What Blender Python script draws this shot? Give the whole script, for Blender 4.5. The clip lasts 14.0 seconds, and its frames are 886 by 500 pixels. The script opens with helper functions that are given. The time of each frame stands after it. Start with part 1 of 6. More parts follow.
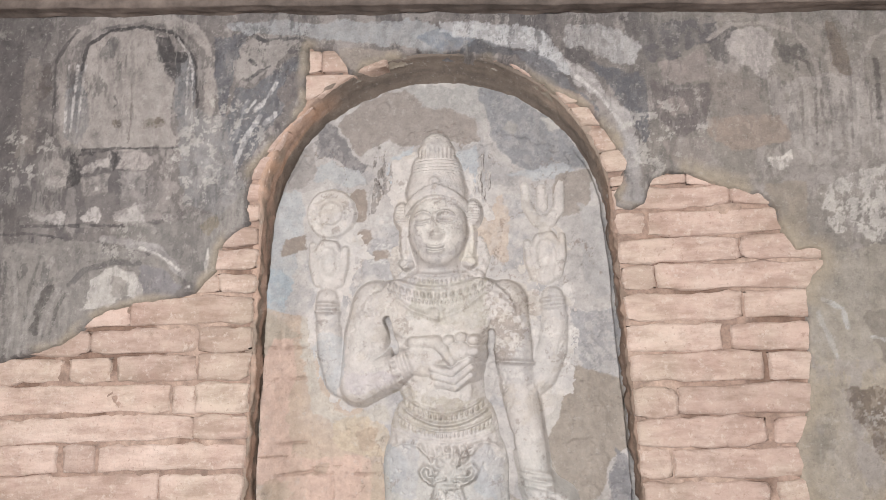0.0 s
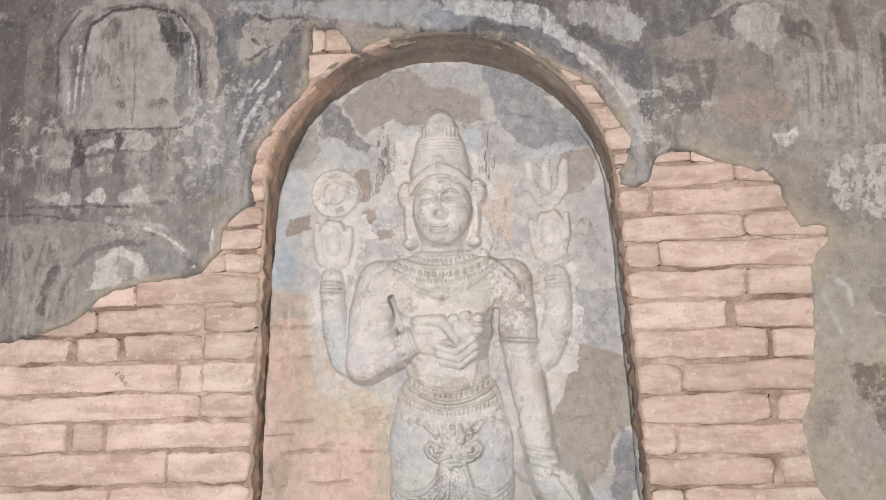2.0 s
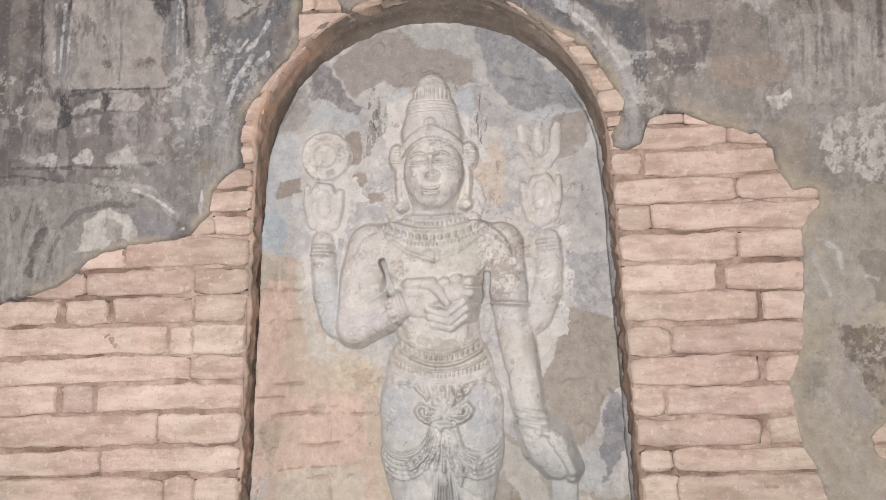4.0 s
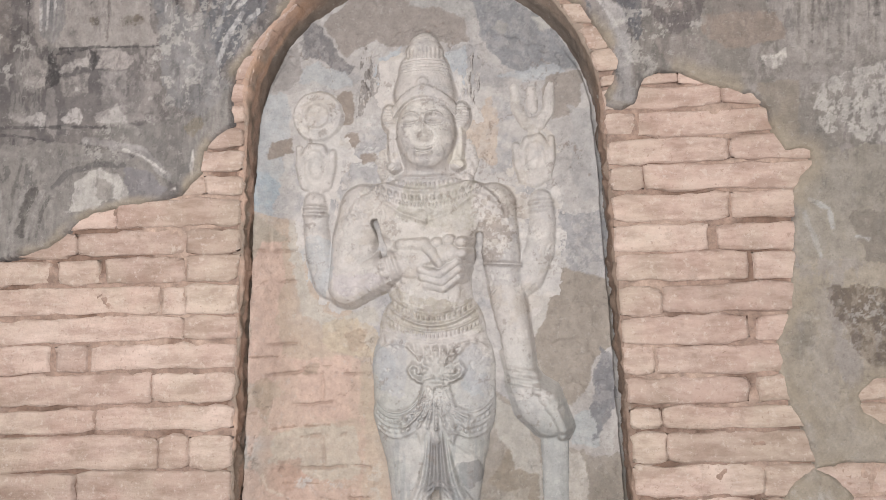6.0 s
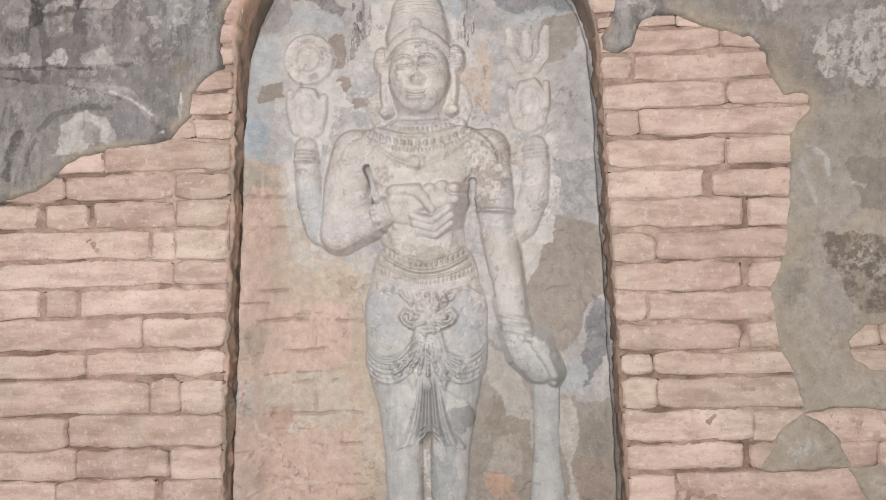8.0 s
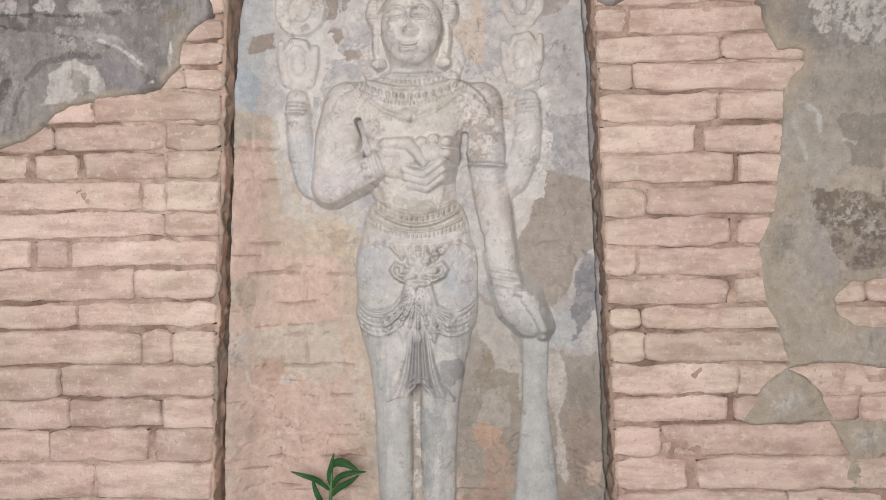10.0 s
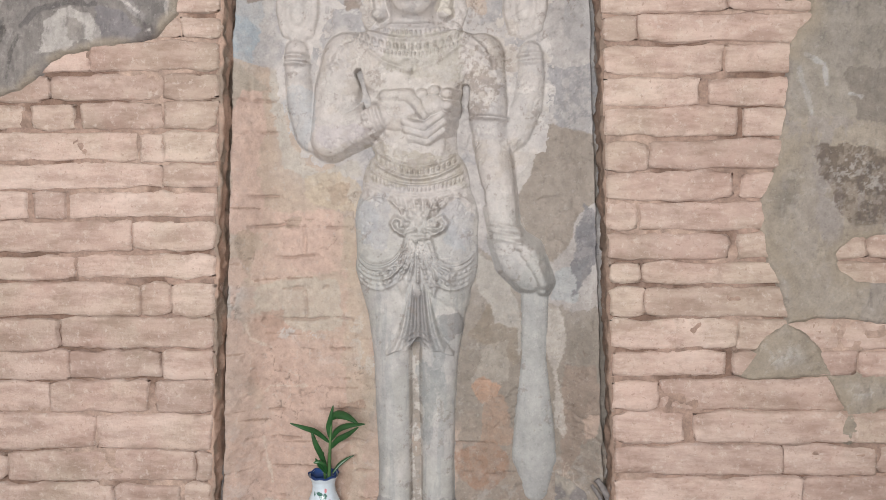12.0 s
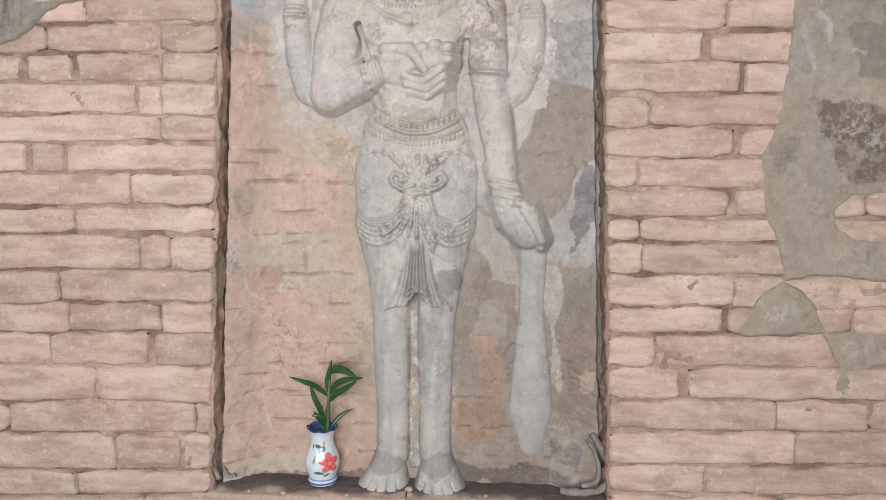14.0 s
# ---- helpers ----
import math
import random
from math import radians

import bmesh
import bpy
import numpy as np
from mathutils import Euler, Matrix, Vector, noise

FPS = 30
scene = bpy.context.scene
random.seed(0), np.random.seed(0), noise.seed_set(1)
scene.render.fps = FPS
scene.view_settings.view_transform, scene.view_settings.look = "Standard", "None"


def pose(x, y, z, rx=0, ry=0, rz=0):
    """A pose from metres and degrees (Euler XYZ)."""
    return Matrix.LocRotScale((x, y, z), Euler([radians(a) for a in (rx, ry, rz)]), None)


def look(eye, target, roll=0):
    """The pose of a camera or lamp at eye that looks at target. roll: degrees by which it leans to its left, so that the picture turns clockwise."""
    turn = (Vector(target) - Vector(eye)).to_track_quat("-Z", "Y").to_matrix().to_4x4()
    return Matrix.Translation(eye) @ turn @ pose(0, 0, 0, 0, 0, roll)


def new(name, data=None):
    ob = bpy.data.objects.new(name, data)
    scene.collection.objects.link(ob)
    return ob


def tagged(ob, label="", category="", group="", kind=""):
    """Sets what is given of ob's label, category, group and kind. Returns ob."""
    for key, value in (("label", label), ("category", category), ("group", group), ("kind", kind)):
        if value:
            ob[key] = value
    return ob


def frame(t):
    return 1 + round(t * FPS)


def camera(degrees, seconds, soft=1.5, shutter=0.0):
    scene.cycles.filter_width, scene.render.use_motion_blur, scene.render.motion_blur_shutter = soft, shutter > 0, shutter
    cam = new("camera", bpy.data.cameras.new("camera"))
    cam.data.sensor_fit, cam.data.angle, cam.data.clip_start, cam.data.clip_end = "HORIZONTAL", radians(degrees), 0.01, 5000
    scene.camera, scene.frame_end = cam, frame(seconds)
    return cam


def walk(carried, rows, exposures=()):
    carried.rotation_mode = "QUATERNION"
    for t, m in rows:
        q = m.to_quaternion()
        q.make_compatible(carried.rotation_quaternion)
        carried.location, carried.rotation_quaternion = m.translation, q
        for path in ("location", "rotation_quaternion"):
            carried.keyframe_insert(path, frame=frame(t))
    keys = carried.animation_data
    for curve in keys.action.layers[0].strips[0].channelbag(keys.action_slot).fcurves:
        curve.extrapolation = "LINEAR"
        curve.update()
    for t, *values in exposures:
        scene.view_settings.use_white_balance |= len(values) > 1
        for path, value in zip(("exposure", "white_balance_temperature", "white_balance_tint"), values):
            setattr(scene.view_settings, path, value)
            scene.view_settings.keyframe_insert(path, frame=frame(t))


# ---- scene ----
cam = camera(64.0, 14.0, soft=0.7)
PATH = [
    (0, (0.15, -1.871, 1.486), (-0.036, 0.098, 1.782), -1.3),
    (0.5, (0.152, -1.87, 1.483), (-0.037, 0.101, 1.764), -1.4),
    (1, (0.148, -1.874, 1.477), (-0.041, 0.098, 1.754), -1.5),
    (1.5, (0.146, -1.875, 1.475), (-0.046, 0.099, 1.737), -1.4),
    (2, (0.147, -1.871, 1.468), (-0.05, 0.103, 1.724), -1.5),
    (2.5, (0.145, -1.864, 1.457), (-0.047, 0.112, 1.698), -1.5),
    (3, (0.147, -1.859, 1.445), (-0.042, 0.12, 1.667), -1.4),
    (5.5, (0.158, -1.859, 1.418), (-0.014, 0.129, 1.549), -1.4),
    (6, (0.16, -1.856, 1.405), (-0.012, 0.134, 1.511), -1.3),
    (6.5, (0.161, -1.845, 1.388), (-0.008, 0.146, 1.471), -1.2),
    (7, (0.161, -1.839, 1.373), (-0.004, 0.153, 1.432), -1.2),
    (7.5, (0.165, -1.84, 1.364), (0.001, 0.153, 1.404), -1.0),
    (8, (0.165, -1.838, 1.352), (0.004, 0.156, 1.362), -1.0),
    (10.5, (0.177, -1.843, 1.306), (0.03, 0.149, 1.205), -0.3),
    (11, (0.175, -1.842, 1.295), (0.027, 0.149, 1.173), -0.2),
    (11.5, (0.173, -1.837, 1.282), (0.025, 0.152, 1.141), -0.1),
    (12, (0.172, -1.836, 1.27), (0.027, 0.152, 1.106), -0.0),
    (12.5, (0.17, -1.839, 1.262), (0.025, 0.147, 1.074), 0.2),
    (13, (0.173, -1.838, 1.246), (0.029, 0.147, 1.042), 0.3),
    (13.5, (0.177, -1.842, 1.24), (0.036, 0.141, 1.018), 0.4),
    (14, (0.174, -1.842, 1.229), (0.032, 0.138, 0.984), 0.5),
]
walk(cam, [(t, look(eye, target, roll)) for t, eye, target, roll in PATH],
     exposures=[(0.0, -0.01), (3.0, -0.03), (5.5, -0.14), (8.0, -0.15), (14.0, -0.20)])

# ---- world and light ----
world = bpy.data.worlds.new("sky")
scene.world = world
world.use_nodes = True
wn = world.node_tree
sky = wn.nodes.new("ShaderNodeTexSky")
sky.sky_type, sky.sun_disc = "NISHITA", False
sky.sun_elevation, sky.sun_rotation = radians(48), radians(200)
wn.links.new(sky.outputs[0], wn.nodes["Background"].inputs[0])
wn.nodes["Background"].inputs[1].default_value = 0.1

DOOR_X, DOOR_W, DOOR_H, ROOM_Y = -0.20, 2.7, 2.45, -3.6


def area_lamp(name, where, target, w, h, watts, colour):
    data = bpy.data.lights.new(name, "AREA")
    data.shape, data.size, data.size_y, data.energy, data.color = "RECTANGLE", w, h, watts, colour
    ob = new(name, data)
    ob.matrix_world = look(where, target)
    return ob


# daylight that comes in by the doorway behind the camera
area_lamp("doorway_daylight", (DOOR_X, ROOM_Y + 0.1, 1.52), (DOOR_X, 0, 1.50), DOOR_W - 0.1, 1.5, 184, (1.0, 0.985, 0.985))

# ---- materials ----


def node_mat(name):
    m = bpy.data.materials.new(name)
    m.use_nodes = True
    t = m.node_tree
    return m, t, t.nodes["Principled BSDF"]


def nd(t, kind, **vals):
    n = t.nodes.new(kind)
    for k, v in vals.items():
        n.inputs[k].default_value = v
    return n


def noise_tex(t, scale, detail=6, rough=0.6, vec=None):
    n = nd(t, "ShaderNodeTexNoise", Scale=scale, Detail=detail, Roughness=rough)
    if vec is not None:
        t.links.new(vec, n.inputs["Vector"])
    return n


def coords(t):
    return t.nodes.new("ShaderNodeNewGeometry").outputs["Position"]


def ramp(t, fac, stops):
    r = t.nodes.new("ShaderNodeValToRGB")
    e = r.color_ramp.elements
    for i, (p, c) in enumerate(stops):
        q = e[i] if i < 2 else e.new(p)
        q.position, q.color = p, (*c, 1)
    t.links.new(fac, r.inputs[0])
    return r.outputs[0]


def mixed(t, mode, fac, a, b):
    m = t.nodes.new("ShaderNodeMix")
    m.data_type, m.blend_type = "RGBA", mode
    for sock, v in ((m.inputs[0], fac), (m.inputs[6], a), (m.inputs[7], b)):
        if isinstance(v, (int, float)):
            sock.default_value = v
        elif isinstance(v, tuple):
            sock.default_value = (*v, 1)
        else:
            t.links.new(v, sock)
    return m.outputs[2]


def bumped(t, b, strength, dist, *heights):
    """Fine relief: the sum of some textures' heights."""
    total = heights[0]
    for h in heights[1:]:
        a = t.nodes.new("ShaderNodeMath")
        a.operation = "ADD"
        t.links.new(total, a.inputs[0]), t.links.new(h, a.inputs[1])
        total = a.outputs[0]
    n = nd(t, "ShaderNodeBump", Strength=strength, Distance=dist)
    t.links.new(total, n.inputs["Height"])
    t.links.new(n.outputs[0], b.inputs["Normal"])


def painted_mat(name, rough=0.92, fleck=0.5, grain=1.0, spec=0.2, chip=(0.42, 0.405, 0.385), relief=0.7):
    """Plaster or stone: the colour of its paint and stains comes with the mesh, the grain from noise."""
    m, t, b = node_mat(name)
    at = t.nodes.new("ShaderNodeAttribute")
    at.attribute_name = "tint"
    p = coords(t)
    fine, mid, big = noise_tex(t, 160, 5, 0.7, p), noise_tex(t, 34, 8, 0.65, p), noise_tex(t, 7, 6, 0.6, p)
    c = mixed(t, "MULTIPLY", grain * 0.8, at.outputs[0], ramp(t, mid.outputs[0], [(0.34, (0.66, 0.66, 0.66)), (0.66, (1.32, 1.31, 1.29))]))
    c = mixed(t, "MULTIPLY", grain * 0.7, c, ramp(t, fine.outputs[0], [(0.3, (0.8, 0.8, 0.8)), (0.7, (1.18, 1.18, 1.17))]))
    c = mixed(t, "MULTIPLY", grain * 0.7, c, ramp(t, big.outputs[0], [(0.3, (0.85, 0.84, 0.82)), (0.7, (1.14, 1.14, 1.15))]))
    chips = noise_tex(t, 62, 10, 0.75, p)
    c = mixed(t, "MIX", ramp(t, chips.outputs[0], [(0.57, (0, 0, 0)), (0.63, (fleck, fleck, fleck))]), c, chip)
    marks = noise_tex(t, 75, 9, 0.72, p)
    c = mixed(t, "MULTIPLY", fleck, c, ramp(t, marks.outputs[0], [(0.36, (0.45, 0.44, 0.43)), (0.43, (1, 1, 1))]))
    t.links.new(c, b.inputs["Base Color"])
    b.inputs["Roughness"].default_value, b.inputs["Specular IOR Level"].default_value = rough, spec
    bumped(t, b, relief, 0.005, mid.outputs[0], fine.outputs[0], chips.outputs[0])
    return m


def brick_mat(name, body, pale, red):
    m, t, b = node_mat(name)
    p = coords(t)
    info = t.nodes.new("ShaderNodeObjectInfo")
    big, mid, fine = noise_tex(t, 6, 7, 0.6, p), noise_tex(t, 26, 9, 0.7, p), noise_tex(t, 150, 5, 0.7, p)
    c = mixed(t, "MIX", ramp(t, big.outputs[0], [(0.38, (0, 0, 0)), (0.64, (1, 1, 1))]), body, pale)
    wash = noise_tex(t, 2.6, 8, 0.62, p)
    c = mixed(t, "MIX", ramp(t, wash.outputs[0], [(0.46, (0, 0, 0)), (0.62, (0.75, 0.75, 0.75))]), c, (0.43, 0.358, 0.295))
    c = mixed(t, "MIX", ramp(t, mid.outputs[0], [(0.56, (0, 0, 0)), (0.72, (0.55, 0.55, 0.55))]), c, red)
    c = mixed(t, "MULTIPLY", 0.8, c, ramp(t, info.outputs["Random"], [(0.0, (0.82, 0.80, 0.79)), (0.4, (0.98, 0.97, 0.96)), (1.0, (1.13, 1.14, 1.14))]))
    c = mixed(t, "MULTIPLY", 0.3, c, ramp(t, fine.outputs[0], [(0.3, (0.84, 0.84, 0.84)), (0.7, (1.14, 1.14, 1.13))]))
    flat = t.nodes.new("ShaderNodeMapping")
    flat.inputs["Scale"].default_value = (0.45, 1, 1.5)
    t.links.new(p, flat.inputs["Vector"])
    smear = noise_tex(t, 15, 9, 0.68, flat.outputs[0])
    c = mixed(t, "MULTIPLY", 0.9, c, ramp(t, smear.outputs[0], [(0.38, (0.76, 0.73, 0.71)), (0.5, (1, 1, 1)), (0.60, (1.15, 1.17, 1.18))]))
    grime = noise_tex(t, 13, 9, 0.7, p)
    c = mixed(t, "MIX", ramp(t, grime.outputs[0], [(0.57, (0, 0, 0)), (0.70, (0.55, 0.55, 0.55))]), c, (0.30, 0.245, 0.20))
    lime = noise_tex(t, 48, 10, 0.75, p)
    c = mixed(t, "MIX", ramp(t, lime.outputs[0], [(0.55, (0, 0, 0)), (0.62, (0.45, 0.45, 0.45))]), c, (0.60, 0.52, 0.465))
    pits = noise_tex(t, 85, 8, 0.7, p)
    c = mixed(t, "MIX", ramp(t, pits.outputs[0], [(0.59, (0, 0, 0)), (0.65, (0.45, 0.45, 0.45))]), c, (0.25, 0.165, 0.13))
    t.links.new(c, b.inputs["Base Color"])
    b.inputs["Roughness"].default_value, b.inputs["Specular IOR Level"].default_value = 0.95, 0.15
    bumped(t, b, 0.65, 0.0055, mid.outputs[0], fine.outputs[0], big.outputs[0], lime.outputs[0])
    return m


def plain_mat(name, colour, rough=0.8, spec=0.3, vary=0.25, scale=30, bump=0.3):
    m, t, b = node_mat(name)
    p = coords(t)
    n, n2 = noise_tex(t, scale, 8, 0.65, p), noise_tex(t, scale * 0.2, 5, 0.6, p)
    c = mixed(t, "MULTIPLY", 1.0, colour, ramp(t, n.outputs[0], [(0.3, (1 - vary,) * 3), (0.7, (1 + vary,) * 3)]))
    c = mixed(t, "MULTIPLY", 0.8, c, ramp(t, n2.outputs[0], [(0.3, (1 - vary,) * 3), (0.7, (1 + vary,) * 3)]))
    t.links.new(c, b.inputs["Base Color"])
    b.inputs["Roughness"].default_value, b.inputs["Specular IOR Level"].default_value = rough, spec
    bumped(t, b, bump, 0.004, n.outputs[0])
    return m


M_BRICK = brick_mat("weathered_brick", (0.445, 0.330, 0.283), (0.505, 0.400, 0.350), (0.375, 0.245, 0.203))
M_MORTAR = painted_mat("mud_mortar", fleck=0.1)
M_PLASTER = painted_mat("painted_plaster", fleck=0.28, grain=0.55)
M_NICHE = painted_mat("niche_plaster", fleck=0.3, grain=0.5, relief=0.6)
M_STATUE = painted_mat("statue_stucco", fleck=0.24, grain=0.42, chip=(0.55, 0.535, 0.51), relief=0.42)
M_ROOM = plain_mat("room_plaster", (0.40, 0.355, 0.32))
M_FLOOR = plain_mat("floor_brick", (0.22, 0.17, 0.14), vary=0.35, scale=18)
M_GREY = plain_mat("grey_stucco", (0.19, 0.175, 0.17), vary=0.4, scale=45, bump=0.8)
M_CRUMB = plain_mat("broken_plaster", (0.36, 0.32, 0.28), vary=0.4, scale=70, bump=0.8)
M_CORNICE = plain_mat("cornice_brick", (0.125, 0.102, 0.09), vary=0.45, scale=14, bump=0.9)
M_LEAF = plain_mat("glossy_leaf", (0.018, 0.075, 0.022), rough=0.34, spec=0.5, vary=0.35, scale=40, bump=0.05)
M_STEM = plain_mat("green_stem", (0.06, 0.13, 0.045), rough=0.5, vary=0.3, scale=60, bump=0.1)
M_GLAZE, _t, _b = node_mat("glazed_porcelain")
_a = _t.nodes.new("ShaderNodeAttribute")
_a.attribute_name = "tint"
_n = noise_tex(_t, 55, 5, 0.6, coords(_t))
_t.links.new(mixed(_t, "MULTIPLY", 0.5, _a.outputs[0], ramp(_t, _n.outputs[0], [(0.3, (0.88, 0.88, 0.88)), (0.7, (1.1, 1.1, 1.1))])), _b.inputs["Base Color"])
_b.inputs["Roughness"].default_value = 0.16

# ---- shape helpers ----


def fbm(x, z, scale, octaves=4, seed=0, gain=0.5):
    """Smooth noise over arrays, about -1 to 1."""
    total, amp, norm = np.zeros_like(x, dtype=float), 1.0, 0.0
    for o in range(octaves):
        u, v = x * scale + 17.3 * seed + 5.1 * o, z * scale - 9.7 * seed + 3.7 * o
        i, j = np.floor(u), np.floor(v)
        a, b = u - i, v - j
        a, b = a * a * (3 - 2 * a), b * b * (3 - 2 * b)

        def corner(di, dj):
            s = np.sin((i + di) * 127.1 + (j + dj) * 311.7 + seed * 74.7 + o * 19.19) * 43758.5453
            return (s - np.floor(s)) * 2 - 1

        total += amp * ((corner(0, 0) * (1 - a) + corner(1, 0) * a) * (1 - b) + (corner(0, 1) * (1 - a) + corner(1, 1) * a) * b)
        norm, amp, scale = norm + amp, amp * gain, scale * 2.03
    return total / norm


def step(a, b, v):
    s = np.clip((v - a) / (b - a), 0, 1)
    return s * s * (3 - 2 * s)


def line_dist(x, z, pts):
    best = np.full(x.shape, 9.0)
    for (ax, az), (bx, bz) in zip(pts, pts[1:]):
        dx, dz = bx - ax, bz - az
        s = np.clip(((x - ax) * dx + (z - az) * dz) / (dx * dx + dz * dz + 1e-9), 0, 1)
        best = np.minimum(best, np.hypot(x - ax - s * dx, z - az - s * dz))
    return best


def area_depth(x, z, poly):
    """How far inside a closed outline: plus inside, minus outside."""
    inside = np.zeros(x.shape, bool)
    ring = list(poly) + [poly[0]]
    for (ax, az), (bx, bz) in zip(ring, ring[1:]):
        if az != bz:
            inside ^= ((az > z) != (bz > z)) & (x < (bx - ax) * (z - az) / (bz - az) + ax)
    return np.where(inside, 1, -1) * line_dist(x, z, ring)


def grid_mesh(name, px, py, pz, keep, tint=None, flip=False):
    """A sheet from arrays of places; keep says which cells stay. tint: colours of the paint on it."""
    rows, cols = px.shape
    idx = np.arange(rows * cols).reshape(rows, cols)
    quads = np.stack([idx[:-1, :-1], idx[:-1, 1:], idx[1:, 1:], idx[1:, :-1]], -1)[keep]
    if flip:
        quads = quads[:, ::-1]
    used, inv = np.unique(quads, return_inverse=True)
    quads = inv.reshape(-1, 4)
    co = np.stack([px, py, pz], -1).reshape(-1, 3)[used]
    me = bpy.data.meshes.new(name)
    me.from_pydata(co.tolist(), [], quads.tolist())
    me.polygons.foreach_set("use_smooth", np.ones(len(quads), bool))
    if tint is not None:
        c = np.concatenate([np.clip(tint.reshape(-1, 3)[used], 0.01, 0.85), np.ones((len(used), 1))], 1)
        me.color_attributes.new("tint", "FLOAT_COLOR", "POINT").data.foreach_set("color", c.ravel())
    me.update()
    return me


def part(name, data, material, parent=None, label=""):
    """One mesh object, from a bmesh or a mesh, under a thing or a part."""
    if isinstance(data, bmesh.types.BMesh):
        bm, data = data, bpy.data.meshes.new(name)
        bm.to_mesh(data)
        bm.free()
    if not data.materials:
        data.materials.append(material)
    ob = new(name, data)
    if parent is not None:
        ob.parent = parent
    if label:
        ob["label"] = label
    return ob


def box(bm, x0, x1, y0, y1, z0, z1):
    m = Matrix.Translation(((x0 + x1) / 2, (y0 + y1) / 2, (z0 + z1) / 2)) @ Matrix.Diagonal((x1 - x0, y1 - y0, z1 - z0, 1))
    bmesh.ops.create_cube(bm, size=1, matrix=m)


def blend(tint, colour, mask):
    m = np.clip(mask, 0, 1)[..., None]
    return tint * (1 - m) + np.array(colour) * m


def window(x, z, x0, x1, z0, z1):
    """The part of a regular sheet's rows and columns that lies within bounds."""
    c, r = np.searchsorted(x[0], (x0, x1)), np.searchsorted(z[:, 0], (z0, z1))
    return slice(r[0], r[1]), slice(c[0], c[1])


def patch(tint, x, z, colour, strength, pts, worn=0.2, rag=0.006):
    """A patch of paint, plaster, stain or painted shade within an outline: its edge ragged, its surface worn through
    here and there.
    """
    px, pz = [p[0] for p in pts], [p[1] for p in pts]
    at = window(x, z, min(px) - 4 * rag, max(px) + 4 * rag, min(pz) - 4 * rag, max(pz) + 4 * rag)
    u, v = x[at], z[at]
    if u.size:
        seed = int(1000 * abs(px[0] + 2 * pz[0])) % 997
        d = area_depth(u, v, pts) + 4.6 * rag * fbm(u, v, 0.075 / rag, 6, seed, 0.68)
        gone = worn * step(-0.03, 0.10, fbm(u * 1.25, v, 46, 5, seed + 3, 0.72))
        tint[at] = blend(tint[at], colour, strength * step(-0.0018, 0.0018, d) * (1 - gone))


def stroke(tint, x, z, colour, strength, w, pts, worn=0.4):
    """A brush line along a way, uneven and worn."""
    px, pz = [p[0] for p in pts], [p[1] for p in pts]
    at = window(x, z, min(px) - 2 * w - 0.01, max(px) + 2 * w + 0.01, min(pz) - 2 * w - 0.01, max(pz) + 2 * w + 0.01)
    u, v = x[at], z[at]
    if u.size:
        seed = int(1000 * abs(px[-1] + 2 * pz[0])) % 991
        d = line_dist(u, v, pts) + (0.45 * w + 0.003) * fbm(u, v, 45, 4, seed, 0.66)
        gone = worn * step(-0.06, 0.10, fbm(u, v, 40, 5, seed + 5, 0.72))
        tint[at] = blend(tint[at], colour, strength * step(w, 0.7 * w, d) * (1 - gone))


def paint_spots(tint, x, z, rows, seed, ragged=0.5, flake=0.3):
    """Worn patches with flaking outlines: colour, strength, middle, half sizes."""
    for k, (c, s, cx, cz, rx, rz) in enumerate(rows):
        at = window(x, z, cx - 2.2 * rx, cx + 2.2 * rx, cz - 2.2 * rz, cz + 2.2 * rz)
        a, b = x[at], z[at]
        if a.size:
            f = min(max(0.4 / min(rx, rz), 6), 40)
            wa, wb = a + 0.7 * rx * fbm(a, b, 0.8 * f, 3, seed + k + 500), b + 0.7 * rz * fbm(a, b, 0.8 * f, 3, seed + k + 700)
            u = np.hypot((wa - cx) / rx, (wb - cz) / rz) + ragged * fbm(a, b, 2.2 * f, 6, seed + k, 0.68)
            tint[at] = blend(tint[at], c, s * step(1.03, 0.98, u) * (1 - (flake if sum(c) > 0.8 else 0.2 * flake) * step(0.04, 0.14, fbm(a * 1.3, b, 55, 5, seed + k + 900, 0.75))))
    return tint


# paint and stain colours
WHITE, LIGHT, DARK = (0.45, 0.435, 0.41), (0.275, 0.258, 0.245), (0.06, 0.058, 0.06)
UMBER, COAL, SKY, CHALK = (0.20, 0.172, 0.155), (0.14, 0.137, 0.145), (0.338, 0.372, 0.402), (0.46, 0.435, 0.41)

# ---- the niche's outline ----
NICHE_X, SPRING, FLOOR_Z, BACK_Y = -0.054, 1.85, 0.302, 0.12


def half_width(z):
    return 0.551 - (np.minimum(z, SPRING) - 0.34) * 0.0475


def niche_at(x, z, rise=0.477):
    """Below 1 within the niche's outline."""
    up = np.maximum(z - SPRING, 0) / rise
    return np.hypot((x - NICHE_X) / half_width(z), up)


def jamb_x(z, side, rise=0.477):
    up = np.clip((z - SPRING) / rise, 0, 1)
    return NICHE_X + side * half_width(z) * np.sqrt(1 - up * up)


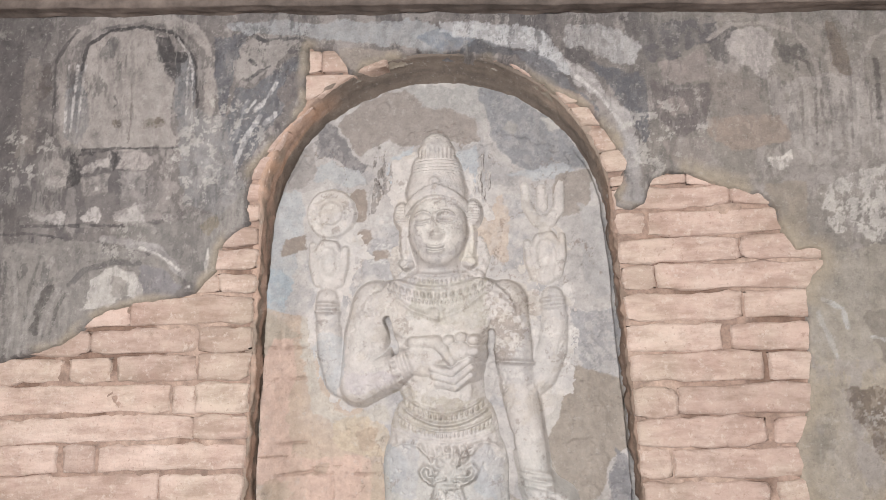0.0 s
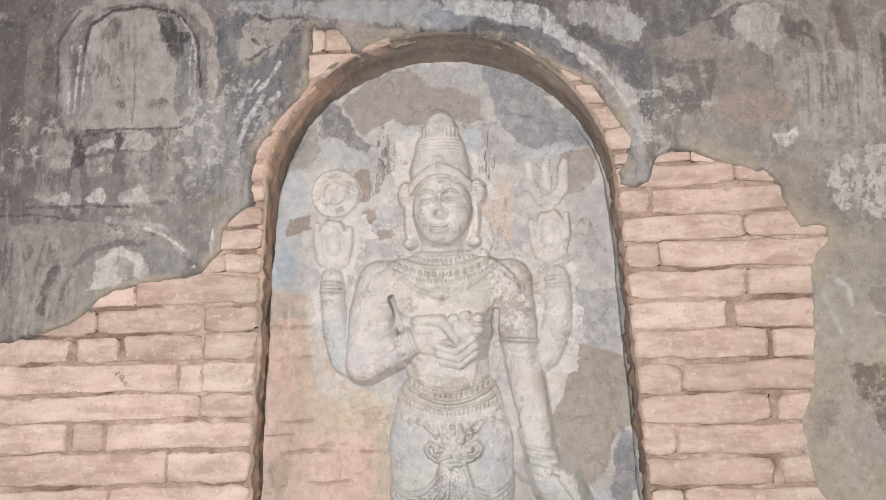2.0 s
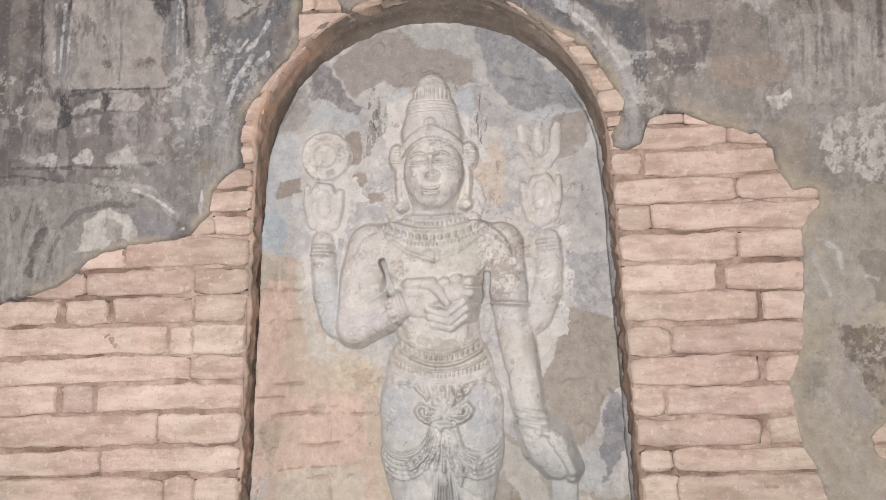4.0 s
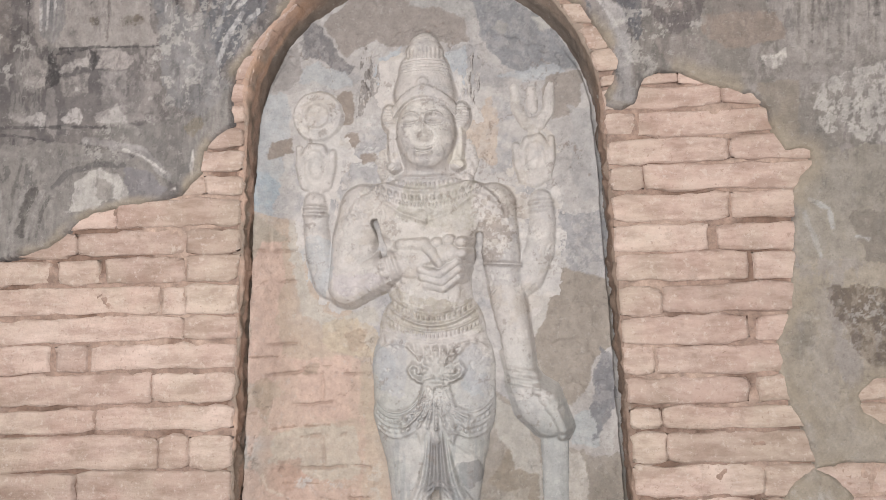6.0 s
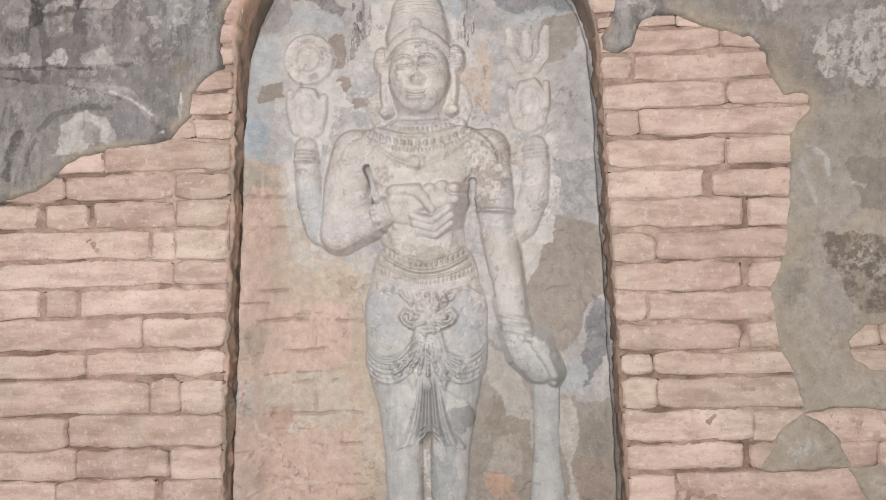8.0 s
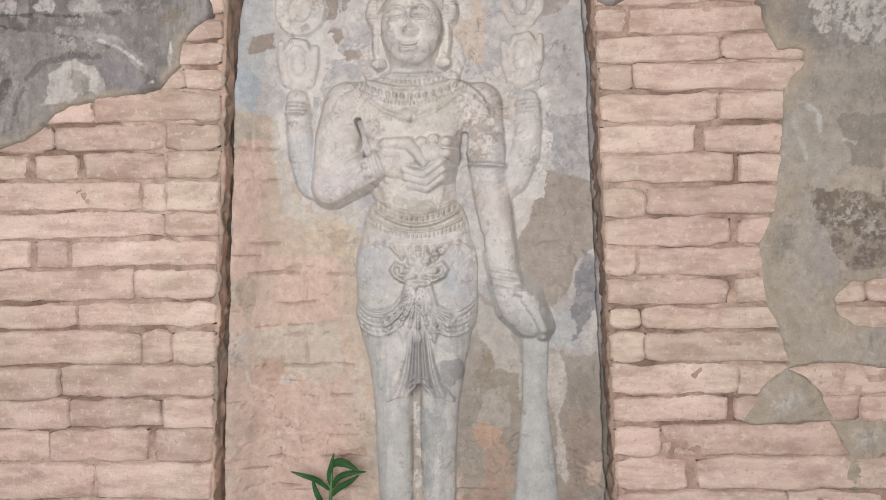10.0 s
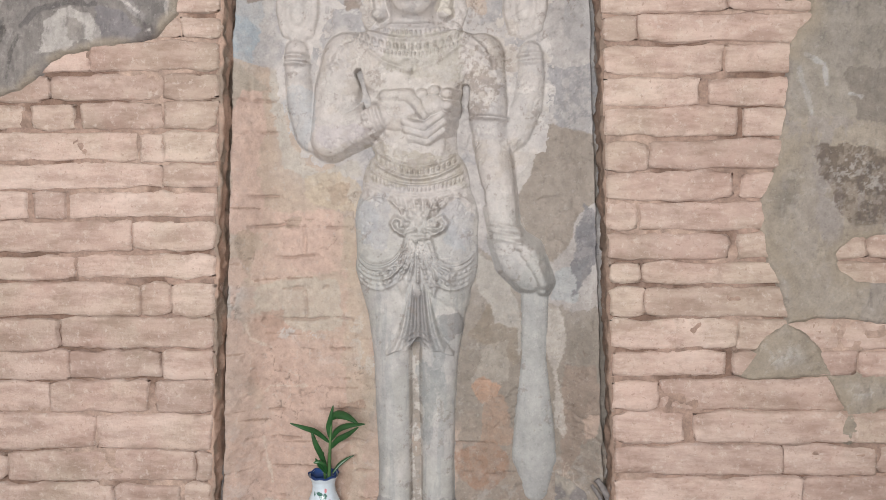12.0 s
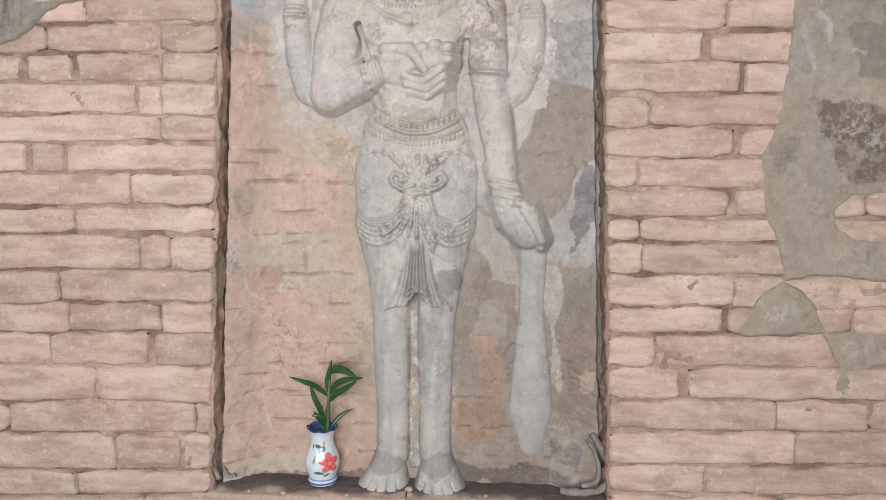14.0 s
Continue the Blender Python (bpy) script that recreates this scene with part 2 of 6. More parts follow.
# ---- the wall: mortar bed and rough core ----
X0, X1, Z0, Z1 = -1.62, 1.5, 0.02, 2.75
gx, gz = np.meshgrid(np.arange(X0, X1 + 0.001, 0.008), np.arange(Z0, Z1 + 0.001, 0.008))
hollow = step(0.03, 0.22, fbm(gx, gz, 8, 5, 6))
bed = 0.0064 + 0.007 * fbm(gx, gz, 10, 5, 3, 0.6) + 0.003 * fbm(gx, gz, 60, 3, 4) + 0.010 * hollow
n_here = niche_at(gx, gz)
outside = (n_here > 1.0) | (gz < FLOOR_Z - 0.012)
mud = blend(np.zeros((*gx.shape, 3)) + np.array((0.315, 0.228, 0.188)), (0.395, 0.300, 0.25), step(0.0, 0.3, fbm(gx, gz, 5, 5, 5)))
mud = blend(mud, (0.185, 0.122, 0.094), 0.8 * hollow)
keep = outside[:-1, :-1] & outside[1:, 1:] & outside[:-1, 1:] & outside[1:, :-1]
wall = part("wall_north", grid_mesh("wall_north", gx, bed, gz, keep, mud), M_MORTAR)
tagged(wall, "weathered brick temple wall with mud mortar and broken plaster", "wall", kind="structure")

core = bmesh.new()
ROOM_X, ROOM_Z = 2.3, 2.95
box(core, -ROOM_X, X0, -0.01, 0.5, 0, ROOM_Z)
box(core, X1, ROOM_X, -0.01, 0.5, 0, ROOM_Z)
box(core, X0, X1, -0.01, 0.5, Z1, ROOM_Z)
box(core, X0, X1, 0.30, 0.5, 0, Z1)
core_ob = part("wall_core", core, M_ROOM)
tagged(core_ob, "plain lime-washed masonry behind and beside the niche", "wall", kind="structure")

# jambs and soffit: a rough broken strip from the wall's face to the niche's back
low = np.linspace(FLOOR_Z - 0.02, SPRING, 300)
ang = np.linspace(0, math.pi, 301)[1:-1]


def outline(rise):
    hw = half_width(np.array(SPRING))
    lx = np.concatenate([jamb_x(low, -1), NICHE_X - hw * np.cos(ang), jamb_x(low[::-1], 1)])
    lz = np.concatenate([low, SPRING + rise * np.sin(ang), low[::-1]])
    return lx, lz


fx, fz = outline(0.477)
rx_, rz_ = outline(0.424)
depth = np.linspace(0, 1, 15)[:, None]
top = np.clip((fz - 1.75) / 0.4, 0, 1)
jx = fx + (rx_ - fx) * depth ** 1.4
jz = fz + (rz_ - fz) * depth ** 1.4
jy = -0.003 + (0.118 + 0.030 * top) * depth
run = np.cumsum(np.hypot(np.diff(fx, prepend=fx[0]), np.diff(fz, prepend=fz[0])))[None, :] + 0 * depth
rough = (0.015 * fbm(run, depth * 0.11, 26, 5, 11, 0.62) + 0.006 * fbm(run * 0.3, depth * 0.5, 40, 4, 12)) * (1 - 0.55 * top)
away = np.where(np.abs(fx - NICHE_X) > 0.02, np.sign(fx - NICHE_X), 0)
jx = jx + rough * away * (1 - top * 0.5) - 0.003 * away
jz = jz + rough * top * 0.7
jy = jy + 0.007 * fbm(run, depth * 0.2, 30, 4, 13) * (1 - depth)
lip = step(1.86, 1.98, fz) * step(0.04, -0.04, fx + 0.30)
jx[0] += (0.022 + 0.016 * lip) * away
jz[0] += 0.022 * top
jy[0] = 0.014
for k in (1, 2):
    jx[k] += 0.016 * lip * away / k
    jy[k] -= (0.012 + 0.006 * fbm(run[0], run[0] * 0, 30, 4, 17)) * lip
jt = blend(np.zeros((*jx.shape, 3)) + np.array((0.42, 0.30, 0.24)), (0.27, 0.215, 0.175), step(0.0, 0.25, fbm(run, depth * 0.4, 10, 4, 14)))
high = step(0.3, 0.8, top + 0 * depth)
# lower right jamb browned, standing in for the shade of its gap
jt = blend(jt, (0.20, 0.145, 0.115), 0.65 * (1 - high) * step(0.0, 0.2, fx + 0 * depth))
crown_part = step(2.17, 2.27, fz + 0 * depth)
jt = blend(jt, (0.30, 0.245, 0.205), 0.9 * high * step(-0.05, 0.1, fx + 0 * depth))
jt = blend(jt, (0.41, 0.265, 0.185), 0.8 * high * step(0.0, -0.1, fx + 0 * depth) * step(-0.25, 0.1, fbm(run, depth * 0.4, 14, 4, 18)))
# grey-brown stucco further in and at the crown, part of its shade in the colour
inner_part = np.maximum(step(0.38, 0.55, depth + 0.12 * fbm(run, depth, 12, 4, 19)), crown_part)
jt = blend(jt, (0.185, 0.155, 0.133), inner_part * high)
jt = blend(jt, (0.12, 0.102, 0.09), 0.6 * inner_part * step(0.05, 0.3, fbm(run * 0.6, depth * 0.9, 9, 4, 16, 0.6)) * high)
jt = blend(jt, (0.26, 0.25, 0.24), 0.8 * step(0.72, 0.8, depth) * step(-0.1, 0.2, fbm(run, depth, 7, 3, 15)) * (1 - step(0.3, 0.8, top + 0 * depth)))
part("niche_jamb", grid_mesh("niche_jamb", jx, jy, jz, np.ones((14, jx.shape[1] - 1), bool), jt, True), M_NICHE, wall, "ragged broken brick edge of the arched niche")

# ---- the niche's back: layered plaster over brick ----
bx, bz = np.meshgrid(np.arange(-0.66, 0.555, 0.0030), np.arange(FLOOR_Z - 0.03, 2.31, 0.0030))
edge = niche_at(bx, bz, 0.424)
curve = BACK_Y - 0.064 * step(0.76, 1.0, edge) * (1 - np.clip((bz - 1.70) / 0.35, 0, 1))
brick_here = step(-0.04, 0.04, area_depth(bx, bz, [(-0.54, 0.2), (-0.52, 1.52), (-0.45, 1.57), (-0.435, 1.33), (-0.33, 1.24), (-0.20, 1.15), (-0.16, 0.2)]) + 0.05 * fbm(bx, bz, 9, 5, 21))
brick_here = np.maximum(brick_here, 0.8 * step(-0.05, 0.05, 0.62 - bz + 0.18 * fbm(bx, bz, 6, 4, 22)))
back = np.zeros((*bx.shape, 3)) + np.array((0.41, 0.39, 0.38))
back = blend(back, (0.315, 0.31, 0.316), 0.8 * step(0.05, 0.22, fbm(bx, bz, 6, 6, 23, 0.65)))
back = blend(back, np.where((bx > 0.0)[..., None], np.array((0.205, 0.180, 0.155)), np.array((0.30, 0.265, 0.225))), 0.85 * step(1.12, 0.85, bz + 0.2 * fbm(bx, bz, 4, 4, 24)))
back = blend(back, (0.42, 0.302, 0.248), 0.95 * brick_here * (0.72 + 0.28 * step(-0.1, 0.1, bx * -1 - 0.02)))
back = blend(back, (0.42, 0.36, 0.30), 0.45 * brick_here * step(0.0, 0.2, fbm(bx, bz, 7, 5, 25)))
back = blend(back, (0.47, 0.46, 0.45), 0.7 * step(0.16, 0.24, fbm(bx, bz, 22, 6, 26, 0.72)) * step(0.0, 0.3, fbm(bx, bz, 4, 3, 27)))
patch(back, bx, bz, (0.275, 0.262, 0.258), 0.4, [(-0.514, 1.97), (-0.411, 2.135), (-0.274, 2.248), (-0.039, 2.281), (0.189, 2.218), (0.373, 2.04), (0.41, 1.859), (0.428, 1.621), (0.32, 1.609), (0.301, 1.864), (0.115, 1.955), (-0.179, 1.936), (-0.412, 1.982)], 0.3, 0.012)
patch(back, bx, bz, (0.30, 0.297, 0.29), 0.8, [(-0.147, 2.274), (-0.006, 2.275), (0.101, 2.258), (0.163, 2.169), (0.073, 2.154), (-0.008, 2.203), (-0.09, 2.219)], 0.35, 0.008)
patch(back, bx, bz, (0.258, 0.232, 0.217), 0.97, [(-0.35, 2.173), (-0.274, 2.23), (-0.19, 2.263), (-0.114, 2.261), (-0.073, 2.218), (-0.008, 2.203), (0.07, 2.171), (0.075, 2.107), (0.032, 2.089), (-0.011, 2.102), (-0.076, 2.105), (-0.151, 2.083), (-0.192, 2.112), (-0.276, 2.063), (-0.343, 2.145)], 0.03, 0.006)
patch(back, bx, bz, (0.135, 0.13, 0.137), 0.82, [(-0.418, 2.119), (-0.377, 2.185), (-0.346, 2.174), (-0.34, 2.14), (-0.29, 2.077), (-0.257, 2.038), (-0.277, 2.022), (-0.361, 2.061), (-0.411, 2.053)], 0.3, 0.008)
patch(back, bx, bz, (0.26, 0.243, 0.235), 0.8, [(-0.454, 2.1), (-0.415, 2.122), (-0.418, 2.033), (-0.446, 1.98), (-0.5, 1.966), (-0.488, 2.054)], 0.12, 0.006)
patch(back, bx, bz, (0.35, 0.362, 0.372), 0.85, [(-0.411, 2.053), (-0.361, 2.061), (-0.277, 2.029), (-0.257, 1.991), (-0.319, 1.975), (-0.361, 1.996), (-0.415, 2.002)], 0.15, 0.006)
patch(back, bx, bz, (0.37, 0.385, 0.40), 0.85, [(-0.517, 1.967), (-0.446, 1.98), (-0.436, 1.865), (-0.455, 1.783), (-0.493, 1.637), (-0.56, 1.639), (-0.547, 1.787), (-0.534, 1.903)], 0.25, 0.006)
patch(back, bx, bz, (0.295, 0.345, 0.385), 0.75, [(-0.567, 1.718), (-0.513, 1.736), (-0.476, 1.702), (-0.493, 1.612), (-0.567, 1.615)], 0.45, 0.01)
patch(back, bx, bz, (0.245, 0.208, 0.182), 0.92, [(-0.491, 1.828), (-0.436, 1.849), (-0.431, 1.799), (-0.497, 1.781)], 0.03, 0.004)
patch(back, bx, bz, (0.245, 0.208, 0.182), 0.92, [(-0.308, 1.966), (-0.261, 1.982), (-0.257, 1.874), (-0.296, 1.866), (-0.311, 1.926)], 0.03, 0.004)
patch(back, bx, bz, (0.245, 0.208, 0.182), 0.92, [(-0.279, 1.842), (-0.246, 1.857), (-0.232, 1.823), (-0.263, 1.803)], 0.03, 0.004)
patch(back, bx, bz, (0.245, 0.208, 0.182), 0.92, [(-0.234, 1.782), (-0.198, 1.786), (-0.198, 1.769), (-0.231, 1.767)], 0.03, 0.004)
patch(back, bx, bz, (0.352, 0.382, 0.412), 0.85, [(-0.188, 2.068), (-0.114, 2.098), (-0.133, 2.018), (-0.15, 1.948), (-0.189, 1.934)], 0.15, 0.006)
patch(back, bx, bz, (0.352, 0.375, 0.40), 0.8, [(0.01, 2.068), (0.068, 2.09), (0.063, 1.987), (0.027, 1.973)], 0.2, 0.006)
# blue-grey plaster carried up to the arch, taking in the soffit's shade
patch(back, bx, bz, (0.195, 0.20, 0.215), 0.85, [(0.096, 2.248), (0.189, 2.231), (0.314, 2.143), (0.39, 2.019), (0.38, 1.99), (0.308, 2.014), (0.244, 2.002), (0.165, 2.015), (0.113, 2.104)], 0.3, 0.009)
patch(back, bx, bz, (0.30, 0.29, 0.275), 0.8, [(0.149, 2.136), (0.162, 2.155), (0.186, 2.145), (0.185, 2.12), (0.161, 2.115)], 0.2, 0.003)
patch(back, bx, bz, (0.43, 0.415, 0.39), 0.7, [(0.254, 2.163), (0.283, 2.161), (0.306, 2.13), (0.274, 2.128)], 0.6, 0.008)
patch(back, bx, bz, (0.355, 0.37, 0.388), 0.85, [(0.14, 1.996), (0.245, 2.017), (0.324, 2.019), (0.361, 1.998), (0.243, 1.974)], 0.25, 0.006)
patch(back, bx, bz, (0.268, 0.24, 0.22), 0.93, [(0.288, 1.985), (0.38, 1.993), (0.385, 1.905), (0.343, 1.881), (0.305, 1.869), (0.279, 1.93)], 0.04, 0.006)
patch(back, bx, bz, (0.42, 0.345, 0.285), 0.7, [(0.064, 1.875), (0.138, 1.945), (0.161, 1.838), (0.147, 1.75), (0.092, 1.757), (0.062, 1.807)], 0.3, 0.01)
patch(back, bx, bz, (0.325, 0.318, 0.318), 0.75, [(0.35, 1.902), (0.414, 1.875), (0.429, 1.746), (0.432, 1.633), (0.367, 1.62), (0.349, 1.75)], 0.2, 0.006)
patch(back, bx, bz, (0.25, 0.25, 0.262), 0.75, [(0.317, 1.606), (0.431, 1.608), (0.43, 1.436), (0.361, 1.433), (0.312, 1.497)], 0.55, 0.012)
patch(back, bx, bz, (0.43, 0.405, 0.38), 0.75, [(0.214, 1.357), (0.285, 1.412), (0.281, 1.348), (0.256, 1.303), (0.226, 1.225), (0.217, 1.289)], 0.25, 0.006)
patch(back, bx, bz, (0.275, 0.243, 0.213), 0.98, [(0.3, 1.439), (0.361, 1.435), (0.428, 1.418), (0.441, 1.255), (0.398, 1.181), (0.374, 1.108), (0.333, 1.065), (0.302, 1.076), (0.267, 1.127), (0.226, 1.151), (0.217, 1.226), (0.254, 1.303), (0.281, 1.363)], 0.02, 0.006)
patch(back, bx, bz, (0.40, 0.33, 0.272), 0.85, [(-0.577, 1.623), (-0.447, 1.619), (-0.349, 1.456), (-0.206, 1.296), (-0.211, 1.017), (-0.609, 1.019)], 0.15, 0.014)
patch(back, bx, bz, (0.475, 0.355, 0.305), 0.85, [(-0.533, 1.521), (-0.505, 1.554), (-0.46, 1.555), (-0.452, 1.458), (-0.477, 1.395), (-0.48, 1.161), (-0.496, 1.146), (-0.558, 1.17), (-0.552, 1.397)], 0.12, 0.006)
patch(back, bx, bz, (0.34, 0.305, 0.26), 0.85, [(-0.567, 1.62), (-0.513, 1.608), (-0.434, 1.541), (-0.463, 1.547), (-0.513, 1.547), (-0.538, 1.489), (-0.566, 1.522)], 0.1, 0.006)
patch(back, bx, bz, (0.415, 0.39, 0.355), 0.85, [(-0.455, 1.619), (-0.414, 1.585), (-0.382, 1.393), (-0.318, 1.314), (-0.221, 1.359), (-0.19, 1.311), (-0.27, 1.325), (-0.334, 1.295), (-0.382, 1.315), (-0.431, 1.344), (-0.447, 1.458)], 0.15, 0.006)
patch(back, bx, bz, (0.43, 0.365, 0.285), 0.75, [(-0.353, 1.302), (-0.203, 1.312), (-0.204, 1.227), (-0.287, 1.233), (-0.351, 1.265)], 0.2, 0.01)
patch(back, bx, bz, (0.465, 0.345, 0.295), 0.8, [(-0.451, 1.21), (-0.284, 1.217), (-0.286, 1.046), (-0.451, 1.051)], 0.15, 0.01)
patch(back, bx, bz, (0.462, 0.35, 0.298), 0.7, [(-0.579, 1.076), (-0.515, 1.077), (-0.531, 0.235), (-0.604, 0.232)], 0.2, 0.014)
patch(back, bx, bz, (0.462, 0.35, 0.298), 0.7, [(-0.499, 1.22), (-0.242, 1.23), (-0.228, 1.025), (-0.495, 1.029)], 0.2, 0.014)
patch(back, bx, bz, (0.462, 0.35, 0.298), 0.7, [(-0.508, 0.85), (-0.196, 0.857), (-0.182, 0.389), (-0.519, 0.376)], 0.2, 0.014)
patch(back, bx, bz, (0.395, 0.335, 0.27), 0.6, [(-0.258, 1.206), (-0.218, 1.207), (-0.164, 0.792), (-0.199, 0.354), (-0.249, 0.387), (-0.245, 0.888)], 0.2, 0.01)
patch(back, bx, bz, (0.415, 0.372, 0.318), 0.8, [(-0.507, 1.01), (-0.26, 1.036), (-0.258, 0.888), (-0.392, 0.874), (-0.453, 0.933), (-0.5, 0.938)], 0.12, 0.008)
patch(back, bx, bz, (0.335, 0.245, 0.20), 0.8, [(-0.484, 0.929), (-0.425, 0.933), (-0.428, 0.885), (-0.484, 0.885)], 0.12, 0.004)
patch(back, bx, bz, (0.335, 0.27, 0.215), 0.7, [(-0.41, 1.192), (-0.37, 1.198), (-0.374, 1.171), (-0.411, 1.17)], 0.15, 0.006)
patch(back, bx, bz, (0.335, 0.27, 0.215), 0.7, [(-0.357, 1.193), (-0.335, 1.193), (-0.338, 1.177)], 0.15, 0.006)
patch(back, bx, bz, (0.335, 0.27, 0.215), 0.7, [(-0.536, 1.164), (-0.5, 1.173), (-0.499, 1.053), (-0.532, 1.048)], 0.15, 0.006)
patch(back, bx, bz, (0.335, 0.27, 0.215), 0.7, [(-0.297, 1.284), (-0.234, 1.287), (-0.239, 1.23), (-0.29, 1.23)], 0.15, 0.006)
stroke(back, bx, bz, (0.51, 0.44, 0.375), 0.7, 0.004, [(-0.523, 0.899), (-0.511, 0.858), (-0.475, 0.834)], 0.3)
stroke(back, bx, bz, (0.51, 0.44, 0.375), 0.7, 0.004, [(-0.489, 0.566), (-0.482, 0.515), (-0.467, 0.43)], 0.3)
stroke(back, bx, bz, (0.51, 0.44, 0.375), 0.7, 0.004, [(-0.478, 0.702), (-0.469, 0.715), (-0.361, 0.718)], 0.3)
stroke(back, bx, bz, (0.51, 0.44, 0.375), 0.7, 0.004, [(-0.418, 0.95), (-0.408, 0.901), (-0.367, 0.886)], 0.3)
stroke(back, bx, bz, (0.27, 0.19, 0.148), 0.75, 0.003, [(-0.56, 1.226), (-0.482, 1.223)], 0.3)
stroke(back, bx, bz, (0.27, 0.19, 0.148), 0.75, 0.003, [(-0.584, 1.068), (-0.535, 1.07)], 0.3)
stroke(back, bx, bz, (0.27, 0.19, 0.148), 0.75, 0.003, [(-0.495, 1.021), (-0.422, 1.027), (-0.34, 1.028)], 0.3)
stroke(back, bx, bz, (0.27, 0.19, 0.148), 0.75, 0.003, [(-0.474, 0.87), (-0.375, 0.866)], 0.3)
stroke(back, bx, bz, (0.27, 0.19, 0.148), 0.75, 0.003, [(-0.633, 0.817), (-0.525, 0.817)], 0.3)
stroke(back, bx, bz, (0.27, 0.19, 0.148), 0.75, 0.003, [(-0.296, 0.713), (-0.214, 0.715)], 0.3)
stroke(back, bx, bz, (0.27, 0.19, 0.148), 0.75, 0.003, [(-0.547, 0.624), (-0.48, 0.617)], 0.3)
stroke(back, bx, bz, (0.27, 0.19, 0.148), 0.75, 0.003, [(-0.431, 0.551), (-0.331, 0.554)], 0.3)
stroke(back, bx, bz, (0.27, 0.19, 0.148), 0.75, 0.003, [(-0.605, 0.364), (-0.468, 0.369)], 0.3)
stroke(back, bx, bz, (0.27, 0.19, 0.148), 0.75, 0.003, [(-0.418, 1.189), (-0.335, 1.193)], 0.3)
stroke(back, bx, bz, (0.27, 0.19, 0.148), 0.75, 0.003, [(-0.597, 0.648), (-0.529, 0.65)], 0.3)
stroke(back, bx, bz, (0.27, 0.19, 0.148), 0.75, 0.003, [(-0.466, 0.482), (-0.332, 0.483)], 0.3)
patch(back, bx, bz, (0.295, 0.28, 0.258), 0.75, [(-0.588, 1.375), (-0.557, 1.337), (-0.562, 1.14), (-0.596, 1.121)], 0.35, 0.008)
patch(back, bx, bz, (0.245, 0.218, 0.188), 0.8, [(0.059, 0.959), (0.104, 1.132), (0.215, 1.025), (0.309, 0.971), (0.464, 0.966), (0.485, 0.348), (0.066, 0.331)], 0.15, 0.012)
patch(back, bx, bz, (0.355, 0.338, 0.312), 0.85, [(0.104, 1.132), (0.215, 1.025), (0.251, 0.959), (0.243, 0.802), (0.171, 0.862), (0.166, 0.945), (0.131, 0.992)], 0.15, 0.006)
patch(back, bx, bz, (0.232, 0.2, 0.165), 0.88, [(0.107, 0.893), (0.157, 0.948), (0.173, 0.904), (0.226, 0.882), (0.232, 0.799), (0.155, 0.845), (0.079, 0.866)], 0.08, 0.006)
patch(back, bx, bz, (0.335, 0.31, 0.275), 0.7, [(0.132, 0.84), (0.203, 0.85), (0.221, 0.737), (0.125, 0.751)], 0.3, 0.01)
patch(back, bx, bz, (0.34, 0.355, 0.36), 0.85, [(0.338, 1.055), (0.421, 1.082), (0.39, 0.977), (0.322, 0.967), (0.326, 1.039)], 0.15, 0.006)
patch(back, bx, bz, (0.172, 0.172, 0.185), 0.85, [(0.409, 1.236), (0.437, 1.216), (0.437, 1.106), (0.42, 0.997), (0.377, 0.977), (0.381, 1.059), (0.39, 1.151)], 0.25, 0.007)
patch(back, bx, bz, (0.29, 0.262, 0.23), 0.9, [(-0.085, 0.3), (-0.085, 0.88), (-0.01, 0.88), (-0.01, 0.3)], 0.2, 0.004)
patch(back, bx, bz, (0.42, 0.26, 0.18), 0.65, [(0.116, 0.724), (0.141, 0.748), (0.192, 0.727), (0.177, 0.7), (0.142, 0.686)], 0.25, 0.006)
patch(back, bx, bz, (0.275, 0.18, 0.132), 0.8, [(0.06, 0.531), (0.144, 0.557), (0.202, 0.542), (0.213, 0.469), (0.182, 0.417), (0.113, 0.431), (0.064, 0.48)], 0.4, 0.012)
patch(back, bx, bz, (0.33, 0.235, 0.18), 0.7, [(0.142, 0.702), (0.209, 0.704), (0.208, 0.572), (0.144, 0.57)], 0.3, 0.01)
patch(back, bx, bz, (0.255, 0.205, 0.172), 0.85, [(0.354, 0.802), (0.451, 0.808), (0.455, 0.679), (0.414, 0.579), (0.37, 0.475), (0.358, 0.659)], 0.12, 0.006)
patch(back, bx, bz, (0.40, 0.315, 0.265), 0.85, [(0.412, 0.645), (0.456, 0.662), (0.448, 0.597), (0.422, 0.589)], 0.1, 0.006)
patch(back, bx, bz, (0.215, 0.18, 0.155), 0.75, [(0.4, 0.546), (0.456, 0.561), (0.455, 0.506), (0.404, 0.513)], 0.35, 0.01)
patch(back, bx, bz, (0.44, 0.415, 0.385), 0.7, [(0.313, 0.948), (0.35, 0.956), (0.37, 0.578), (0.342, 0.672)], 0.3, 0.006)
patch(back, bx, bz, (0.45, 0.395, 0.345), 0.85, [(-0.618, 0.334), (-0.537, 0.365), (-0.358, 0.372), (-0.364, 0.309), (-0.619, 0.291)], 0.2, 0.006)
patch(back, bx, bz, (0.13, 0.108, 0.105), 0.85, [(0.061, 0.416), (0.09, 0.379), (0.228, 0.348), (0.365, 0.367), (0.391, 0.317), (0.063, 0.296)], 0.12, 0.01)
patch(back, bx, bz, (0.17, 0.135, 0.12), 0.8, [(-0.641, 0.296), (-0.47, 0.312), (-0.191, 0.316), (-0.191, 0.275), (-0.643, 0.255)], 0.12, 0.008)
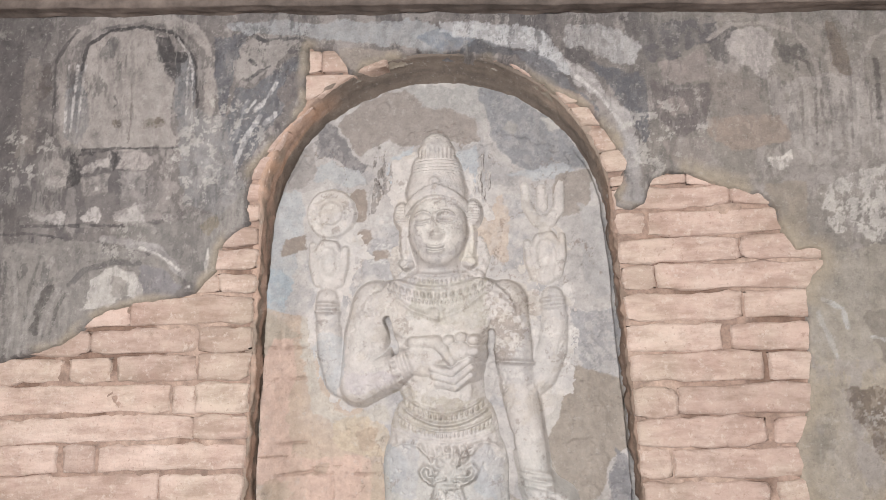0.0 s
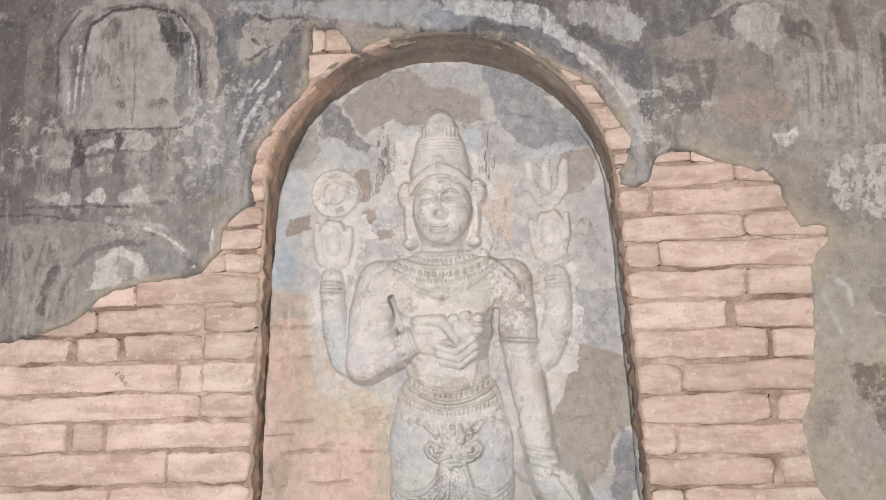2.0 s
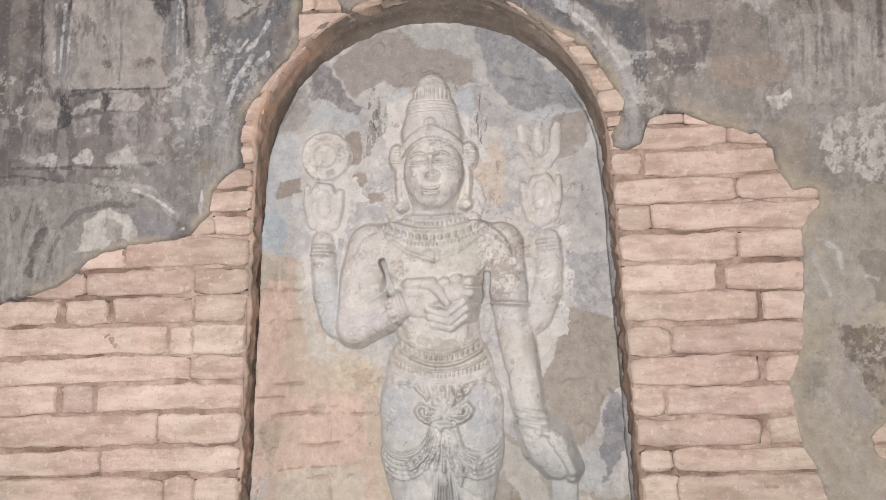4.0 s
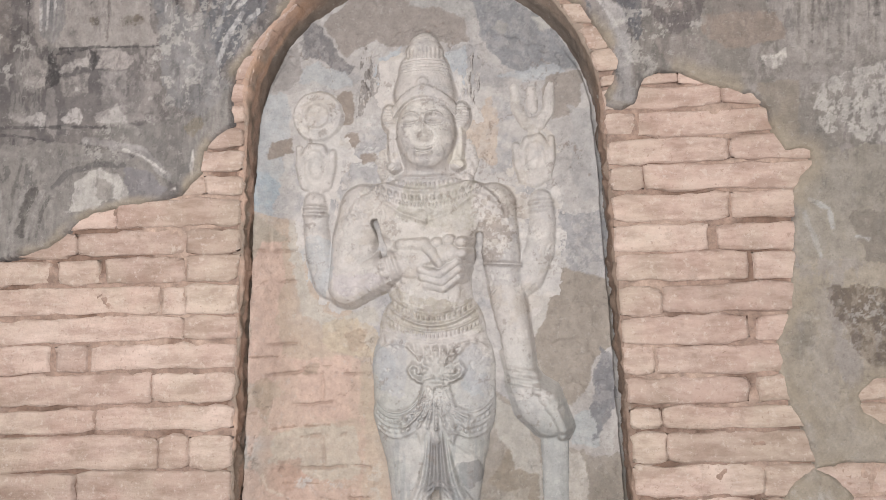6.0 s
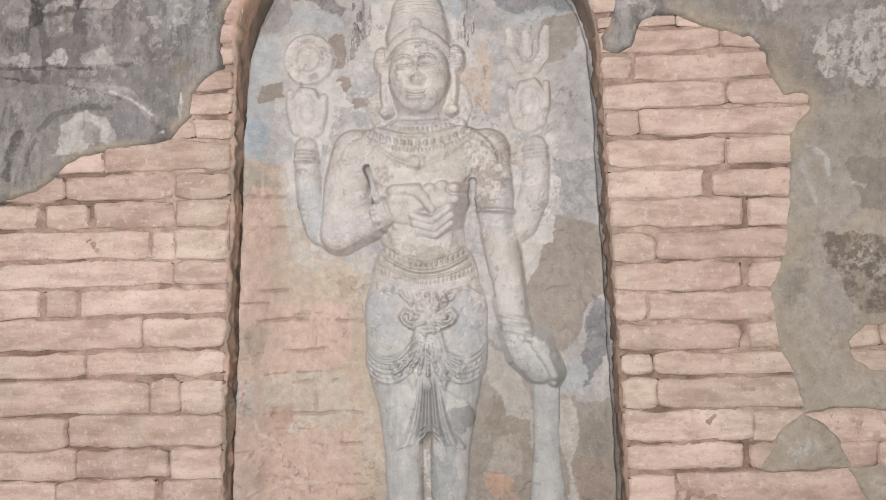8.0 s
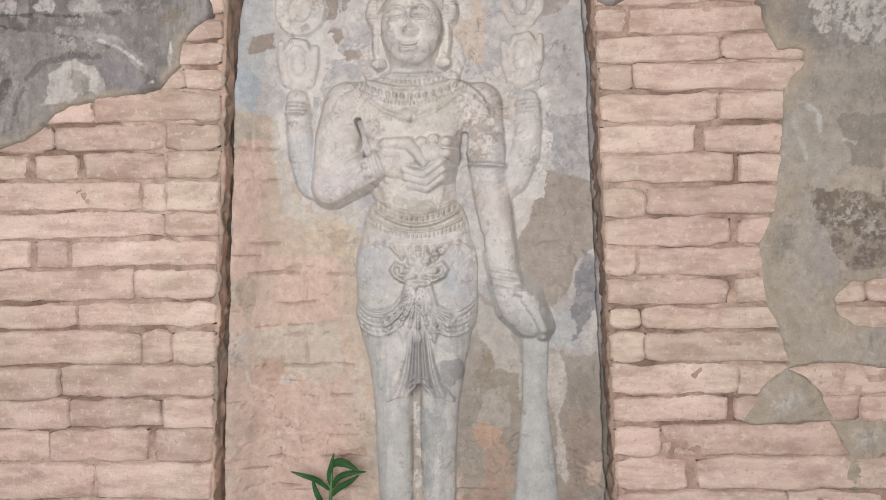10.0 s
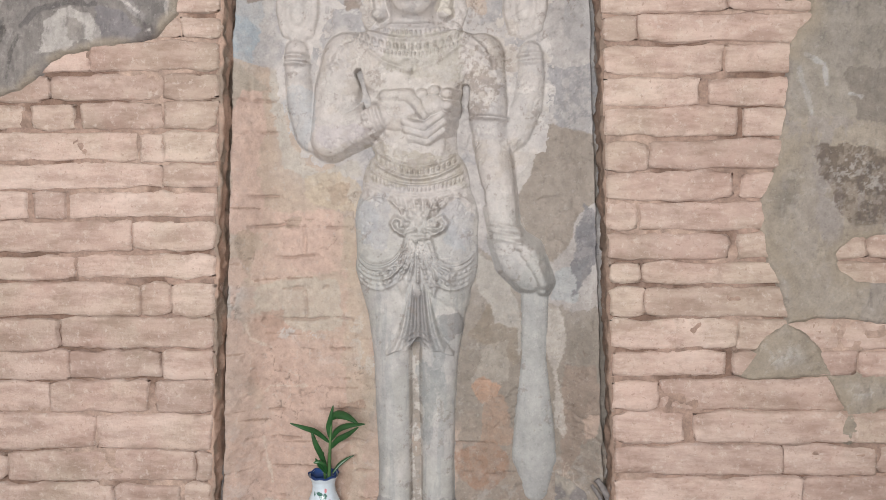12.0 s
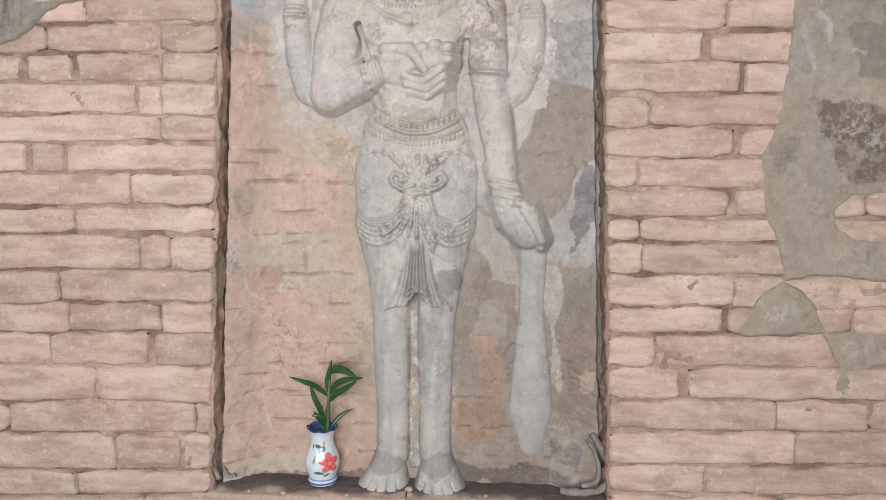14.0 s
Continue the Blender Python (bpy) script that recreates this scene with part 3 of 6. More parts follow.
patch(back, bx, bz, (0.26, 0.175, 0.135), 0.65, [(-0.283, 0.68), (-0.197, 0.681), (-0.184, 0.653), (-0.263, 0.647)], 0.2, 0.006)
patch(back, bx, bz, (0.30, 0.215, 0.165), 0.6, [(-0.298, 0.522), (-0.244, 0.547), (-0.232, 0.456), (-0.258, 0.352), (-0.282, 0.42)], 0.2, 0.006)
# courses that show through, and the thickness of the plaster layers
row = (bz - 0.30) / 0.087 + 0.14 * fbm(bx, bz, 5, 3, 28) + 0.06 * fbm(bx, bz, 40, 3, 59)
course = np.floor(row)
head = (bx + 0.117 * (course % 2) + 0.05 * np.sin(course * 5.3)) / 0.27
groove = np.maximum(step(0.07, 0.02, np.minimum(row - course, 1 - row + course)), 0.5 * step(0.028, 0.008, np.abs(head - np.round(head) + 0.02 * fbm(bx, bz, 25, 3, 58))))
groove = groove * brick_here * step(-0.05, 0.15, fbm(bx, bz, 12, 5, 29, 0.65))
layer = step(0.02, 0.07, fbm(bx, bz, 5, 6, 30, 0.6)) * (1 - 0.6 * brick_here)
crack = step(0.976 - 0.016 * (bx > 0), 0.988 - 0.012 * (bx > 0), edge + 0.008 * fbm(bx, bz, 20, 4, 36)) * (1 - np.clip((bz - 1.80) / 0.3, 0, 1))
by = curve + 0.04 * crack + 0.009 * groove - 0.0045 * layer + 0.008 * fbm(bx, bz, 7, 6, 31, 0.6) + 0.0018 * fbm(bx, bz, 50, 3, 32)
back = blend(back, (0.27, 0.19, 0.15), 0.5 * groove)
hair = step(0.010, 0.003, np.abs(fbm(bx, bz * 0.8, 5, 6, 37, 0.6))) * step(0.0, 0.25, fbm(bx, bz, 6, 3, 38))
by = by + 0.004 * hair
back = blend(back, (0.20, 0.155, 0.13), 0.55 * hair)
lime = step(0.014, 0.006, np.abs(fbm(bx * 1.3, bz * 0.6, 6, 5, 39, 0.6))) * brick_here * step(0.0, 0.2, fbm(bx, bz, 7, 3, 40))
back = blend(back, (0.47, 0.42, 0.37), 0.5 * lime)
inside = edge < 1.06
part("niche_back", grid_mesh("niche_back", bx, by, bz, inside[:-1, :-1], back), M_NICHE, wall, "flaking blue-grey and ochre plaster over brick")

# the niche's floor, pale in front, shade and stain painted dark at its back
qx, qy = np.meshgrid(np.arange(-0.66, 0.56, 0.006), np.arange(-0.012, 0.16, 0.006))
qz = FLOOR_Z + 0.010 * step(0.01, 0.06, qy) + 0.006 * fbm(qx, qy, 14, 4, 33) - 0.012 * step(0.004, -0.012, qy + 0.006 * fbm(qx, qy, 25, 3, 34))
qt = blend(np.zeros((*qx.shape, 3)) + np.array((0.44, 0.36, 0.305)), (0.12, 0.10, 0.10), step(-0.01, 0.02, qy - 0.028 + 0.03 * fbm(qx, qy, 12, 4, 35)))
part("niche_floor", grid_mesh("niche_floor", qx, qy, qz, np.ones((qx.shape[0] - 1, qx.shape[1] - 1), bool), qt), M_NICHE, wall, "dusty ledge of the niche, stain and shade painted dark at its back")

# ---- plaster with faded wall painting ----
LEFT_EDGE = [(-1.7, 1.46), (-1.273, 1.497), (-1.175, 1.518), (-1.093, 1.54), (-1.045, 1.57), (-1.006, 1.608), (-0.949, 1.633), (-0.868, 1.646), (-0.787, 1.653), (-0.714, 1.67), (-0.683, 1.70),
             (-0.652, 1.73), (-0.645, 1.793), (-0.614, 1.831), (-0.566, 1.861), (-0.568, 1.95), (-0.552, 2.014), (-0.52, 2.053), (-0.472, 2.116), (-0.40, 2.187), (-0.40, 2.287), (-0.396, 2.363), (-0.325, 2.352), (-0.298, 2.31), (-0.27, 2.26)]
RIGHT_EDGE = [(0.0, 2.2), (0.294, 2.188), (0.375, 2.143), (0.43, 2.053), (0.463, 1.981), (0.453, 1.935), (0.429, 1.898), (0.435, 1.867), (0.478, 1.853), (0.508, 1.872), (0.534, 1.931), (0.571, 1.953), (0.615, 1.951),
              (0.657, 1.926), (0.726, 1.90), (0.796, 1.882), (0.835, 1.843), (0.856, 1.768), (0.874, 1.731), (0.936, 1.728), (0.933, 1.699), (0.902, 1.664), (0.891, 1.622)]
LOWER_EDGE = [(0.89, 1.48), (0.871, 1.337), (0.841, 1.26), (0.84, 1.175), (0.859, 1.09), (0.89, 1.033), (0.917, 0.939), (1.014, 0.949), (1.163, 0.937), (1.6, 0.95), (1.6, 2.9), (-1.7, 2.9)]
PATCH_A = [(0.799, 0.797), (0.825, 0.842), (0.864, 0.902), (0.911, 0.932), (0.961, 0.911), (1.006, 0.868), (1.031, 0.803), (0.856, 0.788)]
PATCH_B = [(1.02, 0.80), (1.11, 0.82), (1.3, 0.80), (1.3, 0.74), (1.149, 0.717), (1.135, 0.634), (1.08, 0.622), (1.05, 0.639), (1.06, 0.72)]
ISLAND = [(1.029, 1.114), (1.067, 1.15), (1.145, 1.158), (1.25, 1.14), (1.25, 1.03), (1.155, 1.045), (1.075, 1.051), (1.039, 1.079)]
hx, hz = np.meshgrid(np.arange(-1.50, 1.38, 0.0030), np.arange(0.60, 2.56, 0.0030))
sd = area_depth(hx, hz, LEFT_EDGE + RIGHT_EDGE + LOWER_EDGE)
sd = np.maximum(sd, np.maximum(area_depth(hx, hz, PATCH_A), area_depth(hx, hz, PATCH_B)))
sd = np.minimum(sd, -area_depth(hx, hz, ISLAND))
sd = np.minimum(sd, (niche_at(hx, hz) - 1.005) * 0.45)
sd = sd + 0.007 * fbm(hx, hz, 28, 4, 41)
right_side = step(0.40, 0.62, hx + 0.08 * fbm(hx, hz, 4, 3, 44))
hy = 0.007 + 0.030 * step(0.002, -0.010, sd) - (0.0175 - 0.006 * step(1.75, 1.6, hz) * right_side) * np.sqrt(step(-0.003, 0.012, sd)) - 0.0028 * fbm(hx, hz, 4, 5, 42) - 0.0022 * fbm(hx, hz, 22, 5, 43, 0.65)
mural = np.zeros((*hx.shape, 3)) + np.array((0.168, 0.156, 0.150))
mural = blend(mural, (0.205, 0.192, 0.175), right_side)
mural = blend(mural, (0.31, 0.28, 0.232), right_side * step(1.75, 1.45, hz + 0.1 * fbm(hx, hz, 3, 3, 45)))
mural = blend(mural, (0.10, 0.096, 0.098), 0.6 * step(0.02, 0.2, fbm(hx * 1.5, hz, 8, 6, 46, 0.66)) * (1 - 0.6 * right_side))
mural = blend(mural, LIGHT, 0.6 * step(0.06, 0.18, fbm(hx * 1.7, hz * 0.8, 11, 6, 47, 0.7)))
mural = blend(mural, (0.095, 0.088, 0.087), 0.5 * step(-1.10, -1.25, hx + 0.06 * fbm(hx, hz, 6, 4, 95)))
mural = blend(mural, (0.31, 0.283, 0.24), 0.85 * step(1.12, 0.98, hz + 0.05 * fbm(hx, hz, 8, 4, 56)) * (1 - 0.4 * step(0.05, 0.2, fbm(hx, hz, 14, 5, 57, 0.65))))
patch(mural, hx, hz, (0.105, 0.098, 0.10), 0.7, [(-1.457, 2.479), (-1.3, 2.45), (-1.26, 2.394), (-1.26, 2.254), (-1.275, 2.1), (-1.422, 2.056)], 0.4, 0.006)
patch(mural, hx, hz, (0.25, 0.225, 0.205), 0.75, [(-1.251, 2.393), (-1.201, 2.39), (-1.199, 2.087), (-1.265, 2.082), (-1.248, 2.218)], 0.35, 0.006)
patch(mural, hx, hz, (0.105, 0.09, 0.08), 0.8, [(-1.193, 2.372), (-1.164, 2.367), (-1.163, 2.262), (-1.196, 2.26)], 0.6, 0.008)
patch(mural, hx, hz, (0.10, 0.092, 0.09), 0.7, [(-1.203, 2.195), (-1.165, 2.205), (-1.165, 2.091), (-1.212, 2.076)], 0.45, 0.006)
patch(mural, hx, hz, (0.262, 0.245, 0.23), 0.85, [(-1.072, 2.361), (-1.05, 2.424), (-0.989, 2.45), (-0.902, 2.449), (-0.832, 2.418), (-0.809, 2.347), (-0.792, 2.277), (-0.783, 2.088), (-1.058, 2.097), (-1.073, 2.208)], 0.2, 0.006)
stroke(mural, hx, hz, (0.262, 0.244, 0.228), 0.85, 0.0182, [(-1.114, 2.117), (-1.14, 2.368), (-1.103, 2.44), (-1.026, 2.481), (-0.904, 2.49), (-0.799, 2.474), (-0.729, 2.434), (-0.685, 2.37), (-0.685, 2.186)], 0.25)
patch(mural, hx, hz, (0.17, 0.175, 0.182), 0.8, [(-0.795, 2.355), (-0.744, 2.36), (-0.725, 2.273), (-0.725, 2.18), (-0.779, 2.171)], 0.35, 0.006)
patch(mural, hx, hz, (0.155, 0.16, 0.168), 0.6, [(-1.112, 2.279), (-1.072, 2.355), (-1.05, 2.207), (-1.076, 2.115), (-1.132, 2.123)], 0.4, 0.006)
stroke(mural, hx, hz, (0.37, 0.36, 0.35), 0.75, 0.004, [(-1.099, 2.15), (-1.093, 2.261), (-1.086, 2.351)], 0.7)
stroke(mural, hx, hz, (0.37, 0.36, 0.35), 0.75, 0.004, [(-1.078, 2.149), (-1.072, 2.26), (-1.063, 2.35)], 0.7)
stroke(mural, hx, hz, (0.37, 0.36, 0.35), 0.75, 0.004, [(-1.116, 2.151), (-1.116, 2.262), (-1.114, 2.353)], 0.7)
stroke(mural, hx, hz, (0.37, 0.36, 0.35), 0.75, 0.004, [(-0.75, 2.131), (-0.751, 2.241), (-0.75, 2.33)], 0.7)
stroke(mural, hx, hz, (0.37, 0.36, 0.35), 0.75, 0.004, [(-0.734, 2.13), (-0.735, 2.24), (-0.736, 2.329)], 0.7)
stroke(mural, hx, hz, DARK, 0.85, 0.0055, [(-1.075, 2.338), (-1.058, 2.412), (-0.989, 2.45), (-0.894, 2.459), (-0.801, 2.434), (-0.754, 2.387), (-0.726, 2.328), (-0.716, 2.163)], 0.25)
stroke(mural, hx, hz, DARK, 0.75, 0.0068, [(-1.154, 2.366), (-1.132, 2.41), (-1.092, 2.457)], 0.3)
stroke(mural, hx, hz, DARK, 0.6, 0.0038, [(-1.157, 2.361), (-1.153, 2.247), (-1.154, 2.144)], 0.5)
patch(mural, hx, hz, DARK, 0.85, [(-0.849, 2.428), (-0.815, 2.421), (-0.796, 2.372), (-0.751, 2.361), (-0.769, 2.345), (-0.829, 2.352)], 0.15, 0.006)
patch(mural, hx, hz, DARK, 0.7, [(-0.812, 2.335), (-0.769, 2.348), (-0.787, 2.303), (-0.808, 2.318)], 0.3, 0.006)
patch(mural, hx, hz, (0.12, 0.118, 0.118), 0.75, [(-1.022, 2.392), (-0.988, 2.429), (-0.96, 2.42), (-0.982, 2.362), (-1.02, 2.364)], 0.4, 0.006)
stroke(mural, hx, hz, (0.36, 0.35, 0.335), 0.8, 0.0046, [(-0.784, 2.415), (-0.748, 2.364), (-0.738, 2.312)], 0.4)
patch(mural, hx, hz, (0.125, 0.105, 0.085), 0.75, [(-0.976, 2.181), (-0.934, 2.185), (-0.937, 2.145), (-0.975, 2.15)], 0.55, 0.01)
patch(mural, hx, hz, (0.125, 0.105, 0.085), 0.75, [(-0.887, 2.176), (-0.849, 2.189), (-0.815, 2.16), (-0.838, 2.139), (-0.881, 2.142)], 0.55, 0.01)
stroke(mural, hx, hz, (0.12, 0.105, 0.095), 0.6, 0.003, [(-0.918, 2.285), (-0.915, 2.191), (-0.922, 2.107)], 0.4)
stroke(mural, hx, hz, DARK, 0.5, 0.003, [(-0.971, 2.25), (-0.958, 2.227), (-0.968, 2.219)], 0.2)
stroke(mural, hx, hz, DARK, 0.75, 0.0036, [(-1.078, 2.096), (-0.964, 2.094), (-0.777, 2.086)], 0.3)
patch(mural, hx, hz, DARK, 0.7, [(-1.078, 2.093), (-0.972, 2.093), (-1.031, 2.074), (-1.065, 2.079)], 0.3, 0.006)
patch(mural, hx, hz, (0.14, 0.132, 0.132), 0.45, [(-1.089, 2.04), (-0.867, 2.021), (-0.799, 1.977), (-0.829, 1.905), (-1.202, 1.929), (-1.274, 1.965), (-1.242, 2.005), (-1.104, 1.999)], 0.35, 0.012)
patch(mural, hx, hz, (0.12, 0.115, 0.12), 0.55, [(-1.422, 2.056), (-1.21, 2.046), (-1.187, 1.961), (-1.413, 1.954)], 0.4, 0.012)
patch(mural, hx, hz, (0.28, 0.262, 0.245), 0.85, [(-1.182, 2.041), (-1.169, 2.074), (-1.129, 2.081), (-1.093, 2.057), (-1.091, 1.99), (-1.175, 1.991)], 0.45, 0.006)
patch(mural, hx, hz, (0.29, 0.27, 0.255), 0.85, [(-0.952, 2.037), (-0.929, 2.074), (-0.878, 2.081), (-0.852, 2.048), (-0.871, 2.026)], 0.3, 0.006)
patch(mural, hx, hz, (0.31, 0.295, 0.28), 0.85, [(-1.072, 2.039), (-1.022, 2.06), (-0.971, 2.076), (-0.969, 2.034), (-1.054, 2.032)], 0.4, 0.006)
patch(mural, hx, hz, (0.26, 0.245, 0.23), 0.7, [(-1.079, 2.019), (-0.969, 2.024), (-0.969, 1.96), (-1.05, 1.955)], 0.6, 0.006)
patch(mural, hx, hz, (0.25, 0.238, 0.228), 0.7, [(-0.943, 2.025), (-0.864, 2.024), (-0.873, 1.947), (-0.928, 1.958)], 0.65, 0.006)
patch(mural, hx, hz, DARK, 0.75, [(-1.096, 2.104), (-1.063, 2.039), (-1.076, 1.989), (-1.095, 1.99)], 0.3, 0.006)
patch(mural, hx, hz, DARK, 0.75, [(-0.972, 2.088), (-0.944, 2.086), (-0.958, 2.014), (-0.978, 2.035)], 0.3, 0.006)
patch(mural, hx, hz, (0.33, 0.318, 0.30), 0.7, [(-0.795, 2.055), (-0.782, 2.065), (-0.752, 2.061), (-0.741, 2.051), (-0.76, 2.044), (-0.786, 2.048)], 0.55, 0.009)
patch(mural, hx, hz, (0.33, 0.318, 0.30), 0.7, [(-0.704, 2.018), (-0.688, 2.035), (-0.651, 2.03), (-0.638, 2.011), (-0.66, 1.998), (-0.693, 2.005)], 0.55, 0.009)
patch(mural, hx, hz, (0.33, 0.318, 0.30), 0.7, [(-0.737, 1.957), (-0.73, 1.97), (-0.716, 1.967), (-0.71, 1.954), (-0.719, 1.944), (-0.732, 1.948)], 0.55, 0.009)
patch(mural, hx, hz, (0.33, 0.318, 0.30), 0.7, [(-0.804, 1.944), (-0.797, 1.955), (-0.78, 1.952), (-0.774, 1.941), (-0.784, 1.932), (-0.799, 1.936)], 0.55, 0.009)
patch(mural, hx, hz, (0.33, 0.318, 0.30), 0.7, [(-0.916, 1.982), (-0.908, 1.995), (-0.889, 1.991), (-0.882, 1.978), (-0.894, 1.968), (-0.911, 1.973)], 0.55, 0.009)
patch(mural, hx, hz, (0.33, 0.318, 0.30), 0.7, [(-1.021, 1.979), (-1.011, 1.991), (-0.989, 1.988), (-0.98, 1.974), (-0.993, 1.964), (-1.014, 1.969)], 0.55, 0.009)
patch(mural, hx, hz, (0.33, 0.318, 0.30), 0.7, [(-0.815, 1.883), (-0.806, 1.897), (-0.784, 1.893), (-0.775, 1.878), (-0.789, 1.867), (-0.809, 1.873)], 0.55, 0.009)
patch(mural, hx, hz, (0.33, 0.318, 0.30), 0.7, [(-1.171, 1.994), (-1.159, 2.007), (-1.132, 2.003), (-1.122, 1.989), (-1.138, 1.979), (-1.163, 1.984)], 0.55, 0.009)
patch(mural, hx, hz, (0.33, 0.318, 0.30), 0.7, [(-1.281, 2.016), (-1.272, 2.032), (-1.249, 2.027), (-1.239, 2.01), (-1.253, 1.997), (-1.274, 2.003)], 0.55, 0.009)
patch(mural, hx, hz, (0.33, 0.318, 0.30), 0.7, [(-0.709, 1.916), (-0.704, 1.932), (-0.691, 1.928), (-0.686, 1.911), (-0.694, 1.899), (-0.705, 1.904)], 0.55, 0.009)
patch(mural, hx, hz, (0.12, 0.125, 0.138), 0.85, [(-0.688, 2.429), (-0.618, 2.397), (-0.59, 2.412), (-0.599, 2.364), (-0.62, 2.267), (-0.645, 2.176), (-0.664, 2.27), (-0.673, 2.356)], 0.25, 0.006)
patch(mural, hx, hz, (0.25, 0.238, 0.225), 0.8, [(-0.617, 2.331), (-0.559, 2.407), (-0.401, 2.389), (-0.475, 2.343), (-0.553, 2.263), (-0.614, 2.28)], 0.25, 0.006)
stroke(mural, hx, hz, (0.07, 0.07, 0.075), 0.8, 0.0053, [(-0.559, 2.408), (-0.525, 2.389), (-0.476, 2.394)], 0.4)
stroke(mural, hx, hz, (0.07, 0.07, 0.075), 0.8, 0.0053, [(-0.467, 2.39), (-0.426, 2.391), (-0.406, 2.379)], 0.4)
stroke(mural, hx, hz, (0.07, 0.07, 0.075), 0.8, 0.0053, [(-0.45, 2.35), (-0.417, 2.359), (-0.396, 2.351)], 0.4)
stroke(mural, hx, hz, (0.07, 0.07, 0.075), 0.8, 0.0053, [(-0.574, 2.272), (-0.541, 2.296), (-0.508, 2.311)], 0.4)
stroke(mural, hx, hz, (0.07, 0.07, 0.075), 0.8, 0.0053, [(-0.566, 2.332), (-0.549, 2.317)], 0.4)
patch(mural, hx, hz, (0.128, 0.136, 0.15), 0.8, [(-0.615, 2.263), (-0.557, 2.26), (-0.442, 2.33), (-0.396, 2.343), (-0.395, 2.267), (-0.465, 2.19), (-0.545, 2.063), (-0.594, 2.024), (-0.634, 2.133)], 0.3, 0.006)
patch(mural, hx, hz, (0.165, 0.145, 0.135), 0.7, [(-0.458, 2.291), (-0.4, 2.287), (-0.405, 2.237), (-0.457, 2.19), (-0.482, 2.225)], 0.2, 0.006)
stroke(mural, hx, hz, (0.34, 0.34, 0.335), 0.8, 0.0091, [(-0.605, 2.03), (-0.577, 2.097), (-0.535, 2.165)], 0.5)
stroke(mural, hx, hz, (0.34, 0.34, 0.335), 0.8, 0.0076, [(-0.547, 2.182), (-0.515, 2.218), (-0.487, 2.259)], 0.5)
stroke(mural, hx, hz, (0.34, 0.34, 0.335), 0.8, 0.0091, [(-0.522, 2.141), (-0.489, 2.167)], 0.5)
stroke(mural, hx, hz, (0.34, 0.34, 0.335), 0.8, 0.0046, [(-0.572, 2.18), (-0.548, 2.212)], 0.5)
stroke(mural, hx, hz, (0.24, 0.245, 0.25), 0.6, 0.0061, [(-0.627, 2.05), (-0.596, 2.14), (-0.572, 2.213)], 0.5)
patch(mural, hx, hz, (0.36, 0.345, 0.33), 0.85, [(-1.21, 1.912), (-1.113, 1.918), (-1.117, 1.884), (-1.199, 1.884)], 0.5, 0.01)
patch(mural, hx, hz, (0.36, 0.345, 0.33), 0.85, [(-1.094, 1.895), (-1.031, 1.921), (-0.997, 1.913), (-1.009, 1.885), (-1.08, 1.881)], 0.5, 0.01)
patch(mural, hx, hz, (0.36, 0.345, 0.33), 0.85, [(-0.963, 1.899), (-0.876, 1.915), (-0.878, 1.882), (-0.953, 1.879)], 0.5, 0.01)
patch(mural, hx, hz, (0.36, 0.345, 0.33), 0.85, [(-0.87, 1.898), (-0.858, 1.873), (-0.835, 1.848), (-0.869, 1.858)], 0.5, 0.01)
stroke(mural, hx, hz, DARK, 0.7, 0.0046, [(-1.353, 1.856), (-1.198, 1.856), (-1.103, 1.838)], 0.35)
stroke(mural, hx, hz, DARK, 0.65, 0.0053, [(-1.233, 1.879), (-1.096, 1.875), (-0.961, 1.87), (-0.844, 1.858)], 0.35)
patch(mural, hx, hz, (0.215, 0.208, 0.195), 0.7, [(-1.045, 1.873), (-0.631, 1.888), (-0.568, 1.95), (-0.542, 1.885), (-0.646, 1.825), (-0.66, 1.731), (-0.739, 1.686), (-0.792, 1.783), (-0.96, 1.837)], 0.25, 0.014)
patch(mural, hx, hz, (0.225, 0.215, 0.20), 0.8, [(-1.3, 1.842), (-0.993, 1.838), (-0.741, 1.734), (-0.787, 1.657), (-1.032, 1.625), (-1.11, 1.541), (-1.276, 1.521)], 0.3, 0.014)
patch(mural, hx, hz, (0.20, 0.195, 0.205), 0.75, [(-0.869, 1.754), (-0.798, 1.739), (-0.752, 1.69), (-0.787, 1.657), (-0.86, 1.649)], 0.15, 0.006)
stroke(mural, hx, hz, (0.29, 0.282, 0.275), 0.75, 0.0137, [(-0.984, 1.832), (-0.909, 1.819), (-0.842, 1.807), (-0.791, 1.77), (-0.749, 1.724)], 0.35)
stroke(mural, hx, hz, WHITE, 0.7, 0.0046, [(-0.875, 1.802), (-0.816, 1.78), (-0.757, 1.737)], 0.5)
stroke(mural, hx, hz, (0.12, 0.115, 0.115), 0.75, 0.0091, [(-1.078, 1.705), (-1.03, 1.747), (-0.956, 1.766), (-0.873, 1.76)], 0.25)
stroke(mural, hx, hz, (0.255, 0.245, 0.235), 0.6, 0.0106, [(-1.04, 1.776), (-0.957, 1.792), (-0.866, 1.782)], 0.4)
patch(mural, hx, hz, (0.40, 0.388, 0.365), 0.88, [(-1.019, 1.64), (-1.012, 1.711), (-0.98, 1.74), (-0.939, 1.75), (-0.88, 1.741), (-0.866, 1.703), (-0.869, 1.656), (-0.899, 1.676), (-0.928, 1.666), (-0.967, 1.65)], 0.15, 0.006)
patch(mural, hx, hz, (0.255, 0.24, 0.22), 0.8, [(-0.946, 1.721), (-0.917, 1.711), (-0.909, 1.679), (-0.942, 1.674)], 0.2, 0.006)
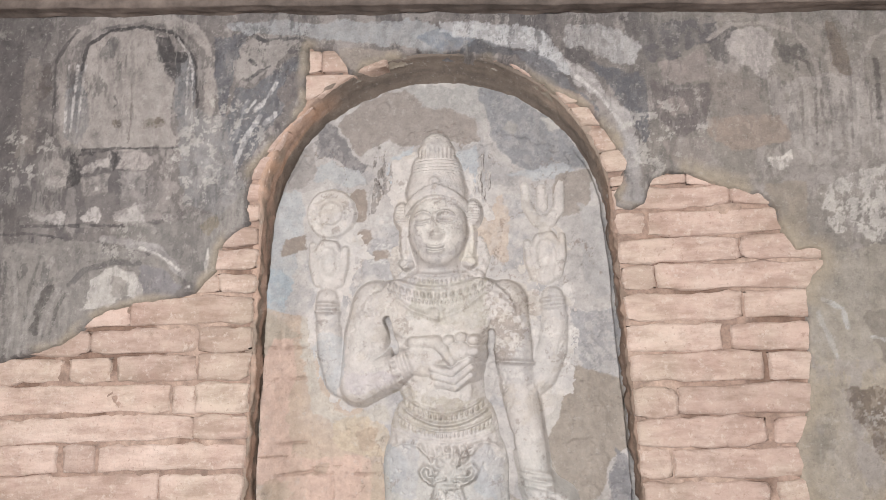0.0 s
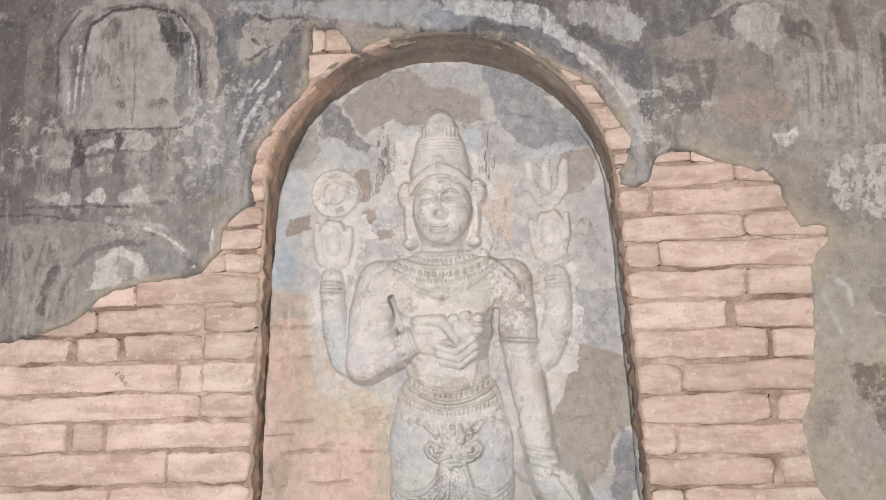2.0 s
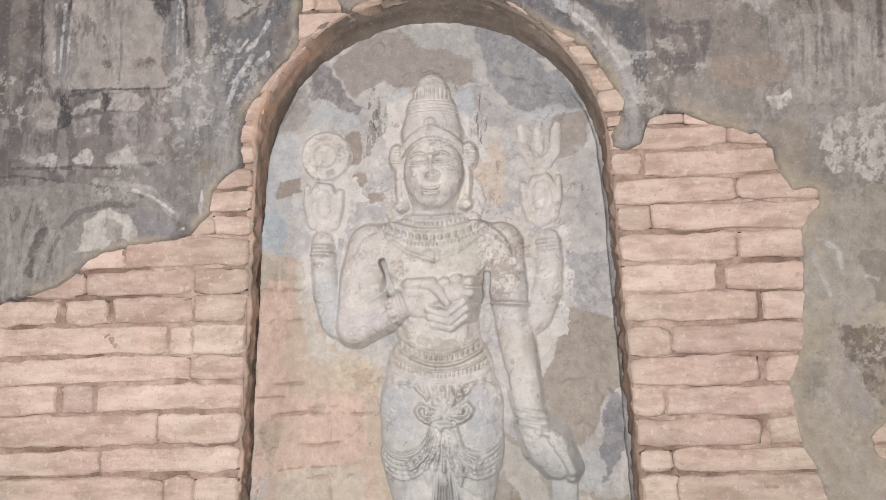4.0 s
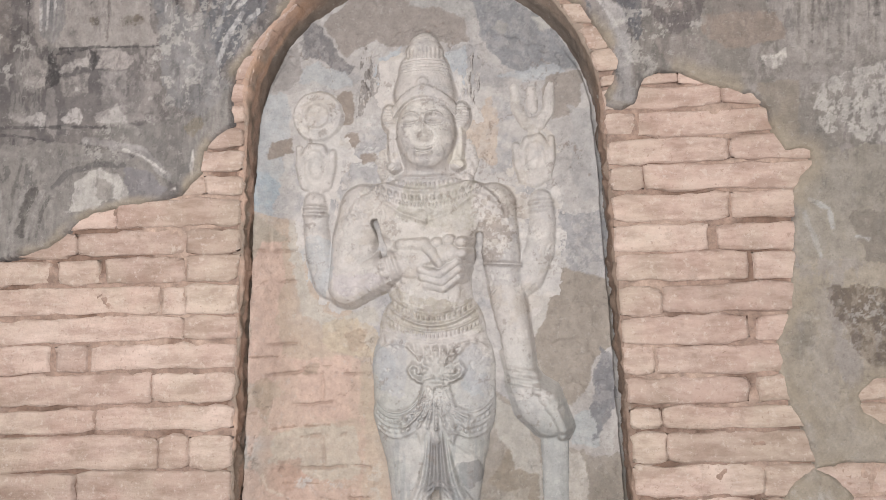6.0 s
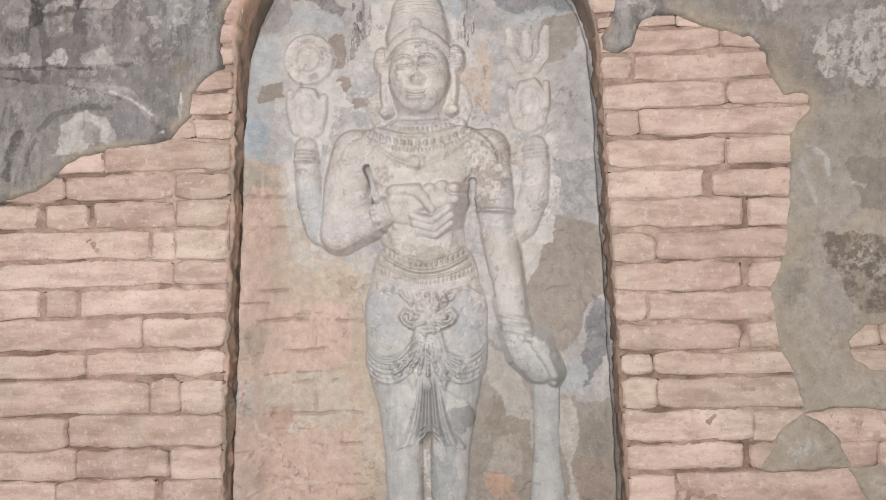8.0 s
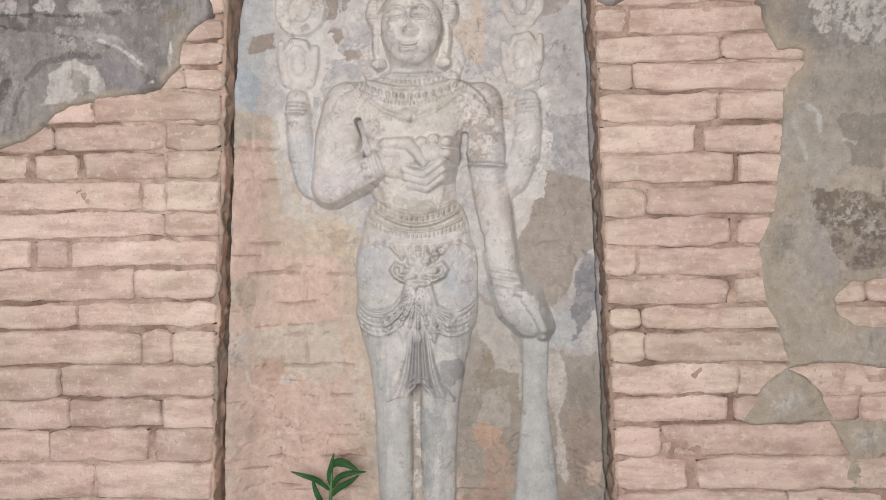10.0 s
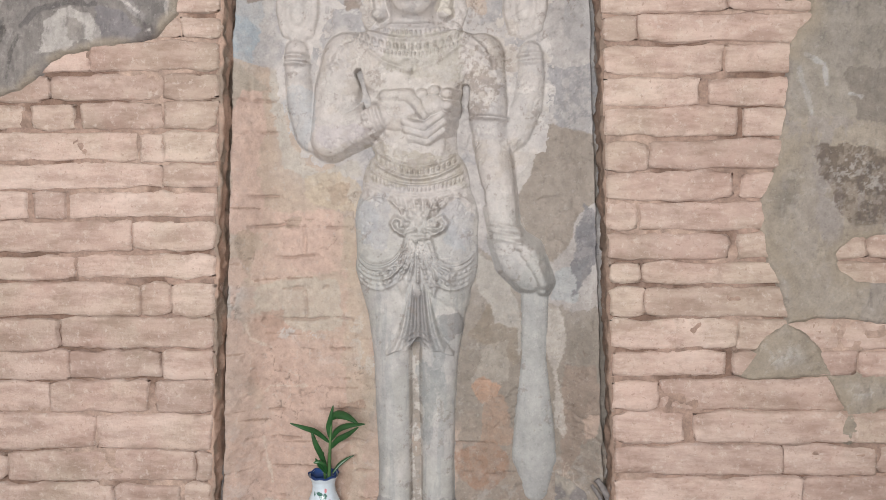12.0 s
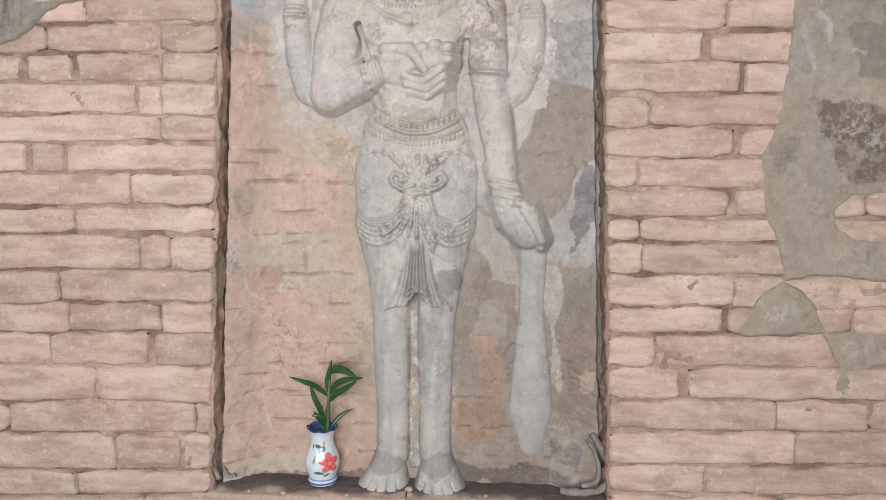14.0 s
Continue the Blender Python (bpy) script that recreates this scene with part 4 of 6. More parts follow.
patch(mural, hx, hz, (0.36, 0.35, 0.33), 0.75, [(-1.058, 1.641), (-1.034, 1.656), (-1.016, 1.632), (-1.048, 1.624)], 0.3, 0.006)
patch(mural, hx, hz, (0.09, 0.085, 0.08), 0.8, [(-1.183, 1.586), (-1.167, 1.652), (-1.145, 1.702), (-1.127, 1.702), (-1.155, 1.62), (-1.169, 1.577)], 0.25, 0.006)
stroke(mural, hx, hz, (0.285, 0.275, 0.262), 0.6, 0.0068, [(-1.154, 1.573), (-1.138, 1.62), (-1.106, 1.695)], 0.5)
stroke(mural, hx, hz, (0.285, 0.275, 0.262), 0.6, 0.0091, [(-1.201, 1.603), (-1.175, 1.668), (-1.131, 1.779)], 0.5)
stroke(mural, hx, hz, (0.285, 0.275, 0.262), 0.6, 0.0061, [(-1.246, 1.767), (-1.232, 1.67), (-1.238, 1.56)], 0.5)
stroke(mural, hx, hz, (0.285, 0.275, 0.262), 0.6, 0.0076, [(-1.249, 1.497), (-1.248, 1.56)], 0.5)
stroke(mural, hx, hz, (0.285, 0.275, 0.262), 0.6, 0.0061, [(-1.216, 1.512), (-1.208, 1.567)], 0.5)
stroke(mural, hx, hz, (0.285, 0.275, 0.262), 0.6, 0.0061, [(-1.075, 1.568), (-1.063, 1.583)], 0.5)
stroke(mural, hx, hz, (0.11, 0.105, 0.10), 0.65, 0.0061, [(-1.212, 1.575), (-1.195, 1.685), (-1.168, 1.788)], 0.4)
stroke(mural, hx, hz, (0.11, 0.105, 0.10), 0.65, 0.0061, [(-1.128, 1.572), (-1.108, 1.643), (-1.085, 1.681)], 0.4)
stroke(mural, hx, hz, (0.11, 0.105, 0.10), 0.65, 0.0061, [(-1.27, 1.623), (-1.269, 1.751)], 0.4)
stroke(mural, hx, hz, WHITE, 0.85, 0.0053, [(-0.676, 1.794), (-0.68, 1.747), (-0.682, 1.713)], 0.35)
patch(mural, hx, hz, WHITE, 0.8, [(-0.752, 1.687), (-0.727, 1.702), (-0.715, 1.683), (-0.742, 1.676)], 0.4, 0.006)
patch(mural, hx, hz, (0.19, 0.17, 0.135), 0.8, [(-0.704, 1.856), (-0.674, 1.893), (-0.644, 1.889), (-0.637, 1.849), (-0.678, 1.818)], 0.1, 0.006)
patch(mural, hx, hz, (0.205, 0.208, 0.21), 0.7, [(-0.772, 2.174), (-0.638, 2.167), (-0.602, 2.016), (-0.568, 1.966), (-0.639, 1.889), (-0.747, 1.925)], 0.35, 0.012)
patch(mural, hx, hz, (0.25, 0.262, 0.268), 0.85, [(-0.679, 2.451), (-0.476, 2.442), (-0.051, 2.416), (-0.003, 2.379), (-0.02, 2.326), (-0.148, 2.348), (-0.376, 2.387), (-0.559, 2.414)], 0.25, 0.006)
patch(mural, hx, hz, (0.16, 0.185, 0.215), 0.75, [(-0.099, 2.382), (-0.019, 2.38), (0.091, 2.362), (0.09, 2.332), (-0.02, 2.336), (-0.092, 2.358)], 0.35, 0.009)
patch(mural, hx, hz, (0.325, 0.335, 0.34), 0.88, [(-0.019, 2.41), (0.092, 2.402), (0.264, 2.374), (0.322, 2.294), (0.352, 2.221), (0.289, 2.247), (0.23, 2.305), (0.168, 2.325), (0.091, 2.352), (-0.019, 2.383)], 0.35, 0.006)
patch(mural, hx, hz, (0.29, 0.29, 0.287), 0.85, [(0.325, 2.369), (0.418, 2.37), (0.492, 2.341), (0.527, 2.302), (0.501, 2.243), (0.442, 2.257), (0.369, 2.32), (0.322, 2.307)], 0.35, 0.006)
patch(mural, hx, hz, (0.10, 0.105, 0.115), 0.8, [(-0.052, 2.328), (0.091, 2.342), (0.145, 2.325), (0.214, 2.306), (0.168, 2.301), (0.074, 2.32), (-0.021, 2.301)], 0.25, 0.006)
patch(mural, hx, hz, (0.145, 0.148, 0.158), 0.85, [(0.168, 2.321), (0.238, 2.304), (0.304, 2.246), (0.37, 2.182), (0.411, 2.116), (0.382, 2.139), (0.317, 2.19), (0.235, 2.251)], 0.2, 0.006)
patch(mural, hx, hz, (0.115, 0.12, 0.132), 0.85, [(0.396, 2.257), (0.516, 2.233), (0.539, 2.18), (0.522, 2.032), (0.482, 2.128), (0.438, 2.199)], 0.3, 0.006)
patch(mural, hx, hz, (0.30, 0.292, 0.285), 0.85, [(0.321, 2.278), (0.395, 2.224), (0.454, 2.153), (0.494, 2.072), (0.517, 1.975), (0.487, 1.967), (0.447, 2.087), (0.392, 2.17), (0.348, 2.214)], 0.35, 0.006)
stroke(mural, hx, hz, (0.38, 0.372, 0.36), 0.8, 0.0053, [(0.349, 2.227), (0.407, 2.175), (0.455, 2.098), (0.5, 1.982)], 0.5)
patch(mural, hx, hz, (0.27, 0.265, 0.262), 0.75, [(0.427, 2.123), (0.487, 2.057), (0.513, 1.962), (0.493, 1.872), (0.458, 1.888), (0.458, 2.012)], 0.3, 0.006)
patch(mural, hx, hz, (0.245, 0.205, 0.178), 0.9, [(0.213, 2.262), (0.317, 2.194), (0.39, 2.132), (0.456, 2.03), (0.462, 1.896), (0.43, 1.92), (0.4, 2.046), (0.33, 2.145), (0.242, 2.214)], 0.1, 0.006)
patch(mural, hx, hz, (0.24, 0.215, 0.19), 0.8, [(-0.31, 2.356), (-0.148, 2.335), (-0.045, 2.318), (0.011, 2.304), (0.009, 2.253), (-0.246, 2.269), (-0.31, 2.315)], 0.15, 0.006)
patch(mural, hx, hz, (0.115, 0.112, 0.12), 0.7, [(0.538, 2.358), (0.703, 2.355), (0.715, 2.313), (0.625, 2.303), (0.607, 2.256), (0.547, 2.26), (0.52, 2.31)], 0.5, 0.012)
patch(mural, hx, hz, (0.14, 0.125, 0.125), 0.75, [(0.544, 2.212), (0.587, 2.19), (0.697, 2.183), (0.706, 2.107), (0.665, 2.047), (0.599, 2.043), (0.537, 2.093)], 0.3, 0.012)
patch(mural, hx, hz, (0.232, 0.208, 0.195), 0.92, [(0.574, 2.255), (0.622, 2.263), (0.683, 2.283), (0.699, 2.202), (0.653, 2.185), (0.609, 2.189), (0.577, 2.215)], 0.06, 0.006)
patch(mural, hx, hz, (0.232, 0.208, 0.195), 0.92, [(0.559, 2.15), (0.608, 2.168), (0.647, 2.15), (0.635, 2.108), (0.596, 2.101), (0.554, 2.129)], 0.06, 0.006)
patch(mural, hx, hz, (0.225, 0.205, 0.19), 0.85, [(0.576, 2.029), (0.679, 2.039), (0.696, 1.969), (0.586, 1.959)], 0.1, 0.006)
patch(mural, hx, hz, (0.236, 0.2, 0.172), 0.92, [(0.683, 2.09), (0.756, 2.1), (0.868, 2.089), (0.887, 2.02), (0.821, 2.011), (0.748, 2.0), (0.687, 2.043)], 0.06, 0.006)
patch(mural, hx, hz, (0.21, 0.188, 0.172), 0.7, [(0.694, 2.234), (0.766, 2.214), (0.821, 2.179), (0.828, 2.093), (0.713, 2.099), (0.696, 2.171)], 0.15, 0.006)
patch(mural, hx, hz, (0.105, 0.10, 0.10), 0.7, [(0.707, 2.304), (0.761, 2.339), (0.75, 2.244), (0.717, 2.252)], 0.5, 0.01)
patch(mural, hx, hz, (0.11, 0.105, 0.10), 0.65, [(0.867, 2.295), (0.945, 2.274), (0.925, 2.212), (0.876, 2.226)], 0.55, 0.01)
patch(mural, hx, hz, (0.30, 0.282, 0.268), 0.9, [(0.757, 2.291), (0.774, 2.322), (0.834, 2.331), (0.869, 2.296), (0.872, 2.239), (0.844, 2.197), (0.802, 2.209), (0.767, 2.236)], 0.15, 0.006)
stroke(mural, hx, hz, (0.27, 0.25, 0.232), 0.8, 0.0068, [(0.7, 2.311), (0.762, 2.349), (0.85, 2.349), (0.92, 2.319), (0.961, 2.262), (0.975, 2.198), (0.968, 2.1)], 0.3)
stroke(mural, hx, hz, (0.25, 0.23, 0.21), 0.6, 0.0091, [(0.689, 2.364), (0.837, 2.373), (0.951, 2.337), (1.004, 2.262), (1.012, 2.152)], 0.3)
stroke(mural, hx, hz, (0.11, 0.10, 0.095), 0.7, 0.0038, [(0.907, 2.256), (0.948, 2.231), (0.964, 2.167), (0.953, 2.009)], 0.4)
stroke(mural, hx, hz, (0.11, 0.10, 0.095), 0.6, 0.003, [(0.998, 2.199), (0.996, 2.091), (0.989, 1.992)], 0.4)
patch(mural, hx, hz, (0.16, 0.135, 0.115), 0.8, [(0.998, 2.342), (1.035, 2.339), (1.056, 2.193), (1.023, 2.189)], 0.2, 0.006)
patch(mural, hx, hz, (0.28, 0.265, 0.25), 0.65, [(0.907, 2.174), (1.05, 2.181), (1.207, 2.079), (1.185, 1.886), (0.936, 1.882), (0.9, 2.02)], 0.6, 0.012)
stroke(mural, hx, hz, (0.14, 0.13, 0.12), 0.5, 0.0046, [(0.928, 2.165), (0.921, 2.003)], 0.6)
stroke(mural, hx, hz, (0.32, 0.305, 0.285), 0.45, 0.0038, [(0.943, 2.117), (0.932, 1.957)], 0.6)
stroke(mural, hx, hz, (0.14, 0.13, 0.12), 0.5, 0.0046, [(0.977, 2.154), (0.97, 2.001)], 0.6)
stroke(mural, hx, hz, (0.32, 0.305, 0.285), 0.45, 0.0038, [(0.996, 2.153), (0.981, 1.955)], 0.6)
stroke(mural, hx, hz, (0.14, 0.13, 0.12), 0.5, 0.0046, [(1.025, 2.143), (1.019, 1.998)], 0.6)
stroke(mural, hx, hz, (0.32, 0.305, 0.285), 0.45, 0.0038, [(1.042, 2.111), (1.03, 1.952)], 0.6)
stroke(mural, hx, hz, (0.14, 0.13, 0.12), 0.5, 0.0046, [(1.049, 2.165), (1.04, 1.997)], 0.6)
stroke(mural, hx, hz, (0.32, 0.305, 0.285), 0.45, 0.0038, [(1.067, 2.149), (1.05, 1.951)], 0.6)
stroke(mural, hx, hz, (0.14, 0.13, 0.12), 0.5, 0.0046, [(1.097, 2.155), (1.088, 1.995)], 0.6)
stroke(mural, hx, hz, (0.32, 0.305, 0.285), 0.45, 0.0038, [(1.111, 2.107), (1.099, 1.949)], 0.6)
stroke(mural, hx, hz, (0.14, 0.13, 0.12), 0.5, 0.0046, [(1.11, 2.106), (1.106, 1.994)], 0.6)
stroke(mural, hx, hz, (0.32, 0.305, 0.285), 0.45, 0.0038, [(1.127, 2.084), (1.116, 1.948)], 0.6)
stroke(mural, hx, hz, (0.28, 0.262, 0.245), 0.75, 0.0068, [(1.178, 2.317), (1.117, 2.283), (1.086, 2.228), (1.077, 2.163)], 0.3)
stroke(mural, hx, hz, (0.10, 0.092, 0.088), 0.7, 0.0091, [(1.118, 2.223), (1.119, 2.161), (1.111, 2.069)], 0.5)
patch(mural, hx, hz, (0.40, 0.388, 0.365), 0.7, [(0.923, 1.89), (1.024, 1.926), (1.19, 1.936), (1.173, 1.784), (1.061, 1.752), (0.967, 1.766), (0.944, 1.822)], 0.85, 0.018)
patch(mural, hx, hz, (0.40, 0.385, 0.36), 0.85, [(0.818, 1.981), (0.891, 1.999), (0.897, 1.944), (0.843, 1.934)], 0.6, 0.012)
patch(mural, hx, hz, (0.235, 0.21, 0.178), 0.85, [(0.819, 1.902), (0.91, 1.904), (0.911, 1.794), (0.882, 1.722), (0.845, 1.797)], 0.08, 0.006)
patch(mural, hx, hz, (0.27, 0.252, 0.215), 0.7, [(0.934, 1.717), (1.168, 1.74), (1.134, 1.439), (0.881, 1.444), (0.911, 1.62)], 0.15, 0.012)
patch(mural, hx, hz, (0.20, 0.183, 0.16), 0.85, [(1.035, 1.571), (1.149, 1.577), (1.133, 1.432), (1.055, 1.448), (1.035, 1.504)], 0.08, 0.006)
stroke(mural, hx, hz, (0.34, 0.345, 0.34), 0.7, 0.0076, [(0.917, 1.57), (0.938, 1.509), (0.95, 1.461)], 0.5)
stroke(mural, hx, hz, (0.34, 0.345, 0.34), 0.7, 0.0061, [(0.93, 1.605), (0.976, 1.582), (0.984, 1.533)], 0.5)
stroke(mural, hx, hz, (0.34, 0.345, 0.34), 0.7, 0.0061, [(1.042, 1.51), (1.064, 1.503)], 0.5)
patch(mural, hx, hz, (0.125, 0.10, 0.082), 0.75, [(0.967, 1.384), (1.047, 1.4), (1.209, 1.382), (1.216, 1.2), (1.094, 1.197), (1.038, 1.271), (0.982, 1.32)], 0.5, 0.016)
patch(mural, hx, hz, (0.285, 0.258, 0.215), 0.6, [(0.905, 1.398), (0.967, 1.384), (0.983, 1.285), (0.959, 1.143), (1.032, 1.015), (0.921, 1.014), (0.876, 1.172)], 0.25, 0.012)
patch(mural, hx, hz, (0.17, 0.158, 0.135), 0.6, [(0.873, 1.285), (0.915, 1.278), (0.909, 1.221), (0.877, 1.229)], 0.4, 0.01)
patch(mural, hx, hz, (0.15, 0.13, 0.11), 0.6, [(0.967, 0.855), (0.995, 0.863), (1.01, 0.827), (0.982, 0.819)], 0.3, 0.006)
tone = np.clip(mural.mean(-1, keepdims=True), 0.03, 1) / 0.165
mural = mural * tone ** np.where((hz > 1.97)[..., None], 0.36, np.where((hz > 1.45)[..., None], 0.18, 0.1)) * np.array((1.0, 0.985, 1.0))
mural = blend(mural, (0.10, 0.092, 0.092), 0.5 * step(-1.09, -1.2, hx + 0.07 * fbm(hx, hz, 7, 4, 97)) * step(1.8, 1.95, hz))
# upright dry-brush scratches
scratch = fbm(hx * 3.4, hz * 0.7, 20, 5, 92, 0.7) * (1 - 0.35 * right_side)
mural = blend(mural, (0.30, 0.285, 0.27), 0.32 * step(0.12, 0.20, scratch) * step(-0.1, 0.2, fbm(hx, hz, 5, 3, 93)))
mural = blend(mural, (0.085, 0.08, 0.082), 0.30 * step(-0.13, -0.21, scratch) * step(-0.1, 0.2, fbm(hx, hz, 5, 3, 94)))
# worn flecks, upright brush streaks, bare edges
flecks = step(0.18, 0.22, fbm(hx, hz, 34, 5, 48, 0.75)) * step(0.05, 0.35, fbm(hx, hz, 4, 3, 49))
mural = blend(mural, WHITE, 0.5 * flecks)
mural = blend(mural, DARK, (0.5 - 0.25 * right_side) * step(0.18, 0.22, fbm(hx * 2.0, hz * 0.9, 26, 5, 50, 0.72)) * step(-0.1, 0.3, fbm(hx, hz, 5, 3, 51)))
mural = blend(mural, (0.30, 0.262, 0.212), (0.78 + 0.17 * right_side) * step(0.030 + 0.03 * right_side, 0.008, sd + 0.012 * fbm(hx, hz, 14, 4, 96)) * step(-0.3, 0.1, fbm(hx, hz, 10, 3, 52)))
on = sd > -0.012
part("plaster", grid_mesh("plaster", hx, hy, hz, on[:-1, :-1] & on[1:, 1:], mural), M_PLASTER, wall, "grey plaster with faded wall painting, broken at its edges")

# ---- cornice under the vault, with its rough lower edge ----
cx_, cs = np.meshgrid(np.linspace(-1.62, 1.5, 420), np.linspace(0, 1, 26))
lowz = 2.435 - 0.064 * cx_ + 0.006 * fbm(cx_, 0 * cx_, 7, 4, 53)
cy = np.where(cs < 0.4, 0.01 - 0.075 * cs / 0.4, -0.065) + 0.006 * fbm(cx_, cs * 0.3, 20, 4, 54)
cz = lowz + np.where(cs < 0.4, 0.012 * (1 - cs / 0.4) * fbm(cx_, cs, 15, 3, 55), (cs - 0.4) * 0.62)
trim = part("trim", grid_mesh("trim", cx_, cy, cz, np.ones((25, 419), bool)), M_CORNICE)
tagged(trim, "rough dark brick ledge above the painted plaster", "cornice", kind="structure")

# ---- the rest of the room, behind the camera ----


def structure(name, label, category, material, *boxes):
    bm = bmesh.new()
    for b in boxes:
        box(bm, *b)
    return tagged(part(name, bm, material), label, category, kind="structure")


structure("floor", "worn brick floor of the shrine corridor", "floor", M_FLOOR, (-2.6, 2.6, ROOM_Y - 0.4, 0.5, -0.3, 0))
structure("ceiling", "plain lime-washed ceiling of the corridor", "ceiling", M_ROOM, (-2.6, 2.6, ROOM_Y - 0.4, 0.5, ROOM_Z, ROOM_Z + 0.3))
structure("wall_west", "plain lime-washed corridor wall", "wall", M_ROOM, (-2.6, -ROOM_X, ROOM_Y - 0.4, 0.5, 0, ROOM_Z))
structure("wall_east", "plain lime-washed corridor wall", "wall", M_ROOM, (ROOM_X, 2.6, ROOM_Y - 0.4, 0.5, 0, ROOM_Z))
structure("wall_south", "plain lime-washed wall with an open doorway", "wall", M_ROOM,
          (-ROOM_X, DOOR_X - DOOR_W / 2, ROOM_Y - 0.4, ROOM_Y, 0, ROOM_Z), (DOOR_X + DOOR_W / 2, ROOM_X, ROOM_Y - 0.4, ROOM_Y, 0, ROOM_Z),
          (DOOR_X - DOOR_W / 2, DOOR_X + DOOR_W / 2, ROOM_Y - 0.4, ROOM_Y, DOOR_H, ROOM_Z))
structure("ground", "bare earth outside the doorway", "ground", M_FLOOR, (-60, 60, -80, ROOM_Y - 0.4, -0.35, -0.05))

# ---- the statue: one carved relief, engaged to the niche's back ----
STEP = 0.0020
sx, sz = np.meshgrid(np.arange(-0.47, 0.37, STEP), np.arange(0.285, 2.14, STEP))


def tube(rows, flat=1.0):
    """A limb from rows of x, z, half width and the height of its middle line over the ground."""
    best = np.full(sx.shape, -1.0)
    for (ax, az, ar, ah), (bx_, bz_, br, bh) in zip(rows, rows[1:]):
        dx, dz = bx_ - ax, bz_ - az
        t = np.clip(((sx - ax) * dx + (sz - az) * dz) / (dx * dx + dz * dz), 0, 1)
        d, r, h = np.hypot(sx - ax - t * dx, sz - az - t * dz), ar + (br - ar) * t, ah + (bh - ah) * t
        u = d / r
        best = np.maximum(best, np.where(u < 1, h + flat * r * (0.62 * np.sqrt(np.maximum(1 - u * u, 0)) + 0.38 * np.maximum(1 - u * u, 0)), h - 2.6 * (d - r)))
    return best


def dome(cx, cz, rx, rz, base, high, turn=0.0):
    c, s_ = math.cos(radians(turn)), math.sin(radians(turn))
    u = np.hypot(((sx - cx) * c + (sz - cz) * s_) / rx, (-(sx - cx) * s_ + (sz - cz) * c) / rz)
    return np.where(u < 1, base + high * np.sqrt(np.maximum(1 - u * u, 0)), base - 3 * (u - 1) * min(rx, rz))


def join(a, b, k=0.012):
    h = np.maximum(k - np.abs(a - b), 0) / k
    return np.maximum(a, b) + h * h * k * 0.25


def ridge(d, w, high):
    return high * np.exp(-(d / w) ** 2)


def beads(along, pitch):
    return 0.55 + 0.45 * np.cos(along / pitch * 2 * math.pi)


MID = -0.051
H = np.full(sx.shape, -1.0)
# low ground of plaster round the crown and the arms
for d in (dome(-0.06, 1.98, 0.17, 0.12, 0, 0.016), dome(-0.31, 1.60, 0.13, 0.27, 0, 0.012), dome(0.24, 1.60, 0.11, 0.30, 0, 0.012), dome(-0.05, 0.75, 0.10, 0.40, 0.0, 0.006)):
    H = join(H, d + 0.004 * fbm(sx, sz, 12, 4, 60), 0.02)
# side plumes of the crown
H = join(H, tube([(-0.212, 2.100, 0.010, 0.002), (-0.218, 2.05, 0.027, 0.006), (-0.214, 1.99, 0.020, 0.006), (-0.230, 1.94, 0.014, 0.003), (-0.240, 1.89, 0.016, 0.002), (-0.212, 1.868, 0.020, 0.002)], 0.45))
H = join(H, tube([(0.094, 2.085, 0.010, 0.002), (0.090, 2.03, 0.024, 0.006), (0.080, 1.97, 0.016, 0.005), (0.090, 1.91, 0.014, 0.003), (0.098, 1.87, 0.020, 0.002)], 0.45))
plume = np.minimum(line_dist(sx, sz, [(-0.218, 2.095), (-0.218, 2.03), (-0.226, 1.97)]), line_dist(sx, sz, [(0.088, 2.07), (0.082, 2.01), (0.078, 1.95)]))
H = H + step(0.034, 0.018, plume) * 0.036 * fbm(sx * 1.5, sz * 0.5, 70, 3, 61, 0.6) * step(0.0, 0.01, H)
# torso, belly, hips
torso = tube([(MID, 1.625, 0.135, 0.004), (MID, 1.56, 0.142, 0.006), (-0.049, 1.44, 0.116, 0.006), (-0.047, 1.36, 0.120, 0.006), (-0.045, 1.28, 0.150, 0.002), (-0.044, 1.19, 0.172, 0.0), (-0.043, 1.08, 0.170, 0.0), (-0.042, 1.0, 0.150, 0.0)], 0.55)
H = join(H, torso, 0.02)
H = join(H, dome(-0.120, 1.595, 0.075, 0.062, 0.055, 0.030), 0.03)
H = join(H, dome(0.018, 1.592, 0.075, 0.062, 0.055, 0.030), 0.03)
H = join(H, dome(-0.047, 1.40, 0.085, 0.075, 0.05, 0.028), 0.035)
H = join(H, tube([(-0.215, 1.63, 0.062, 0.02), (MID, 1.665, 0.058, 0.03), (0.115, 1.625, 0.062, 0.02)], 0.8), 0.03)
H = join(H, tube([(MID, 1.77, 0.055, 0.035), (MID, 1.68, 0.060, 0.03)], 0.75), 0.02)
